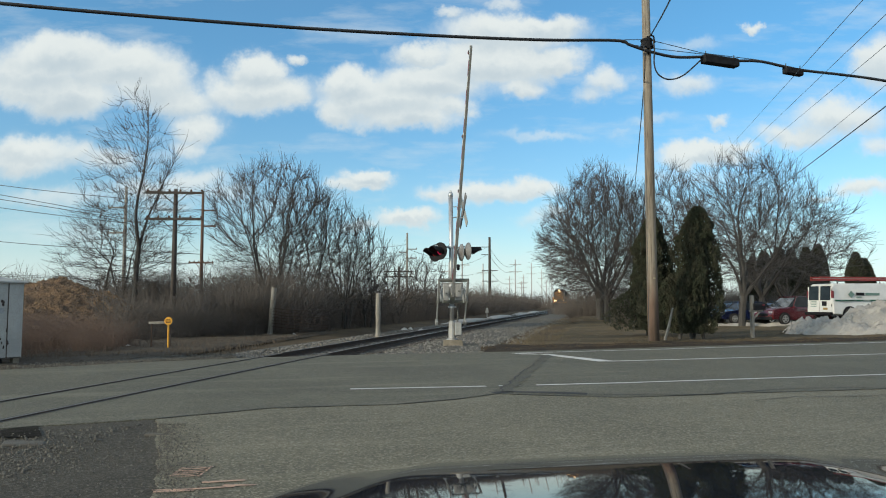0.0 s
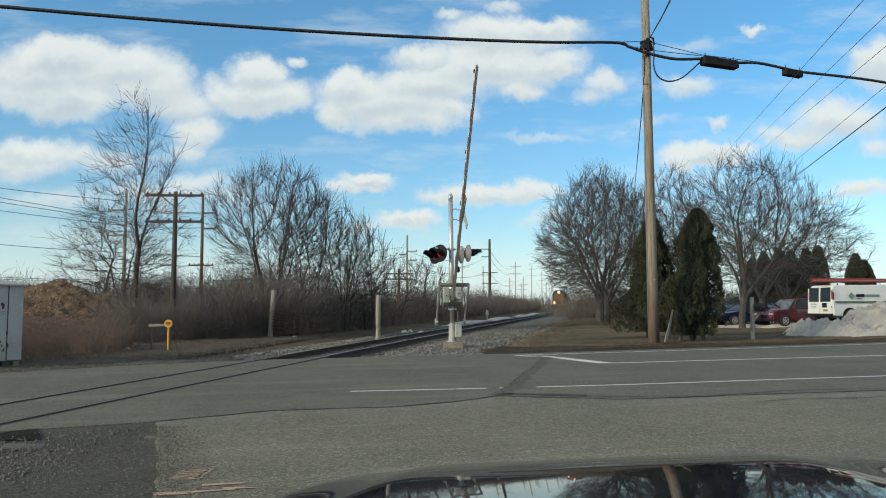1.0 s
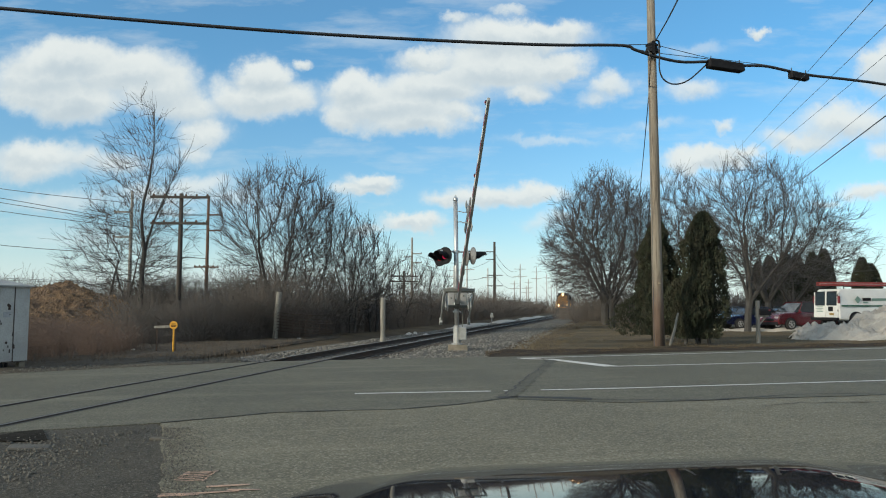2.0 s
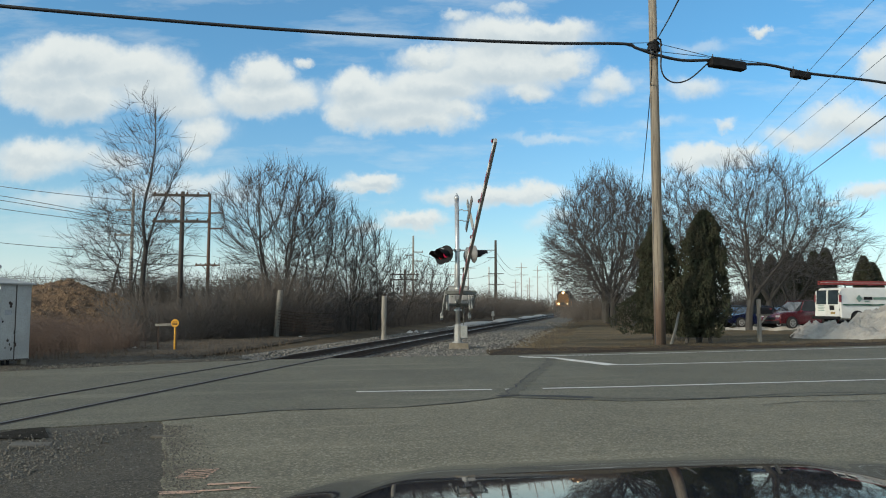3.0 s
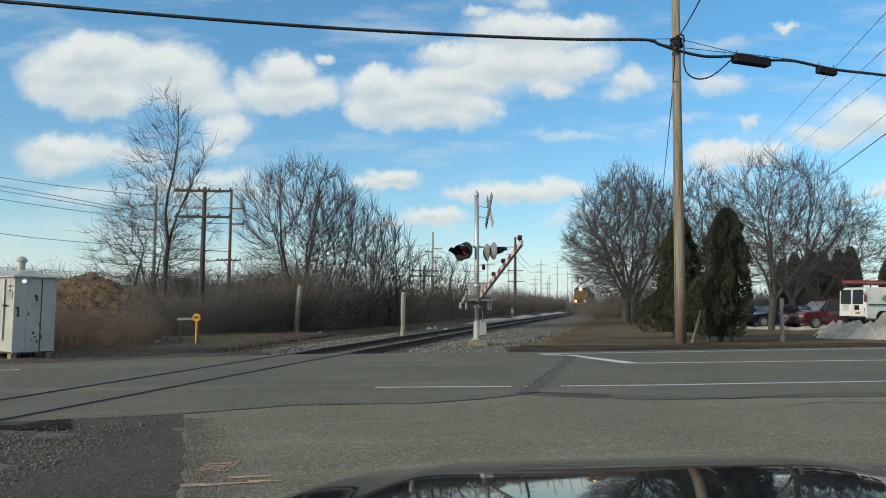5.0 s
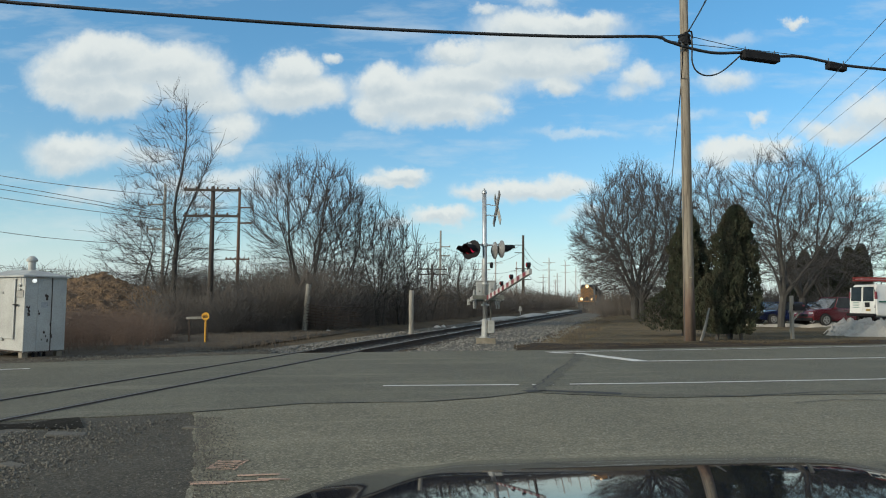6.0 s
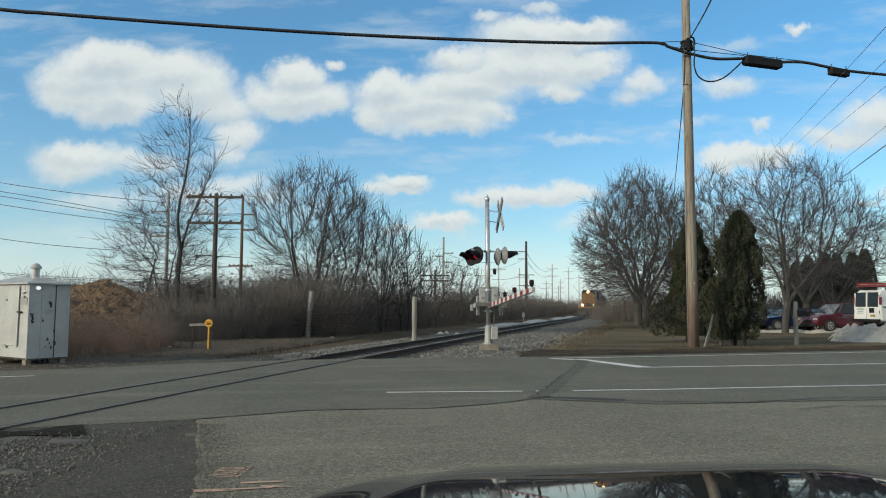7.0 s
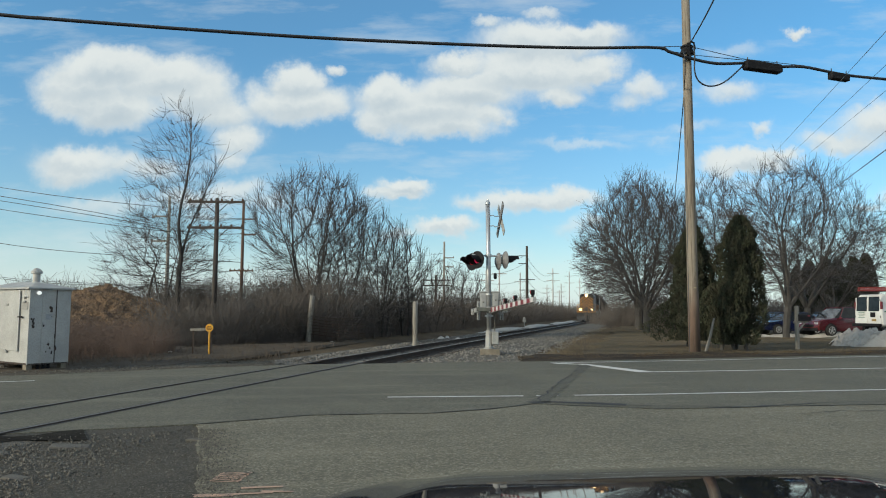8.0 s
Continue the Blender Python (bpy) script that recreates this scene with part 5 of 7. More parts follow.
tree("maple_tree", "rounded dense bare tree beside the track", 14.2, 67.5, 57, (13.8, 10.4), DOME, 800, (7, 0.15, 42, 0.42, 1), 0.24, 0.013, 3, 0.14, 0.10)
tree("maple_tree", "tall bare tree behind the evergreens", 18.6, 60, 61, (12.6, 7.6), WIDE, 1100, (6, 0.2, 30, 0.40, 1), 0.20, 0.012, 3, 0.14, 0.10)
tree("maple_tree", "bare spreading tree at the car park edge", 17.9, 44.2, 67, (10.6, 8.4), WIDE, 1100, (6, 0.20, 40, 0.42, 1), 0.21, 0.0105, 2, 0.08, 0.10)
tree("maple_tree", "wide bare tree with branches sweeping sideways", 21.7, 50, 71, (11.4, 11.4), WIDE, 950, (7, 0.18, 54, 0.46, 1), 0.20, 0.0105, 2, 0.04, 0.10)
tree("maple_tree", "wide bare tree with branches sweeping sideways", 26.3, 57, 73, (10.2, 12.0), WIDE, 700, (7, 0.18, 54, 0.46, 1), 0.20, 0.011, 2, 0.04, 0.10)

# thicket of shrubs, one after another along the left of the track
shrubs = []
for k in range(4):
    segs = sum(grow(100 + k, (2.6 + 0.35 * k, 0.017, 30, 38), BUSH, 0.0065), [])
    shrubs.append(prisms(segs, 3))
rnd = random.Random(77)
spots = []
for i in range(62):
    spots.append((rnd.uniform(-27, -7.2), rnd.uniform(36.0, 47), rnd.uniform(0.8, 1.25)))
for i in range(34):
    t = rnd.random()
    spots.append((-12.6 + 4.6 * t + rnd.uniform(-0.6, 0.4), 28.2 + 6.4 * t + rnd.uniform(0, 4.5), rnd.uniform(0.4, 0.78)))
for i in range(42):
    y = 33 + 150 * (i / 42) ** 1.3
    for q in (-6.6, -9.0):
        p = track_at(y, q + rnd.uniform(-1.0, 0.8))
        spots.append((p.x, p.y, rnd.uniform(0.75, 1.05) * (1.0 if y < 60 else 1.15)))
for y, q, k in ((72, 5.6, 0.55), (78, 5.2, 0.6), (84, 5.0, 0.7), (90, 5.4, 0.75), (97, 5.0, 0.7), (88, 6.2, 0.7)):
    p = track_at(y, q)
    spots.append((p.x, p.y, k))
for i in range(26):
    spots.append((rnd.uniform(15, 36), rnd.uniform(62, 80), rnd.uniform(0.8, 1.3)))
for x, y, k in spots:
    if (abs(x - track_x(y)) < 4.6 and y > 28) or (x < -13.4 and y < 38.5):
        continue
    ob = part("shrub", rnd.choice(shrubs), BROWNTWIG)
    ob.matrix_world = pose(x, y, -0.05, 0, 0, rnd.uniform(0, 360)) @ Matrix.Diagonal((k * 1.15, k * 1.15, k, 1))
    tagged(ob, "dense leafless brown shrub in the thicket", "shrub", "thicket shrubs")


def stalks(n, where, h0, h1, lean, r, seed):
    """Many thin upright stems as one mesh."""
    g = random.Random(seed)
    rows = []
    while len(rows) < n:
        x, y = where(g)
        h = g.uniform(h0, h1) * (0.75 + 0.7 * noise.noise(Vector((x * 0.6, y * 0.6, seed)))) 
        a, t = g.uniform(0, 6.28), g.uniform(0, lean)
        m = (x + 0.5 * h * t * math.cos(a), y + 0.5 * h * t * math.sin(a), 0.6 * h)
        rows.append((x, y, -0.06, *m, r, r * 0.8))
        rows.append((*m, m[0] + h * t * math.cos(a) * 0.9, m[1] + h * t * math.sin(a) * 0.9, h * (1 - 0.3 * t), r * 0.8, r * 0.4))
    return prisms(rows, 3)


def red_patch(g):
    """A bank from behind the hut to the marker, reaching back to the mound."""
    while True:
        t, u = g.random(), g.random() ** 0.8
        x, y = -12.4 + 3.2 * t - 6.5 * u, 17.2 + 6.6 * t + 7.0 * u
        if noise.noise(Vector((x * 0.55, y * 0.55, 4))) > -0.3 + 0.25 * (t > 0.85) and x < -9.0 - 0.1 * (y - 18) ** 2 * (y < 18):
            return x, y


solid("weed_thicket", stalks(22000, red_patch, 0.35, 1.55, 1.0, 0.0042, 3), REDTWIG, "reddish brown dead weeds in a dense bank", "weeds", kind="stuff")
solid("thicket_edge", stalks(9000, lambda g: (lambda t, u: (-12.8 + 5.4 * t, 27.4 + 7.2 * t + 5.0 * u))(g.random(), g.random()), 0.2, 1.25, 1.0, 0.006, 41), BROWNTWIG, "low brown brush and bramble at the thicket's edge", "brush", kind="stuff")
solid("undergrowth", stalks(15000, lambda g: (g.uniform(-12.5, -6.4) if g.random() < 0.7 else g.uniform(-26, -12.5), g.uniform(34.6, 46)), 0.4, 1.7, 0.8, 0.008, 4), BROWNTWIG, "dense brown leafless undergrowth", "brush", kind="stuff")


def lawn_spot(g):
    while True:
        y = 25.2 + 40 * g.random() ** 1.6
        x = track_x(y) + 5.2 + 17 * g.random() ** 1.1
        if y > 24.6 + 0.36 * (x - 3.4) and noise.noise(Vector((x * 0.5, y * 0.3, 9))) > -0.2:
            return x, y


solid("dead_grass", stalks(14000, lawn_spot, 0.05, 0.16, 1.3, 0.006, 21), mat("straw_grass", (0.165, 0.128, 0.078), (0.10, 0.082, 0.050), 0.95, 0.6, 20.0, bump=0), "tufts of straw-coloured dead grass on the lawn", "grass", kind="stuff")
solid("soil_litter", stalks(6000, lambda g: (lambda t, u: (1.2 + 22 * t, 22.2 + 8.9 * t + 2.2 * u))(g.random(), g.random()), 0.03, 0.12, 1.6, 0.008, 25), SOIL, "leaf litter and stubble on the dark soil strip", "litter", kind="stuff")
solid("verge_grass", stalks(9000, lambda g: (lambda t, u: (-20 + 14.0 * t, 11.2 + 8.4 * t + 1.7 + 18.0 * u ** 1.4))(g.random(), g.random()), 0.04, 0.22, 1.4, 0.006, 22), mat("grey_dead_grass", (0.108, 0.084, 0.061), (0.066, 0.052, 0.040), 0.95, 0.6, 20.0, bump=0), "thin grey dead grass on the verge", "grass", kind="stuff")


def along(g):
    p = track_at(34 + 170 * g.random() ** 1.5, -5.2 - 7 * g.random())
    return p.x, p.y


solid("trackside_brush", stalks(16000, along, 0.8, 2.7, 0.45, 0.012, 6), BROWNTWIG, "dense brown brush along the track", "brush", kind="stuff")
solid("far_woods", stalks(12500, lambda g: (g.uniform(-160, 150), g.uniform(205, 330)), 3.0, 6.4, 0.35, 0.06, 9), BROWNTWIG, "low leafless woods on the horizon", "woods", kind="stuff")
solid("hedgerow", stalks(9000, lambda g: (g.uniform(14, 55), g.uniform(74, 100)), 1.5, 4.2, 0.4, 0.03, 12), BROWNTWIG, "leafless hedgerow behind the car park", "brush", kind="stuff")
solid("field_brush", stalks(12000, lambda g: (g.uniform(-75, -12), g.uniform(47, 85)), 1.6, 3.9, 0.4, 0.022, 14), BROWNTWIG, "leafless brush behind the thicket", "brush", kind="stuff")


# ---------------------------------------------------------------- evergreens
def sprays(profile, h, n, seed, size, rag):
    """Scale-leaf sprays hung on a column: profile gives the radius by height."""
    g = random.Random(seed)
    vs, fs = [], []
    while len(fs) < n:
        t = g.random() ** 0.85
        a = g.uniform(0, 2 * math.pi)
        r0 = profile(t) * (1 + rag * noise.noise(Vector((math.cos(a) * 1.6, math.sin(a) * 1.6 + seed, t * h * 0.9))) + 0.6 * rag * noise.noise(Vector((math.cos(a) * 4, math.sin(a) * 4 + seed, t * h * 2.6))))
        r = r0 * (1 - 0.16 * g.random() ** 2)
        p = Vector((r * math.cos(a), r * math.sin(a), 0.25 + t * (h - 0.25)))
        up = (Vector((math.cos(a) * 0.55, math.sin(a) * 0.55, 1.0)) + Vector((g.gauss(0, 0.35), g.gauss(0, 0.35), g.gauss(0, 0.3)))).normalized()
        sd = up.cross(Vector((g.gauss(0, 1), g.gauss(0, 1), g.gauss(0, 1)))).normalized()
        l, w = size * g.uniform(0.7, 1.5), size * g.uniform(0.25, 0.5)
        k = len(vs)
        vs += [tuple(p - up * l * 0.4), tuple(p + sd * w), tuple(p + up * l), tuple(p - sd * w)]
        fs.append((k, k + 1, k + 2, k + 3))
    me = bpy.data.meshes.new("foliage")
    me.from_pydata(vs, [], fs)
    me.update()
    return me


def evergreen(label, x, y, h, width, seed, profile, n=9000, size=0.13, stems=3, group="evergreens", rag=0.5):
    t = thing("arborvitae", label, "evergreen", pose(x, y, 0), group)
    prof = lambda u: profile(u) * width / 2
    part("foliage", sprays(prof, h, n, seed, size, rag), NEEDLE, t, "dark green-brown scale foliage")
    core = Shape().lathe([(max(0.02, prof(u) * 0.55), 0.3 + u * (h - 0.35)) for u in np.linspace(0.0, 0.98, 12)], 12)
    part("inner_core", core, NEEDLE, t)
    g = random.Random(seed)
    for i in range(stems):
        a = 6.28 * i / stems + g.random()
        part("stem", Shape().tube([(0.25 * math.cos(a), 0.25 * math.sin(a), -0.05), (0.1 * math.cos(a), 0.1 * math.sin(a), 0.9), (0, 0, h * 0.6)], [0.07, 0.055, 0.02], 7), BARK, t)
    return t


column = lambda u: min(1.0, 0.62 + 1.1 * u) * math.sqrt(max(0.01, 1 - (max(0, u - 0.62) / 0.385) ** 2))
spread = lambda u: min(1.0, 0.80 + 1.2 * u) * max(0.04, (1 - u) ** 0.70) * (1 + 0.08 * math.sin(9 * u))
crown = lambda u: (0.80 + 0.25 * math.sin(2.6 * u)) * math.sqrt(max(0.012, 1 - (max(0, u - 0.60) / 0.405) ** 2))
evergreen("dark shaggy arborvitae with a pointed top behind the pole", 9.0, 31.7, 5.35, 2.75, 3, spread, 34000, 0.062, 5, rag=0.75)
evergreen("dark columnar arborvitae beside the utility pole", 10.05, 28.9, 5.2, 1.36, 5, crown, 28000, 0.060, rag=0.7)
evergreen("low broad evergreen growing at the foot of the pole", 9.5, 28.9, 2.7, 1.45, 8, column, 18000, 0.060, 4, rag=0.8)
hedge = lambda u: min(1.0, 0.7 + 1.2 * u) * max(0.05, 1 - (max(0, u - 0.62) / 0.39) ** 1.7 * 0.9)
for i, (x, h) in enumerate([(29.5, 5.7), (30.8, 6.3), (32.1, 6.7), (33.4, 6.5), (34.7, 6.7), (36.0, 7.0), (39.4, 6.2), (40.4, 5.6)]):
    evergreen("dark columnar arborvitae in a row behind the cars", x, 70 + 0.4 * (i % 2), h, 1.8, 20 + i, hedge, 5000, 0.16, 1, "evergreen row", 0.14)


# ---------------------------------------------------------------- hut, mound, posts, marker
HUTPAINT = mat("chalky_silver_paint", (0.42, 0.42, 0.40), (0.33, 0.33, 0.315), 0.55, 1.6, 30.0, metal=0.15, bump=0.1, third=(0.24, 0.22, 0.20))
RUSTSPOT = mat("rust_patch", (0.060, 0.040, 0.032), (0.035, 0.028, 0.026), 0.9, 8.0, 60.0)
EARTH = mat("tilled_spoil_earth", (0.21, 0.13, 0.070), (0.11, 0.072, 0.045), 0.95, 1.8, 9.0, bump=1.0, dist=0.25, third=(0.06, 0.042, 0.030))
YELLOW = mat("yellow_sign_paint", (0.72, 0.36, 0.02), (0.58, 0.28, 0.02), 0.5, 5.0, 50.0, bump=0.03)
SNOW = mat("dirty_old_snow", (0.40, 0.375, 0.335), (0.27, 0.25, 0.22), 0.75, 1.4, 9.0, bump=0.7, dist=0.08, third=(0.33, 0.31, 0.29), spread=(0.45, 0.75))
GLASS = mat("dark_car_glass", (0.012, 0.015, 0.018), (0.02, 0.024, 0.028), 0.08, 2.0, 60.0, bump=0, coat=0.0, spec=0.3)
ALLOY = mat("alloy_wheel_paint", (0.50, 0.50, 0.50), (0.40, 0.40, 0.40), 0.4, 6.0, 60.0, metal=0.3, bump=0)
RUBBER = mat("tyre_rubber", (0.018, 0.018, 0.018), (0.028, 0.027, 0.026), 0.85, 8.0, 60.0)


def make_hut():
    # front corner at the origin, end wall along +y, long wall along -x
    hut = thing("relay_hut", "silver painted metal relay hut with rust patches on short legs", "equipment hut", pose(-10.60, 16.85, 0, 0, 0, -31))
    w, d, z0, z1 = 2.3, 1.0, 0.14, 1.92
    body = part("body", Shape().box((-w / 2, d / 2, (z0 + z1) / 2), (w, d, z1 - z0)), HUTPAINT, hut, "chalky silver sheet-metal walls", 0.012)
    for y in (0.31, 0.64):
        part("seam", Shape().box((0.004, y, (z0 + z1) / 2), (0.012, 0.02, z1 - z0 - 0.02)), RUSTSPOT if y > 0.5 else HUTPAINT, body)
    roof = Shape()
    o = 0.07
    roof.add([(-w - o, -o, z1), (o, -o, z1), (o, d + o, z1), (-w - o, d + o, z1), (-w - o, -o, z1 + 0.035), (o, -o, z1 + 0.035), (o, d + o, z1 + 0.035), (-w - o, d + o, z1 + 0.035), (-w * 0.75, d / 2, z1 + 0.20), (-w * 0.28, d / 2, z1 + 0.20)],
             [(0, 3, 2, 1), (0, 1, 5, 4), (1, 2, 6, 5), (2, 3, 7, 6), (3, 0, 4, 7), (4, 5, 9, 8), (5, 6, 9), (6, 7, 8, 9), (7, 4, 8)])
    top = part("roof", roof, mat("grey_roof_sheet", (0.40, 0.40, 0.38), (0.30, 0.30, 0.29), 0.6, 2, 40, metal=0.2), hut, "low hipped metal roof")
    part("vent", Shape().lathe([(0.085, 0.06), (0.085, 0.34), (0.125, 0.35), (0.13, 0.40), (0.07, 0.47), (0.01, 0.49)], 16, pose(-0.72, d / 2, z1 + 0.05)), HUTPAINT, top, "round roof vent with a cap")
    door = part("door", Shape().box((-0.86, -0.012, 1.16), (0.92, 0.03, 1.42)), HUTPAINT, hut, "closed metal door", 0.008)
    part("handle", Shape().box((-0.32, -0.05, 1.26), (0.18, 0.04, 0.03)), BLACK, door)
    for z in (0.5, 1.18, 1.75):
        part("hinge", Shape().tube([(-0.40, -0.03, z - 0.05), (-0.40, -0.03, z + 0.05)], 0.016, 8), STEEL, door)
    part("latch_rod", Shape().tube([(-0.40, -0.035, 0.42), (-0.40, -0.035, 1.9)], 0.012, 6), STEEL, door)
    part("label_plate", Shape().box((-0.21, -0.008, 1.52), (0.30, 0.012, 0.17)), mat("grey_plate", (0.30, 0.29, 0.27), None, 0.6, 6, 50), body, "blank grey plate")
    part("lamp", Shape().lathe([(0.045, 0.0), (0.045, 0.05), (0.02, 0.06)], 12, pose(0.0, 0.20, z1 - 0.09, 0, 90, 0)), mat("white_lamp", (0.9, 0.9, 0.88), None, 0.4, 5, 50, glow=0.6), body, "small white lamp")
    rnd = random.Random(4)
    for i in range(26):
        y, z = rnd.choice([(rnd.uniform(0.05, 0.12), rnd.uniform(1.0, 1.3)), (rnd.uniform(0.3, 0.36), rnd.uniform(0.5, 1.2)), (rnd.uniform(0.42, 0.62), rnd.uniform(0.4, 0.62)), (rnd.uniform(0.5, 0.58), rnd.uniform(1.25, 1.5)), (rnd.uniform(0.62, 0.68), rnd.uniform(0.4, 0.8))])
        r = rnd.uniform(0.012, 0.032)
        n = 7
        part("rust_patch", Shape().slab([(r * rnd.uniform(0.5, 1.3) * math.cos(6.28 * k / n), 1.7 * r * rnd.uniform(0.5, 1.3) * math.sin(6.28 * k / n)) for k in range(n)], 0, 0.003, pose(0.003, y, z, 90, 0, 90)), RUSTSPOT, body)
    part("rust_edge", Shape().box((-w / 2, -0.004, z0 + 0.022), (w - 0.04, 0.006, 0.035)), RUSTSPOT, body, "rusted bottom edge")
    part("rust_edge", Shape().box((0.004, d / 2, z0 + 0.015), (0.006, d - 0.04, 0.02)), RUSTSPOT, body)
    for x, z in ((-0.22, 1.72), (-0.20, 1.62), (-0.98, 1.55), (-0.98, 0.45), (-0.93, 0.42)):
        part("fitting", Shape().box((x, -0.03, z), (0.10, 0.03, 0.05)), GALV, body, bevel=0.008)
    part("wall_patch", Shape().box((0.003, 0.47, 1.26), (0.006, 0.16, 0.13)), mat("dull_grey_patch", (0.36, 0.37, 0.38), None, 0.7, 5, 50), body)
    for x, y in ((-0.12, 0.08), (-0.12, d - 0.1), (-w + 0.15, 0.08), (-w + 0.15, d - 0.1)):
        part("leg", Shape().box((x, y, 0.03), (0.16, 0.13, 0.34)), CONCRETE, hut)
    for y in (0.30, 0.44, 0.56):
        part("conduit", Shape().tube([(-0.1, y, -0.05), (-0.1, y, 0.31)], 0.035, 8), BLACK, hut)
    part("handhold", Shape().tube([(-0.08, -0.02, 1.72), (-0.08, -0.06, 1.74), (-0.08, -0.06, 1.9), (-0.08, -0.02, 1.92)], 0.012, 6), STEEL, body)


def make_posts():
    def post(x, y, h, r, lean, turn):
        solid("fence_post", Shape().tube([(0, 0, -0.1), (0.0, 0, h * 0.5), (0.01, 0, h)], [r * 1.08, r, r * 0.95], 12), POSTWOOD, "weathered grey wooden post beside the track", "post", "old fence posts", bevel=0.01, m=pose(x, y, 0, 0, lean, turn))
    post(-7.95, 33.95, 2.15, 0.125, 4.0, 0)
    post(-2.88, 32.8, 1.88, 0.115, -0.5, 0)
    wire = thing("wire_fence", "sagging rusty woven wire fence on an old post", "fence", pose(-7.85, 33.85, 0))
    for i in range(7):
        z = 0.25 + 0.14 * i
        part("wire", Shape().tube([(0, 0, z + 0.12), (0.8, -0.15, z + 0.03 + 0.03 * math.sin(i)), (1.6, 0.0, z - 0.02), (2.5, 0.5, z - 0.08 * (i % 3))], 0.014, 5), RUST, wire)
    for i in range(8):
        x = 0.15 + 0.3 * i
        part("stay", Shape().tube([(x, -0.1 if 0.3 < x < 1.4 else 0.05, 0.18), (x + 0.02, -0.1 if 0.3 < x < 1.4 else 0.05, 1.15 - 0.05 * i)], 0.010, 5), RUST, wire)
    mk = thing("marker_post", "yellow pipeline marker post with a round sign", "marker", pose(-8.85, 23.8, 0))
    part("stake", Shape().tube([(0, 0, -0.05), (0, 0, 0.78)], 0.028, 10), YELLOW, mk)
    disc = part("sign", Shape().lathe([(0.01, -0.012), (0.125, -0.012), (0.13, 0.0), (0.125, 0.012), (0.01, 0.012)], 24, pose(0, -0.02, 0.86, 90, 0, 0)), YELLOW, mk, "round yellow sign with dark bars", smooth=False)
    for z, w in ((0.90, 0.14), (0.86, 0.19), (0.82, 0.15)):
        part("bar", Shape().box((0, -0.036, z), (w, 0.004, 0.022)), BLACK, disc)
    solid("loose_board", Shape().box((0, 0, 0), (0.75, 0.03, 0.08)), POSTWOOD, "pale board propped in the weeds", "board", m=pose(-9.3, 24.3, 0.80, 0, -2, 8))
    for dx in (-0.3, 0.3):
        solid("stake", Shape().box((0, 0, 0), (0.05, 0.05, 0.92)), RUST, "short rusty stake in the weeds", "stake", "stakes", m=pose(-9.3 + dx, 24.34, 0.38, 0, 0, 8))
    rnd = random.Random(9)
    for x, y in ((-11.3, 25.0), (-11.0, 25.3), (-10.6, 24.9), (-6.9, 34.2), (-2.2, 42), (-1.9, 43), (-1.2, 40.6), (-12.2, 18.3), (-12.0, 18.1)):
        solid("litter", heap(0, 0, rnd.uniform(0.12, 0.25), rnd.uniform(0.1, 0.2), 0.07, 0.02, rnd.random() * 9, 8), mat("pale_litter", (0.55, 0.53, 0.50), (0.35, 0.33, 0.30), 0.8, 8, 40), "pale scrap of litter on the verge", "litter", "litter", m=pose(x, y, 0.0))
    box = thing("trackside_box", "small white trackside box on a post", "signal box", pose(*track_at(78, -3.6)))
    part("post", Shape().tube([(0, 0, -0.05), (0, 0, 0.8)], 0.05, 8), SILVER, box)
    part("case", Shape().box((0, 0, 0.62), (0.36, 0.3, 0.5), None, 0.6), GALV, box, bevel=0.02)


make_hut()
make_posts()
mound = heap(-17.6, 34.0, 5.0, 4.2, 2.15, 0.16, 2.0, 110, 0.8)
solid("dirt_mound", mound, EARTH, "mound of brown excavated earth behind the hut", "mound")
clods, crnd = Shape(), random.Random(31)
for p in crnd.sample([v for v in mound.v if v[2] > 0.1], 1500):
    r = crnd.choice((0.03, 0.04, 0.05, 0.07, 0.10))
    clods.add([(r, 0, 0), (-r, 0.3 * r, 0), (0, r, 0), (0.2 * r, -r, 0), (0, 0, 0.7 * r), (0, 0, -0.7 * r)],
              [(0, 2, 4), (2, 1, 4), (1, 3, 4), (3, 0, 4), (2, 0, 5), (1, 2, 5), (3, 1, 5), (0, 3, 5)], Matrix.Translation(p) @ pose(0, 0, 0, crnd.uniform(0, 360), crnd.uniform(0, 360), 0))
solid("earth_clods", clods, mat("earth_clods", (0.15, 0.098, 0.055), (0.08, 0.055, 0.036), 0.95, 3.0, 20.0, bump=0.5, island=True), "loose clods of earth on the mound", "clods", kind="stuff")


# ---------------------------------------------------------------- car park
def lot():
    s, vs, n, k = Shape(), [], 30, 24
    for i in range(n + 1):
        for j in range(k + 1):
            x, y = 19.0 + 43.5 * i / n, 36.8 + 25.7 * j / k
            z = 0.06 + 0.345 * max(0, min(1, (x - 19.2) / 1.2)) * max(0, min(1, (44.5 - y) / 4))
            vs.append((x, y, z if 0 < i < n and 0 < j < k else -0.04))
    return s.add(vs, [(i * (k + 1) + j, (i + 1) * (k + 1) + j, (i + 1) * (k + 1) + j + 1, i * (k + 1) + j + 1) for i in range(n) for j in range(k)])


solid("car_park", lot(), ROAD, "grey asphalt car park behind the snow bank", "car park", kind="structure")


def widths(z, table):
    return float(np.interp(z, [t[0] for t in table], [t[1] for t in table]))


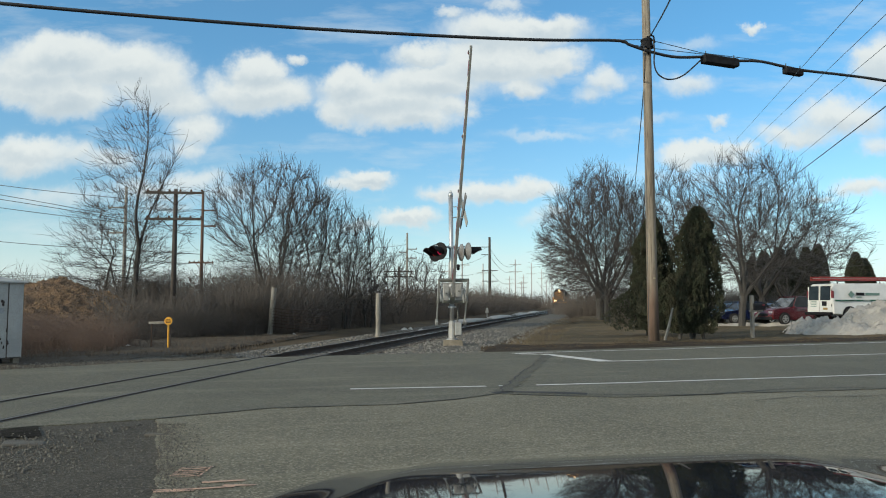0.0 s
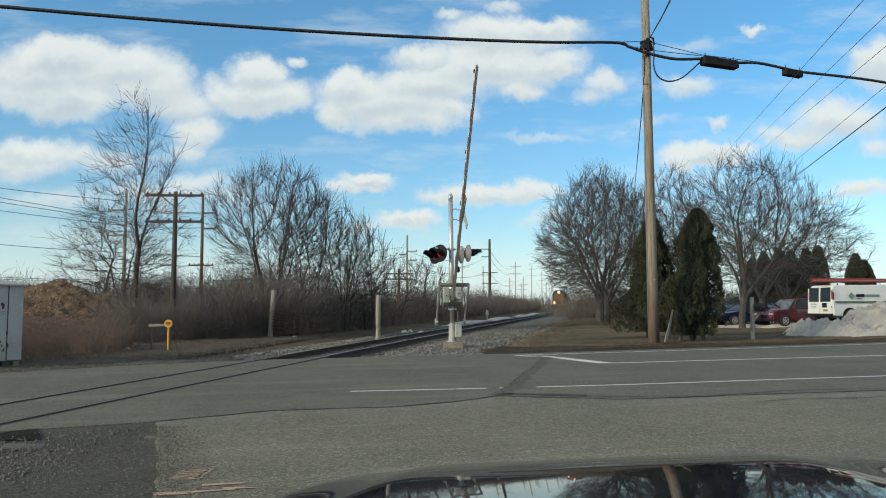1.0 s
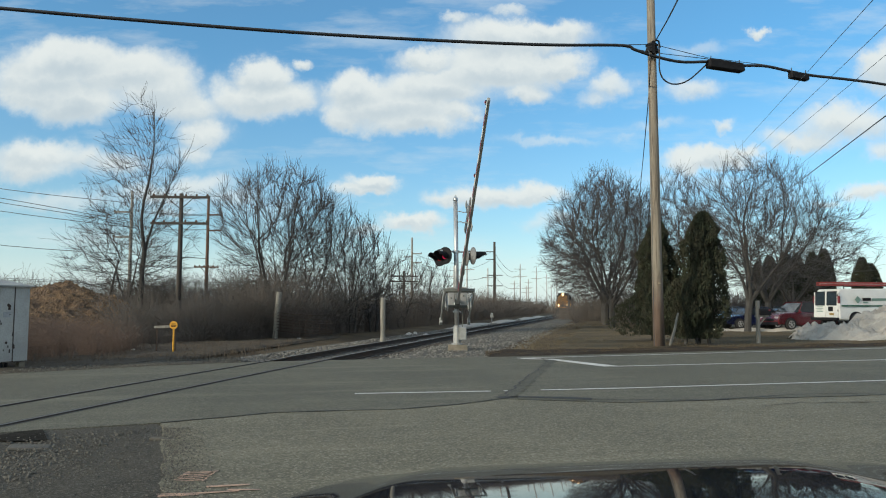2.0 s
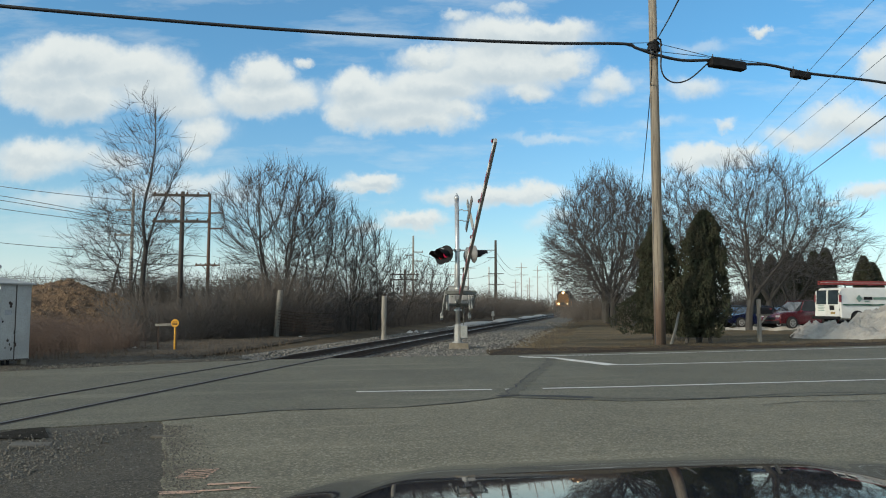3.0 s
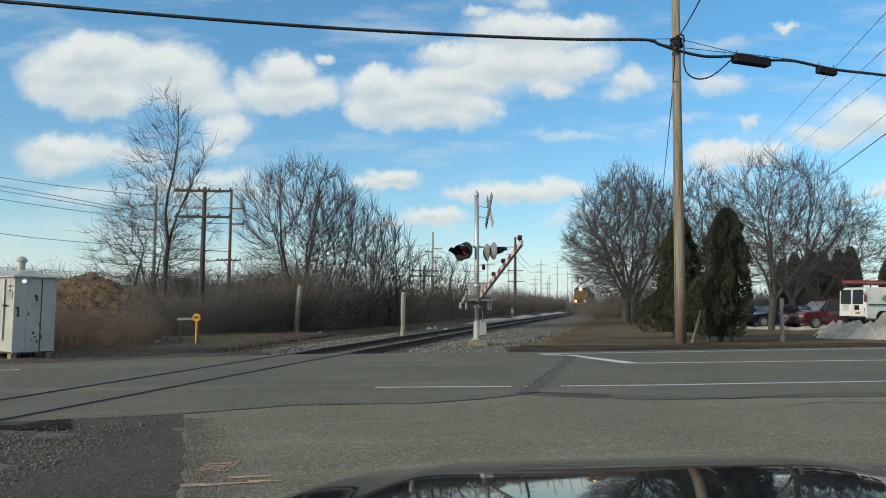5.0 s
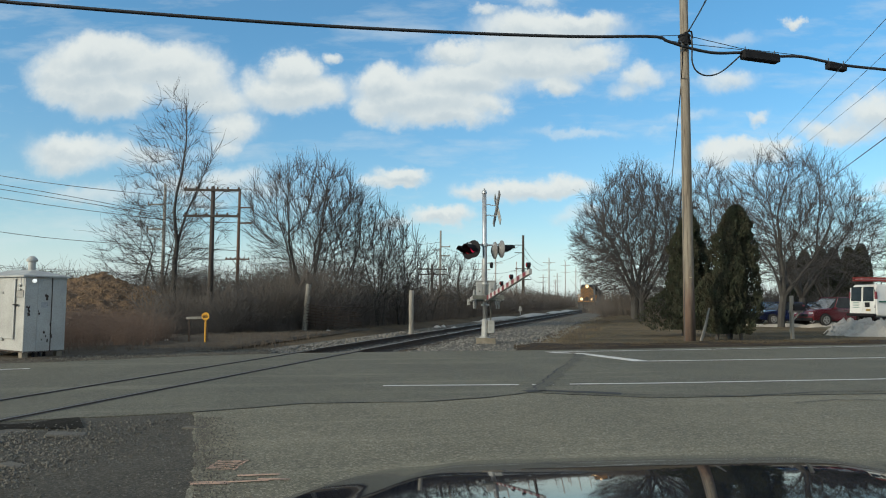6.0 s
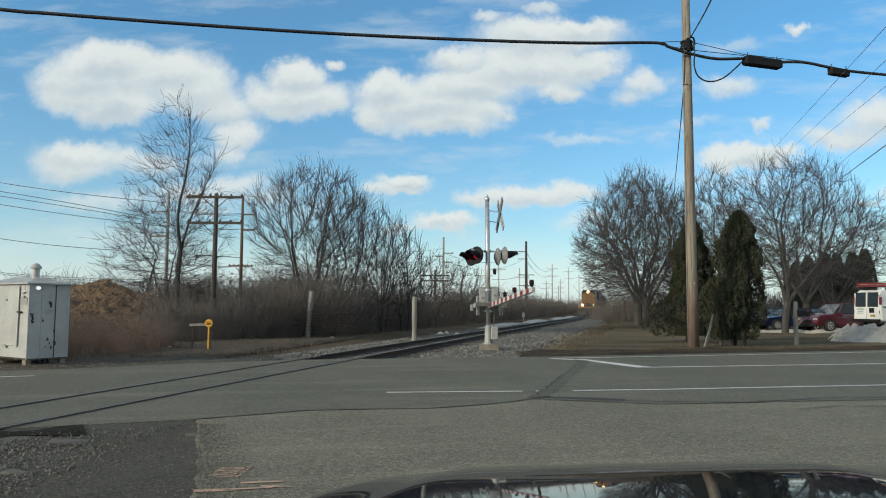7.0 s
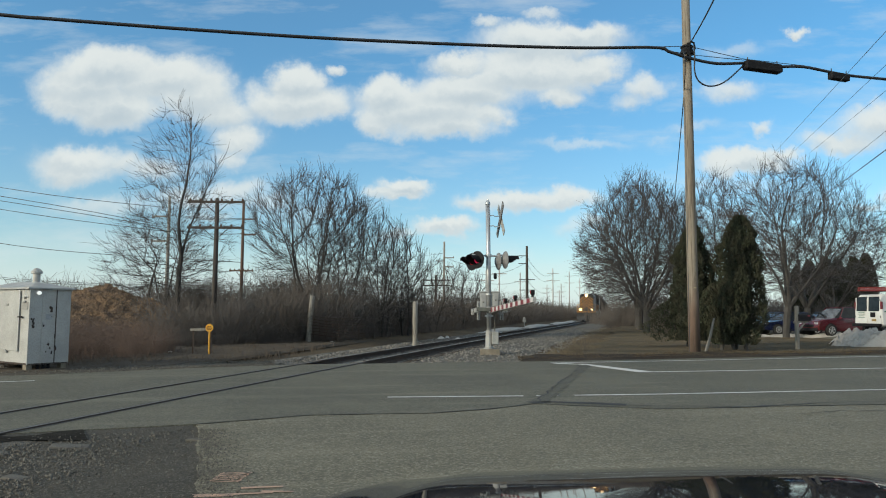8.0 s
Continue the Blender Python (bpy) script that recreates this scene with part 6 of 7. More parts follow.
def extrude_side(profile, table, inset=0.0):
    """A car-like shell: side outline (y, z), half width by height."""
    n = len(profile)
    rings = []
    for q, k in ((-1, 1.0), (-1, 0.93), (1, 0.93), (1, 1.0)):
        rings.append([(q * (widths(z, table) - inset) * (1.0 if abs(k - 1) < 0.01 else 0.93), y, z) for y, z in profile])
    cy, cz = sum(p[0] for p in profile) / n, sum(p[1] for p in profile) / n
    side = lambda q: [(q * (widths(z, table) - inset), cy + (y - cy) * 0.985, cz + (z - cz) * 0.975) for y, z in profile]
    rings[0], rings[3] = side(-1), side(1)
    rings[1] = [(x * 0.90, y, z) for (x, _, _), (y, z) in zip(side(-1), profile)]
    rings[2] = [(x * 0.90, y, z) for (x, _, _), (y, z) in zip(side(1), profile)]
    return Shape().loft(rings)


def wheel(parent, x, y, r, w=0.21):
    q = 1 if x > 0 else -1
    m = pose(x, y, r, 0, 90 * q, 0)
    ty = part("wheel", Shape().lathe([(r * 0.62, -w / 2), (r * 0.92, -w / 2), (r, -w * 0.36), (r, w * 0.36), (r * 0.92, w / 2), (r * 0.62, w / 2)], 24, m), RUBBER, parent, "black tyre", smooth=False)
    rim = Shape().lathe([(r * 0.64, w * 0.3), (r * 0.64, w * 0.55), (r * 0.55, w * 0.56), (r * 0.55, w * 0.3)], 20, m)
    for k in range(5):
        rim.add([(0.0, -0.08 * r, w * 0.57), (0.56 * r, -0.06 * r, w * 0.60), (0.56 * r, 0.06 * r, w * 0.60), (0.0, 0.08 * r, w * 0.57), (0.0, -0.08 * r, w * 0.3), (0.56 * r, -0.06 * r, w * 0.3), (0.56 * r, 0.06 * r, w * 0.3), (0.0, 0.08 * r, w * 0.3)], [(0, 1, 2, 3), (0, 4, 5, 1), (2, 6, 7, 3), (1, 5, 6, 2)], m @ pose(0, 0, 0, 0, 0, 72 * k))
    part("rim", rim, ALLOY, ty, "silver alloy rim")


SCREEN = mat("windscreen_glass", (0.05, 0.06, 0.07), (0.07, 0.08, 0.09), 0.06, 2.0, 60.0, bump=0, spec=1.0, coat=1.0)


def car(name, label, paint, m, length, body, glass, table, r, axles, group="parked cars"):
    c = thing(name, label, "car", m, group)
    shell = part("body", extrude_side(body, table), paint, c, "", 0.03)
    part("windows", extrude_side(glass, table, -0.006), GLASS, c, "dark tinted glass")
    roof_z = max(z for _, z in glass)
    (ya, za), (yb, zb) = glass[0], glass[1]
    wa, wb = widths(za, table) * 0.90, widths(zb, table) * 0.88
    screen = [(-wa, ya, za), (wa, ya, za), (wb, yb, zb), (-wb, yb, zb)]
    lift = Vector((0, zb - za, ya - yb)).normalized() * 0.012
    part("windscreen", Shape().loft([[Vector(p) + lift * k for p in screen] for k in (0.2, 1.6)]), SCREEN, c, "sky-lit windscreen")
    ys = [y for y, z in glass if z > roof_z - 0.12]
    part("roof", Shape().box((0, sum(ys) / len(ys), roof_z + 0.005), (2 * widths(roof_z, table) * 0.97, max(ys) - min(ys) + 0.12, 0.06)), paint, c, "", 0.025)
    for y, z in ((min(ys) + 0.25, 0), ((min(ys) + max(ys)) / 2, 0), (max(ys), 0)):
        for q in (-1, 1):
            zb = min(z for _, z in glass)
            part("pillar", Shape().tube([(q * (widths(zb, table) + 0.012), y + (0.45 if y == max(ys) else 0.0), zb - 0.02), (q * (widths(roof_z, table) + 0.01), y, roof_z)], 0.035, 6), paint, shell)
    for y in axles:
        for q in (-1, 1):
            part("wheel_arch", Shape().lathe([(r * 1.16, -0.03), (r * 1.16, 0.03), (r * 0.4, 0.031)], 20, pose(q * (widths(0.5, table) - 0.02), y, r, 0, 90 * q, 0)), BLACK, shell)
            wheel(c, q * (widths(0.5, table) - 0.03), y, r)
    f, b = max(y for y, _ in body), min(y for y, _ in body)
    for q in (-1, 1):
        part("headlamp", Shape().box((q * widths(0.7, table) * 0.74, f - 0.10, 0.76), (0.34, 0.16, 0.15)), mat("lamp_glass", (0.32, 0.33, 0.35), (0.22, 0.22, 0.24), 0.15, 8, 60), c, "clear headlamp", 0.03)
        part("tail_lamp", Shape().box((q * widths(0.8, table) * 0.84, b + 0.03, 0.92), (0.16, 0.08, 0.3)), REDB, c, "", 0.02)
        part("wing_mirror", Shape().box((q * (widths(1.0, table) + 0.11), f - length * 0.34, 1.08), (0.2, 0.12, 0.14)), paint, c, "", 0.03)
        part("door_handle", Shape().box((q * (widths(0.9, table) + 0.012), f - length * 0.52, 0.93), (0.03, 0.16, 0.03)), BLACK, shell)
    part("grille", Shape().box((0, f - 0.03, 0.62), (1.0, 0.08, 0.16)), BLACK, c, "", 0.02)
    part("bumper", Shape().box((0, f - 0.04, 0.40), (1.62, 0.16, 0.2)), BLACK, c, "", 0.05)
    return c


SUV_T = [(0.2, 0.84), (0.5, 0.90), (0.95, 0.89), (1.1, 0.84), (1.72, 0.66)]
SUV_B = [(2.2, 0.34), (2.25, 0.6), (2.2, 0.88), (1.95, 1.0), (0.95, 1.1), (-2.0, 1.12), (-2.22, 1.05), (-2.25, 0.6), (-2.2, 0.32), (-1.0, 0.28), (1.0, 0.28)]
SUV_G = [(1.0, 1.08), (0.25, 1.66), (0.0, 1.70), (-1.7, 1.68), (-1.85, 1.62), (-2.12, 1.1)]
SEDAN_T = [(0.2, 0.82), (0.5, 0.89), (0.85, 0.88), (1.0, 0.80), (1.46, 0.58)]
SEDAN_B = [(2.25, 0.30), (2.32, 0.52), (2.2, 0.72), (1.9, 0.82), (1.0, 0.94), (-1.5, 0.98), (-2.2, 0.94), (-2.3, 0.75), (-2.28, 0.4), (-2.1, 0.25), (-1.0, 0.22), (1.0, 0.22)]
SEDAN_G = [(1.05, 0.92), (0.25, 1.38), (0.0, 1.43), (-0.9, 1.42), (-1.1, 1.38), (-1.75, 0.97)]
RED = mat("dark_red_car_paint", (0.085, 0.010, 0.016), (0.065, 0.008, 0.012), 0.25, 1.0, 200.0, bump=0, coat=0.8, third=(0.14, 0.01, 0.015))
BLUE = mat("deep_blue_car_paint", (0.006, 0.011, 0.042), (0.005, 0.009, 0.032), 0.25, 1.0, 200.0, bump=0, coat=0.8, third=(0.01, 0.015, 0.06))
TEAL = mat("slate_blue_car_paint", (0.018, 0.028, 0.048), (0.014, 0.022, 0.038), 0.25, 1.0, 200.0, bump=0, coat=0.8)
DARK = mat("charcoal_car_paint", (0.025, 0.026, 0.03), None, 0.25, 1.0, 200.0, bump=0, coat=0.8)
car("suv", "dark red parked sport utility car", RED, pose(21.75, 46.0, 0.10, 0, 0, 108), 4.5, SUV_B, SUV_G, SUV_T, 0.36, (1.38, -1.32))
car("sedan", "deep blue parked saloon car", BLUE, pose(20.55, 50.2, 0.06, 0, 0, 102), 4.6, SEDAN_B, SEDAN_G, SEDAN_T, 0.33, (1.4, -1.35))
car("sedan", "slate blue parked saloon car", TEAL, pose(20.9, 53.2, 0.06, 0, 0, 100), 4.6, SEDAN_B, SEDAN_G, SEDAN_T, 0.33, (1.4, -1.35))
car("sedan", "charcoal parked saloon car", DARK, pose(25.6, 56.5, 0.06, 0, 0, 100), 4.6, SEDAN_B, SEDAN_G, SEDAN_T, 0.33, (1.4, -1.35))
car("suv", "charcoal parked sport utility car", DARK, pose(29.5, 57.5, 0.06, 0, 0, 96), 4.5, SUV_B, SUV_G, SUV_T, 0.36, (1.38, -1.32))

VANWHITE = mat("white_van_paint", (0.62, 0.62, 0.60), (0.55, 0.55, 0.53), 0.3, 1.2, 60.0, bump=0.01, coat=0.4, third=(0.55, 0.54, 0.52))
GREEN = mat("green_vinyl", (0.02, 0.11, 0.07), None, 0.4, 4, 60, bump=0)
GREYG = mat("grey_green_vinyl", (0.16, 0.26, 0.22), None, 0.4, 4, 60, bump=0)
REDLADDER = mat("red_fibreglass", (0.30, 0.045, 0.04), (0.20, 0.035, 0.03), 0.5, 4, 50)


def make_van():
    van = thing("cargo_van", "white cargo van with a red ladder on its roof rack", "van", pose(21.0, 39.6, 0.40, 0, 0, -76), "parked cars")
    # rear right-hand corner near the origin; forward is +y, the lettered side is +x
    W, L = 1.98, 5.6
    t = [(0.3, 0.95), (0.6, 0.99), (1.1, 0.99), (1.9, 0.88), (2.1, 0.80)]
    prof = [(0, 0.42), (0.0, 1.2), (0.10, 1.98), (0.22, 2.09), (3.6, 2.12), (4.0, 2.02), (4.75, 1.28), (5.5, 1.12), (5.6, 0.8), (5.6, 0.42), (4.0, 0.36), (1.0, 0.36)]
    body = part("body", extrude_side(prof, t), VANWHITE, van, "", 0.05)
    body.matrix_basis = pose(-0.99, 0, 0)
    for q in (-1, 1):
        door = part("rear_door", Shape().box((-0.99 + q * 0.46, -0.005, 1.22), (0.88, 0.04, 1.4), pose(0, 0, 0, -3, 0, 0)), VANWHITE, van, "white rear door", 0.02)
        part("window", Shape().box((-0.99 + q * 0.43, 0.0, 1.57), (0.74, 0.05, 0.78), pose(0, 0, 0, -4, 0, 0)), GLASS, door, "dark rear window", 0.04)
        part("tail_lamp", Shape().box((-0.99 + q * 0.90, 0.03, 1.50), (0.10, 0.12, 0.40)), REDB, van, "red tail lamp", 0.02)
        for z in (0.9, 1.75):
            part("hinge", Shape().tube([(-0.99 + q * 0.88, -0.03, z - 0.06), (-0.99 + q * 0.88, -0.03, z + 0.06)], 0.02, 8), BLACK, door)
    part("badge", Shape().box((-0.62, -0.05, 1.0), (0.34, 0.02, 0.26)), BLACK, van, "dark square plate holder", 0.02)
    part("number_plate", Shape().box((-0.55, -0.05, 0.72), (0.32, 0.02, 0.12)), mat("ochre_plate", (0.30, 0.20, 0.06), None, 0.5, 5, 50), van, "ochre number plate")
    for i, (w, z) in enumerate(((0.44, 1.12), (0.50, 1.03), (0.40, 0.94), (0.46, 0.85))):
        part("text_bar", Shape().box((-1.42, -0.045, z), (w, 0.01, 0.035)), GREYG, van)
    part("bumper", Shape().box((-0.99, -0.12, 0.46), (1.9, 0.22, 0.16)), BLACK, van, "", 0.04)
    # side: stripe, emblem and bars in place of lettering
    side = lambda y0, y1, z0, z1, mt, nm: part(nm, Shape().slab([(y0, z0), (y1, z0), (y1, z1), (y0, z1)], 0, 0.012, pose(-0.012, 0, 0, 0, 0, 0) @ Matrix(((0, 0, 1, -0.0), (1, 0, 0, 0), (0, 1, 0, 0), (0, 0, 0, 1)))), mt, body)
    for y0, y1, z0, z1, mt, nm in ((0.12, 5.2, 1.13, 1.21, GREEN, "stripe"), (1.52, 2.06, 1.44, 1.60, BLACK, "text_bar"), (2.14, 3.06, 1.45, 1.58, GREYG, "text_bar"), (1.52, 1.85, 1.32, 1.38, GREYG, "text_bar"), (0.5, 0.8, 1.155, 1.185, WHITEB, "text_bar"), (0.9, 1.5, 1.155, 1.185, WHITEB, "text_bar"), (1.9, 2.4, 1.155, 1.185, WHITEB, "text_bar")):
        o = side(y0, y1, z0, z1, mt, nm)
        o.matrix_basis = pose(widths((z0 + z1) / 2, t) + 0.012, 0, 0)
    dm = part("emblem", Shape().slab([(1.20, 1.30), (1.40, 1.50), (1.20, 1.70), (1.00, 1.50)], 0, 0.012, Matrix(((0, 0, 1, 0), (1, 0, 0, 0), (0, 1, 0, 0), (0, 0, 0, 1)))), GREYG, body, "grey-green diamond emblem")
    dm.matrix_basis = pose(widths(1.5, t) + 0.012, 0, 0)
    for y in (1.05, 4.35):
        for q in (-1, 1):
            o = part("wheel_arch", Shape().lathe([(0.46, -0.03), (0.46, 0.03), (0.2, 0.031)], 20, pose(q * 0.965, y, 0.40, 0, 90 * q, 0)), BLACK, body)
            wheel(van, -0.99 + q * 0.95, y, 0.37)
    part("side_window", Shape().slab([(3.75, 1.28), (4.5, 1.28), (4.05, 1.86), (3.75, 1.86)], 0, 0.012, Matrix(((0, 0, 1, 0), (1, 0, 0, 0), (0, 1, 0, 0), (0, 0, 0, 1)))), GLASS, body).matrix_basis = pose(0.955, 0, 0)
    rack = part("roof_rack", Shape().tube([(-0.99 - 0.75, 0.5, 2.25), (-0.99 + 0.75, 0.5, 2.25)], 0.025, 8), BLACK, van, "black roof rack")
    for y in (0.5, 1.9, 3.3):
        part("rack_bar", Shape().tube([(-1.74, y, 2.08), (-1.74, y, 2.25), (-0.24, y, 2.25), (-0.24, y, 2.08)], 0.022, 8), BLACK, rack)
    lad = thing("ladder", "red fibreglass extension ladder on the van's roof", "ladder", pose(21.0, 39.6, 0.40, 0, 0, -76))
    for x in (-0.38, -0.72, -1.0):
        for z in (2.30, 2.42):
            part("stile", Shape().box((x, 1.95, z), (0.05, 5.0, 0.09)), REDLADDER, lad)
    for i in range(15):
        part("rung", Shape().tube([(-1.0, -0.4 + i * 0.33, 2.36), (-0.38, -0.4 + i * 0.33, 2.36)], 0.018, 6), STEEL, lad)


make_van()
for i, (cx, cy, rx, ry, h, turn) in enumerate([(21.2, 35.2, 5.4, 1.9, 1.25, 0.28), (24.6, 35.8, 4.5, 2.2, 1.5, 0.3), (18.0, 34.3, 2.6, 1.2, 0.55, 0.2), (18.7, 45.6, 2.2, 0.7, 0.22, 0.05), (20.9, 45.0, 2.0, 0.6, 0.34, 0.0), (17.0, 47.5, 1.6, 0.7, 0.15, 0.0), (15.9, 50.0, 1.0, 0.6, 0.14, 0.0)]):
    solid("snow_bank", heap(cx, cy, rx, ry, h, 0.34 if h > 0.5 else 0.07, 3.0 + i * 2.3, 100, 0.85, turn), SNOW, "grey-white bank of old dirty snow", "snow bank", "snow banks", smooth=True)
for y, q in ((62, -2.7), (80, -2.6), (100, -2.5), (118, -2.5)):
    p = track_at(y, q)
    solid("snow_bank", heap(p.x, p.y, 0.7, 8.0, 0.13, 0.02, y, 24, 0.8, -0.21), SNOW, "thin strip of snow beside the rails", "snow bank", "snow strips", smooth=True)


def make_mailbox():
    mb = thing("mailbox", "black roadside mailbox on a wooden post", "mailbox", pose(12.45, 29.7, 0, 0, 0, 20))
    part("post", Shape().box((0, 0, 0.85), (0.13, 0.12, 1.78)), POSTWOOD, mb, "grey wooden post", 0.012, )
    part("bracket", Shape().box((0.2, 0, 1.12), (0.62, 0.12, 0.07)).tube([(0.03, 0, 0.75), (0.4, 0, 1.1)], 0.04, 6), POSTWOOD, mb)
    ring = [(-0.11, 0), (0.11, 0), (0.11, 0.13)] + [(0.11 * math.cos(a), 0.13 + 0.11 * math.sin(a)) for a in np.linspace(0.3, math.pi - 0.3, 7)] + [(-0.11, 0.13)]
    box = part("box", Shape().loft([[(x, u * 1.25, 1.16 + w * 1.15) for u, w in ring] for x in (0.02, 0.10, 0.50, 0.56)]), BLACK, mb, "black metal mailbox")
    part("flag", Shape().box((0.45, -0.16, 1.36), (0.10, 0.01, 0.06)), REDB, box)
    solid("leaning_stake", Shape().tube([(0, 0, -0.05), (0.2, 0.02, 0.6), (0.36, 0.05, 1.25)], [0.055, 0.05, 0.035], 8), POSTWOOD, "pale leaning dead stem at the foot of the evergreen", "dead stem", m=pose(8.35, 27.9, 0))


make_mailbox()


# ---------------------------------------------------------------- train
ORANGEP = mat("orange_locomotive_paint", (0.48, 0.22, 0.035), (0.38, 0.17, 0.03), 0.45, 1.5, 40.0, bump=0.02, third=(0.30, 0.11, 0.03))
LOCOBLACK = mat("black_locomotive_paint", (0.020, 0.020, 0.020), (0.035, 0.033, 0.031), 0.5, 1.5, 40.0, bump=0.02)
HEADLIGHT = mat("lit_headlight", (1.0, 0.66, 0.32), (1.0, 0.66, 0.32), 0.3, 5, 50, glow=2.3, bump=0)
HOPPER = mat("dark_hopper_paint", (0.050, 0.046, 0.044), (0.075, 0.066, 0.060), 0.7, 0.8, 20.0, bump=0.05, third=(0.09, 0.06, 0.045))
TRAIN = []


def bogie(parent, y):
    b = part("bogie", Shape().box((0.98, y, 0.72), (0.16, 3.2, 0.34)).box((-0.98, y, 0.72), (0.16, 3.2, 0.34)).box((0, y, 0.75), (2.0, 0.6, 0.3)), LOCOBLACK, parent, "black bogie frame", 0.03)
    for d in (-1.15, 1.15):
        part("wheelset", Shape().lathe([(0.1, -0.80), (0.50, -0.78), (0.53, -0.74), (0.50, -0.66), (0.46, -0.64), (0.08, -0.62), (0.08, 0.62), (0.46, 0.64), (0.50, 0.66), (0.53, 0.74), (0.50, 0.78), (0.1, 0.80)], 24, pose(0, y + d, 0.51, 0, 90, 0)), RUST, b)


def make_locomotive():
    # origin at rail level in the middle; the leading end is -y
    lo = thing("locomotive", "orange and black diesel locomotive with lit headlights", "locomotive")
    F = -9.0
    part("frame", Shape().box((0, 0, 1.42), (3.0, 17.4, 0.32)), LOCOBLACK, lo, "black underframe", 0.03)
    part("pilot", Shape().box((0, F + 0.12, 0.92), (2.9, 0.14, 1.0)), LOCOBLACK, lo, "black pilot plate", 0.02)
    part("plough", Shape().loft([[(-1.35, F - 0.1, 0.2), (0, F - 0.5, 0.2), (1.35, F - 0.1, 0.2), (1.35, F + 0.1, 0.2), (-1.35, F + 0.1, 0.2)], [(-1.4, F + 0.0, 0.75), (0, F - 0.12, 0.75), (1.4, F + 0.0, 0.75), (1.4, F + 0.1, 0.75), (-1.4, F + 0.1, 0.75)]]), LOCOBLACK, lo)
    part("sill_stripe", Shape().box((0, F + 0.03, 1.45), (2.9, 0.04, 0.14)), ORANGEP, lo, "orange sill stripe")
    part("coupler", Shape().box((0, F - 0.35, 0.92), (0.32, 0.7, 0.3)), RUST, lo, "", 0.06)
    hood = Shape().loft([[(-1.08, y, 1.58), (1.08, y, 1.58), (1.08, y, 4.0 * k + 0.0), (0.80, y, 4.32 * k), (-0.80, y, 4.32 * k), (-1.08, y, 4.0 * k)] for y, k in ((F + 1.0, 0.985), (F + 1.12, 1.0), (-0.2, 1.0))])
    nose = part("long_hood", hood, LOCOBLACK, lo, "black engine hood with orange chevrons", 0.03)
    # chevrons on the front of the hood, points upwards
    for i in range(5):
        z = 2.0 + i * 0.42
        for q in (-1, 1):
            pts = [(0.0, z + 0.40), (0.0, z + 0.56), (q * 1.04, z - 0.26), (q * 1.04, z - 0.42)]
            pts = [(x, max(1.62, w)) for x, w in pts]
            part("chevron", Shape().slab(pts if q > 0 else pts[::-1], 0, 0.02, Matrix(((1, 0, 0, 0), (0, 0, 1, F + 0.965), (0, 1, 0, 0), (0, 0, 0, 1)))), ORANGEP, nose)
    cab = part("cab", Shape().loft([[(-1.52, y, 1.58), (1.52, y, 1.58), (1.52, y, 3.9), (1.0, y, 4.5), (-1.0, y, 4.5), (-1.52, y, 3.9)] for y in (-0.2, 2.4)]), LOCOBLACK, lo, "black driver's cab", 0.03)
    for q in (-1, 1):
        part("cab_window", Shape().box((q * 1.3, -0.21, 3.45), (0.34, 0.04, 0.6)), GLASS, cab)
        part("side_window", Shape().box((q * 1.525, 1.1, 3.45), (0.03, 1.4, 0.6)), GLASS, cab)
    part("rear_hood", Shape().box((0, 5.6, 2.9), (2.2, 6.2, 2.6)), LOCOBLACK, lo, "", 0.06)
    hl = part("headlight_housing", Shape().box((0, F + 0.95, 4.02), (0.76, 0.22, 0.42)), LOCOBLACK, lo, "", 0.05)
    part("lens", Shape().lathe([(0.02, 0.0), (0.25, 0.0), (0.25, 0.03), (0.15, 0.07), (0.01, 0.09)], 20, pose(0, F + 0.84, 4.02, 90, 0, 0)), HEADLIGHT, hl, "bright headlight")
    for q in (-1, 1):
        d = part("ditch_light", Shape().box((q * 0.86, F + 0.10, 1.82), (0.44, 0.22, 0.44)), LOCOBLACK, lo, "", 0.05)
        k = 0.22 if q < 0 else 0.13
        part("lens", Shape().lathe([(0.02, 0.0), (k, 0.0), (k * 0.9, 0.04), (0.01, 0.06)], 18, pose(q * 0.86, F - 0.012, 1.82, 90, 0, 0)), HEADLIGHT, d, "bright ditch light")
        part("number_board", Shape().box((q * 0.62, F + 0.97, 4.12), (0.36, 0.08, 0.2)), BLACK, hl)
        part("handrail", Shape().tube([(q * 1.45, F + 0.15, 1.58), (q * 1.45, F + 0.15, 2.6), (q * 1.45, -0.3, 2.6), (q * 1.45, -0.3, 1.58)], 0.02, 6), ORANGEP, lo, "orange handrail")
        part("handrail", Shape().tube([(q * 0.35, F + 0.15, 1.58), (q * 0.35, F + 0.15, 2.6), (q * 1.45, F + 0.15, 2.6)], 0.02, 6), ORANGEP, lo)
        for y in np.arange(F + 1.6, -0.6, 1.5):
            part("stanchion", Shape().tube([(q * 1.45, y, 1.58), (q * 1.45, y, 2.6)], 0.02, 6), ORANGEP, lo)
        part("step", Shape().box((q * 1.35, F + 0.5, 0.75), (0.3, 0.6, 0.9)), LOCOBLACK, lo)
    part("fuel_tank", Shape().box((0, 0.3, 0.85), (2.6, 4.4, 0.8)), LOCOBLACK, lo, "", 0.15)
    for y in (-5.6, 5.6):
        bogie(lo, y)
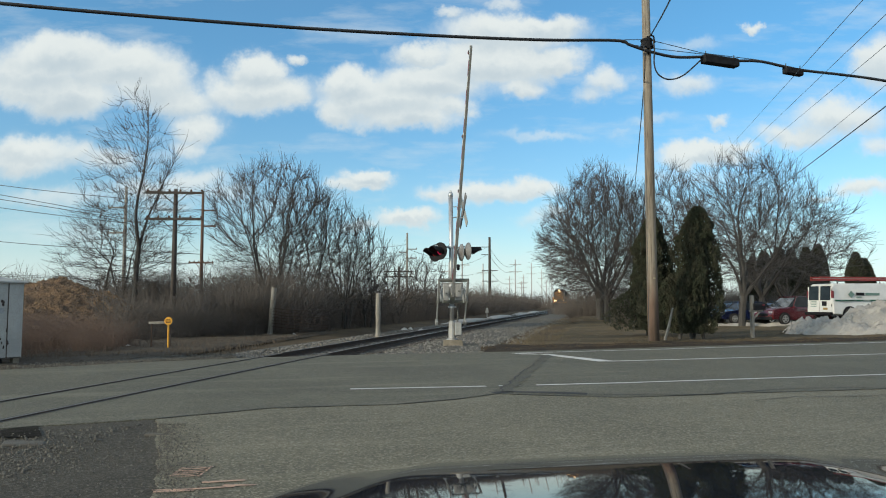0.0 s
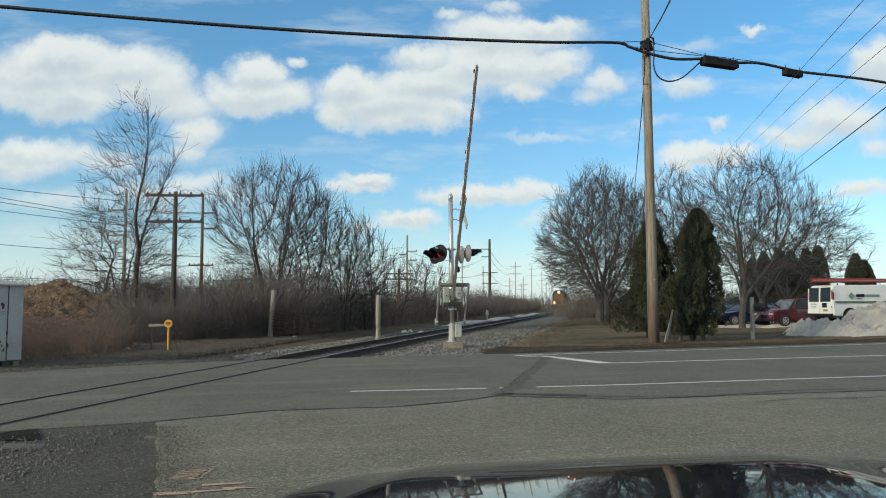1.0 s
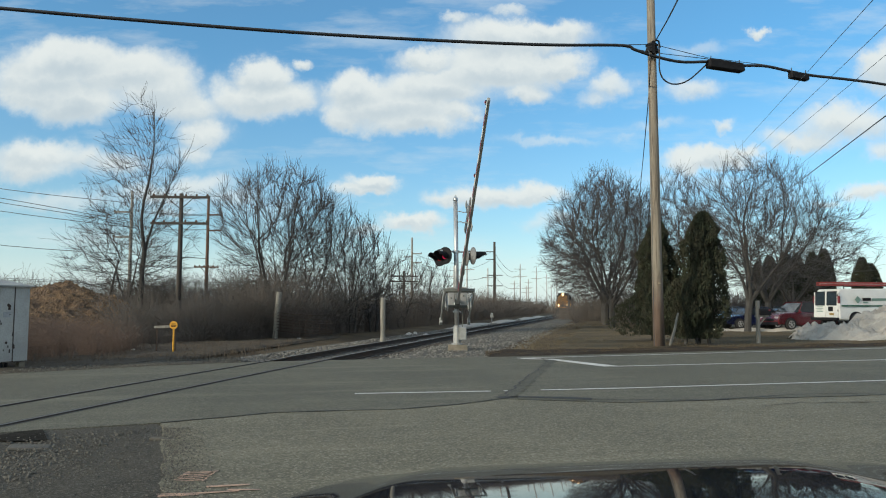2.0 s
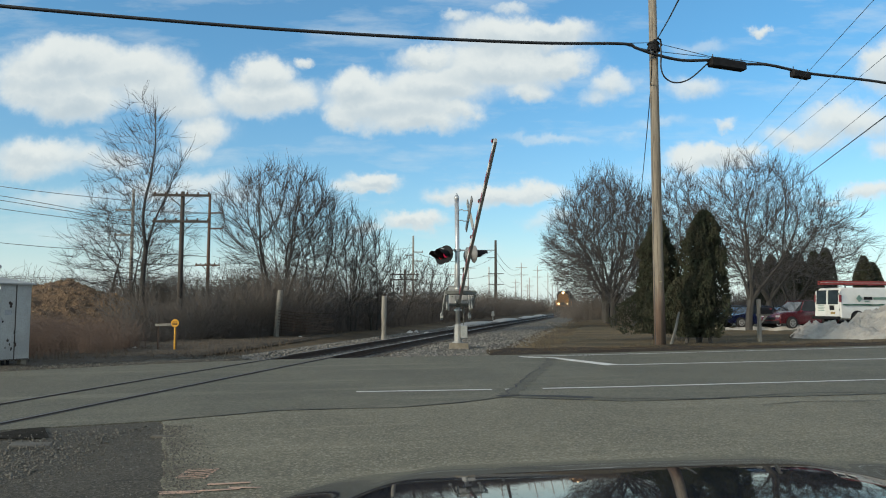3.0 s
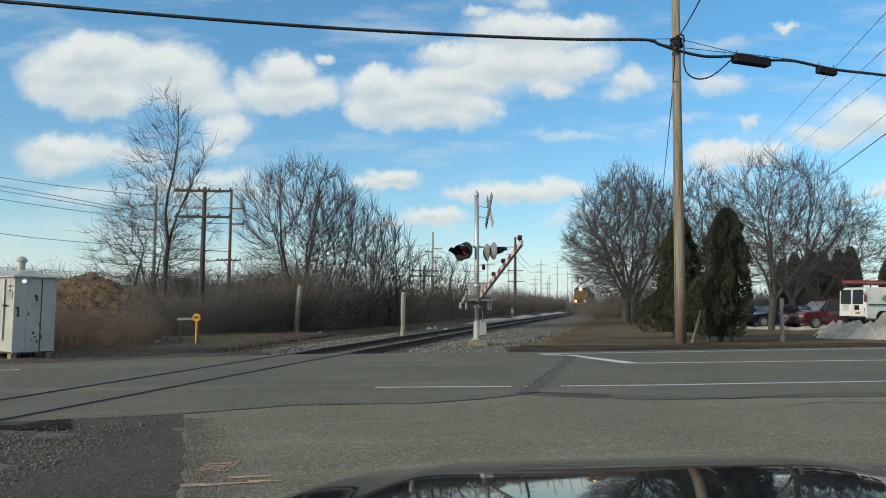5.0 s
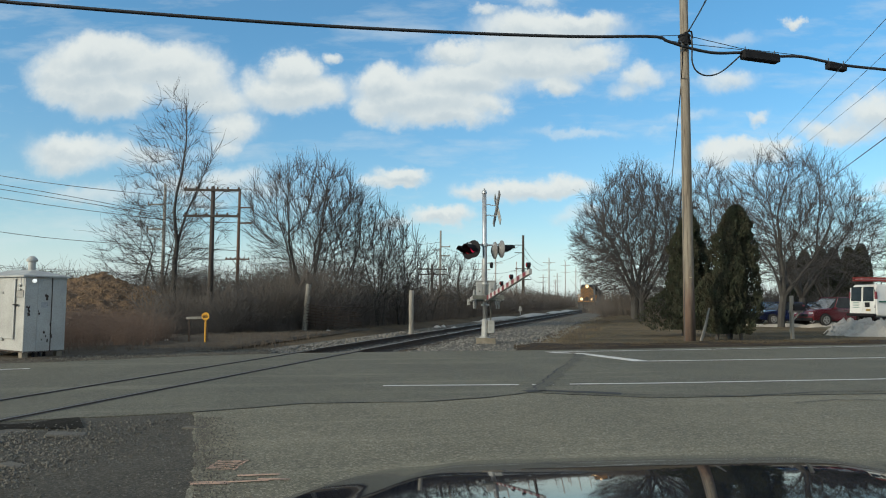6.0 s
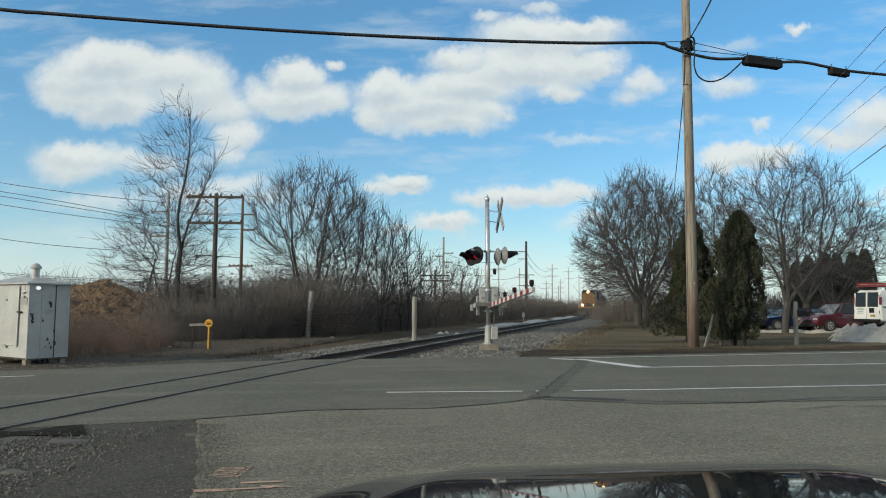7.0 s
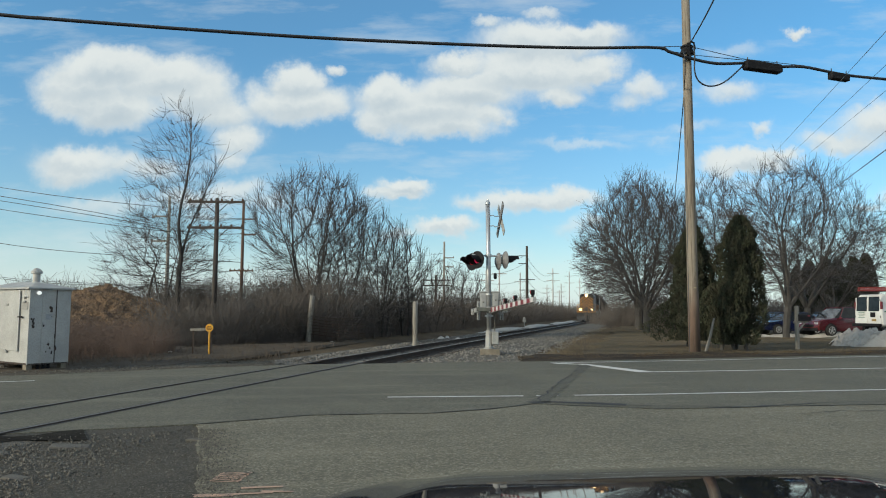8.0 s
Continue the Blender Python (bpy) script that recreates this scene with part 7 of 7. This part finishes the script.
    TRAIN.append((lo, 9.0))


def make_hoppers():
    hp = thing("hopper_wagon", "dark grey covered hopper wagon behind the locomotive", "railway wagon", group="train wagons")
    rings = []
    for y, zb in ((-7.2, 2.4), (-5.6, 1.0), (5.6, 1.0), (7.2, 2.4)):
        rings.append([(-1.5, y, zb), (1.5, y, zb), (1.55, y, 3.9), (1.0, y, 4.55), (-1.0, y, 4.55), (-1.55, y, 3.9)])
    body = part("body", Shape().loft(rings), HOPPER, hp, "", 0.04)
    for q in (-1, 1):
        for y in np.linspace(-6.2, 6.2, 10):
            part("rib", Shape().box((q * 1.57, y, 2.6), (0.08, 0.1, 2.4)), HOPPER, body)
    part("frame", Shape().box((0, 0, 1.05), (2.6, 15.4, 0.3)), LOCOBLACK, hp)
    part("walkway", Shape().box((0, 0, 4.62), (1.0, 14.4, 0.06)), STEEL, hp)
    for y in (-5.9, 5.9):
        bogie(hp, y)
    TRAIN.append((hp, 9.0 + 9.4 + 8.0))
    for i in range(6):
        TRAIN.append((copy_thing(hp, Matrix()), 9.0 + 9.4 + 8.0 + 16.2 * (i + 1)))


make_locomotive()
make_hoppers()


def motions():
    """The train rolls towards the crossing at 5.5 m/s; the gate arm comes down."""
    for ob, behind in TRAIN:
        rows = []
        for i in range(9):
            y = 160.0 - 5.5 * i + behind * 0.983
            turn = -math.degrees(math.atan(float(track_slope(y))))
            rows.append((float(i), Matrix.Translation(track_at(y, 0, 0.035)) @ pose(0, 0, 0, 0, 0, turn)))
        walk(ob, rows)
    falls = [(0.0, 55.5), (0.5, 51.0), (1.0, 46.0), (1.5, 41.0), (2.0, 36.0), (2.5, 31.0), (3.0, 26.2), (3.5, 21.5), (4.0, 16.9), (4.5, 12.5), (5.0, 8.4), (5.5, 5.2), (6.0, 3.9), (6.5, 3.3), (7.0, 2.2), (7.5, 1.6), (8.0, 1.4)]
    walk(GATE["arm"], [(t, pose(0.0, -0.30, 1.48, -(a * 1.03 + 0.2), 0, 6.0)) for t, a in falls])


motions()
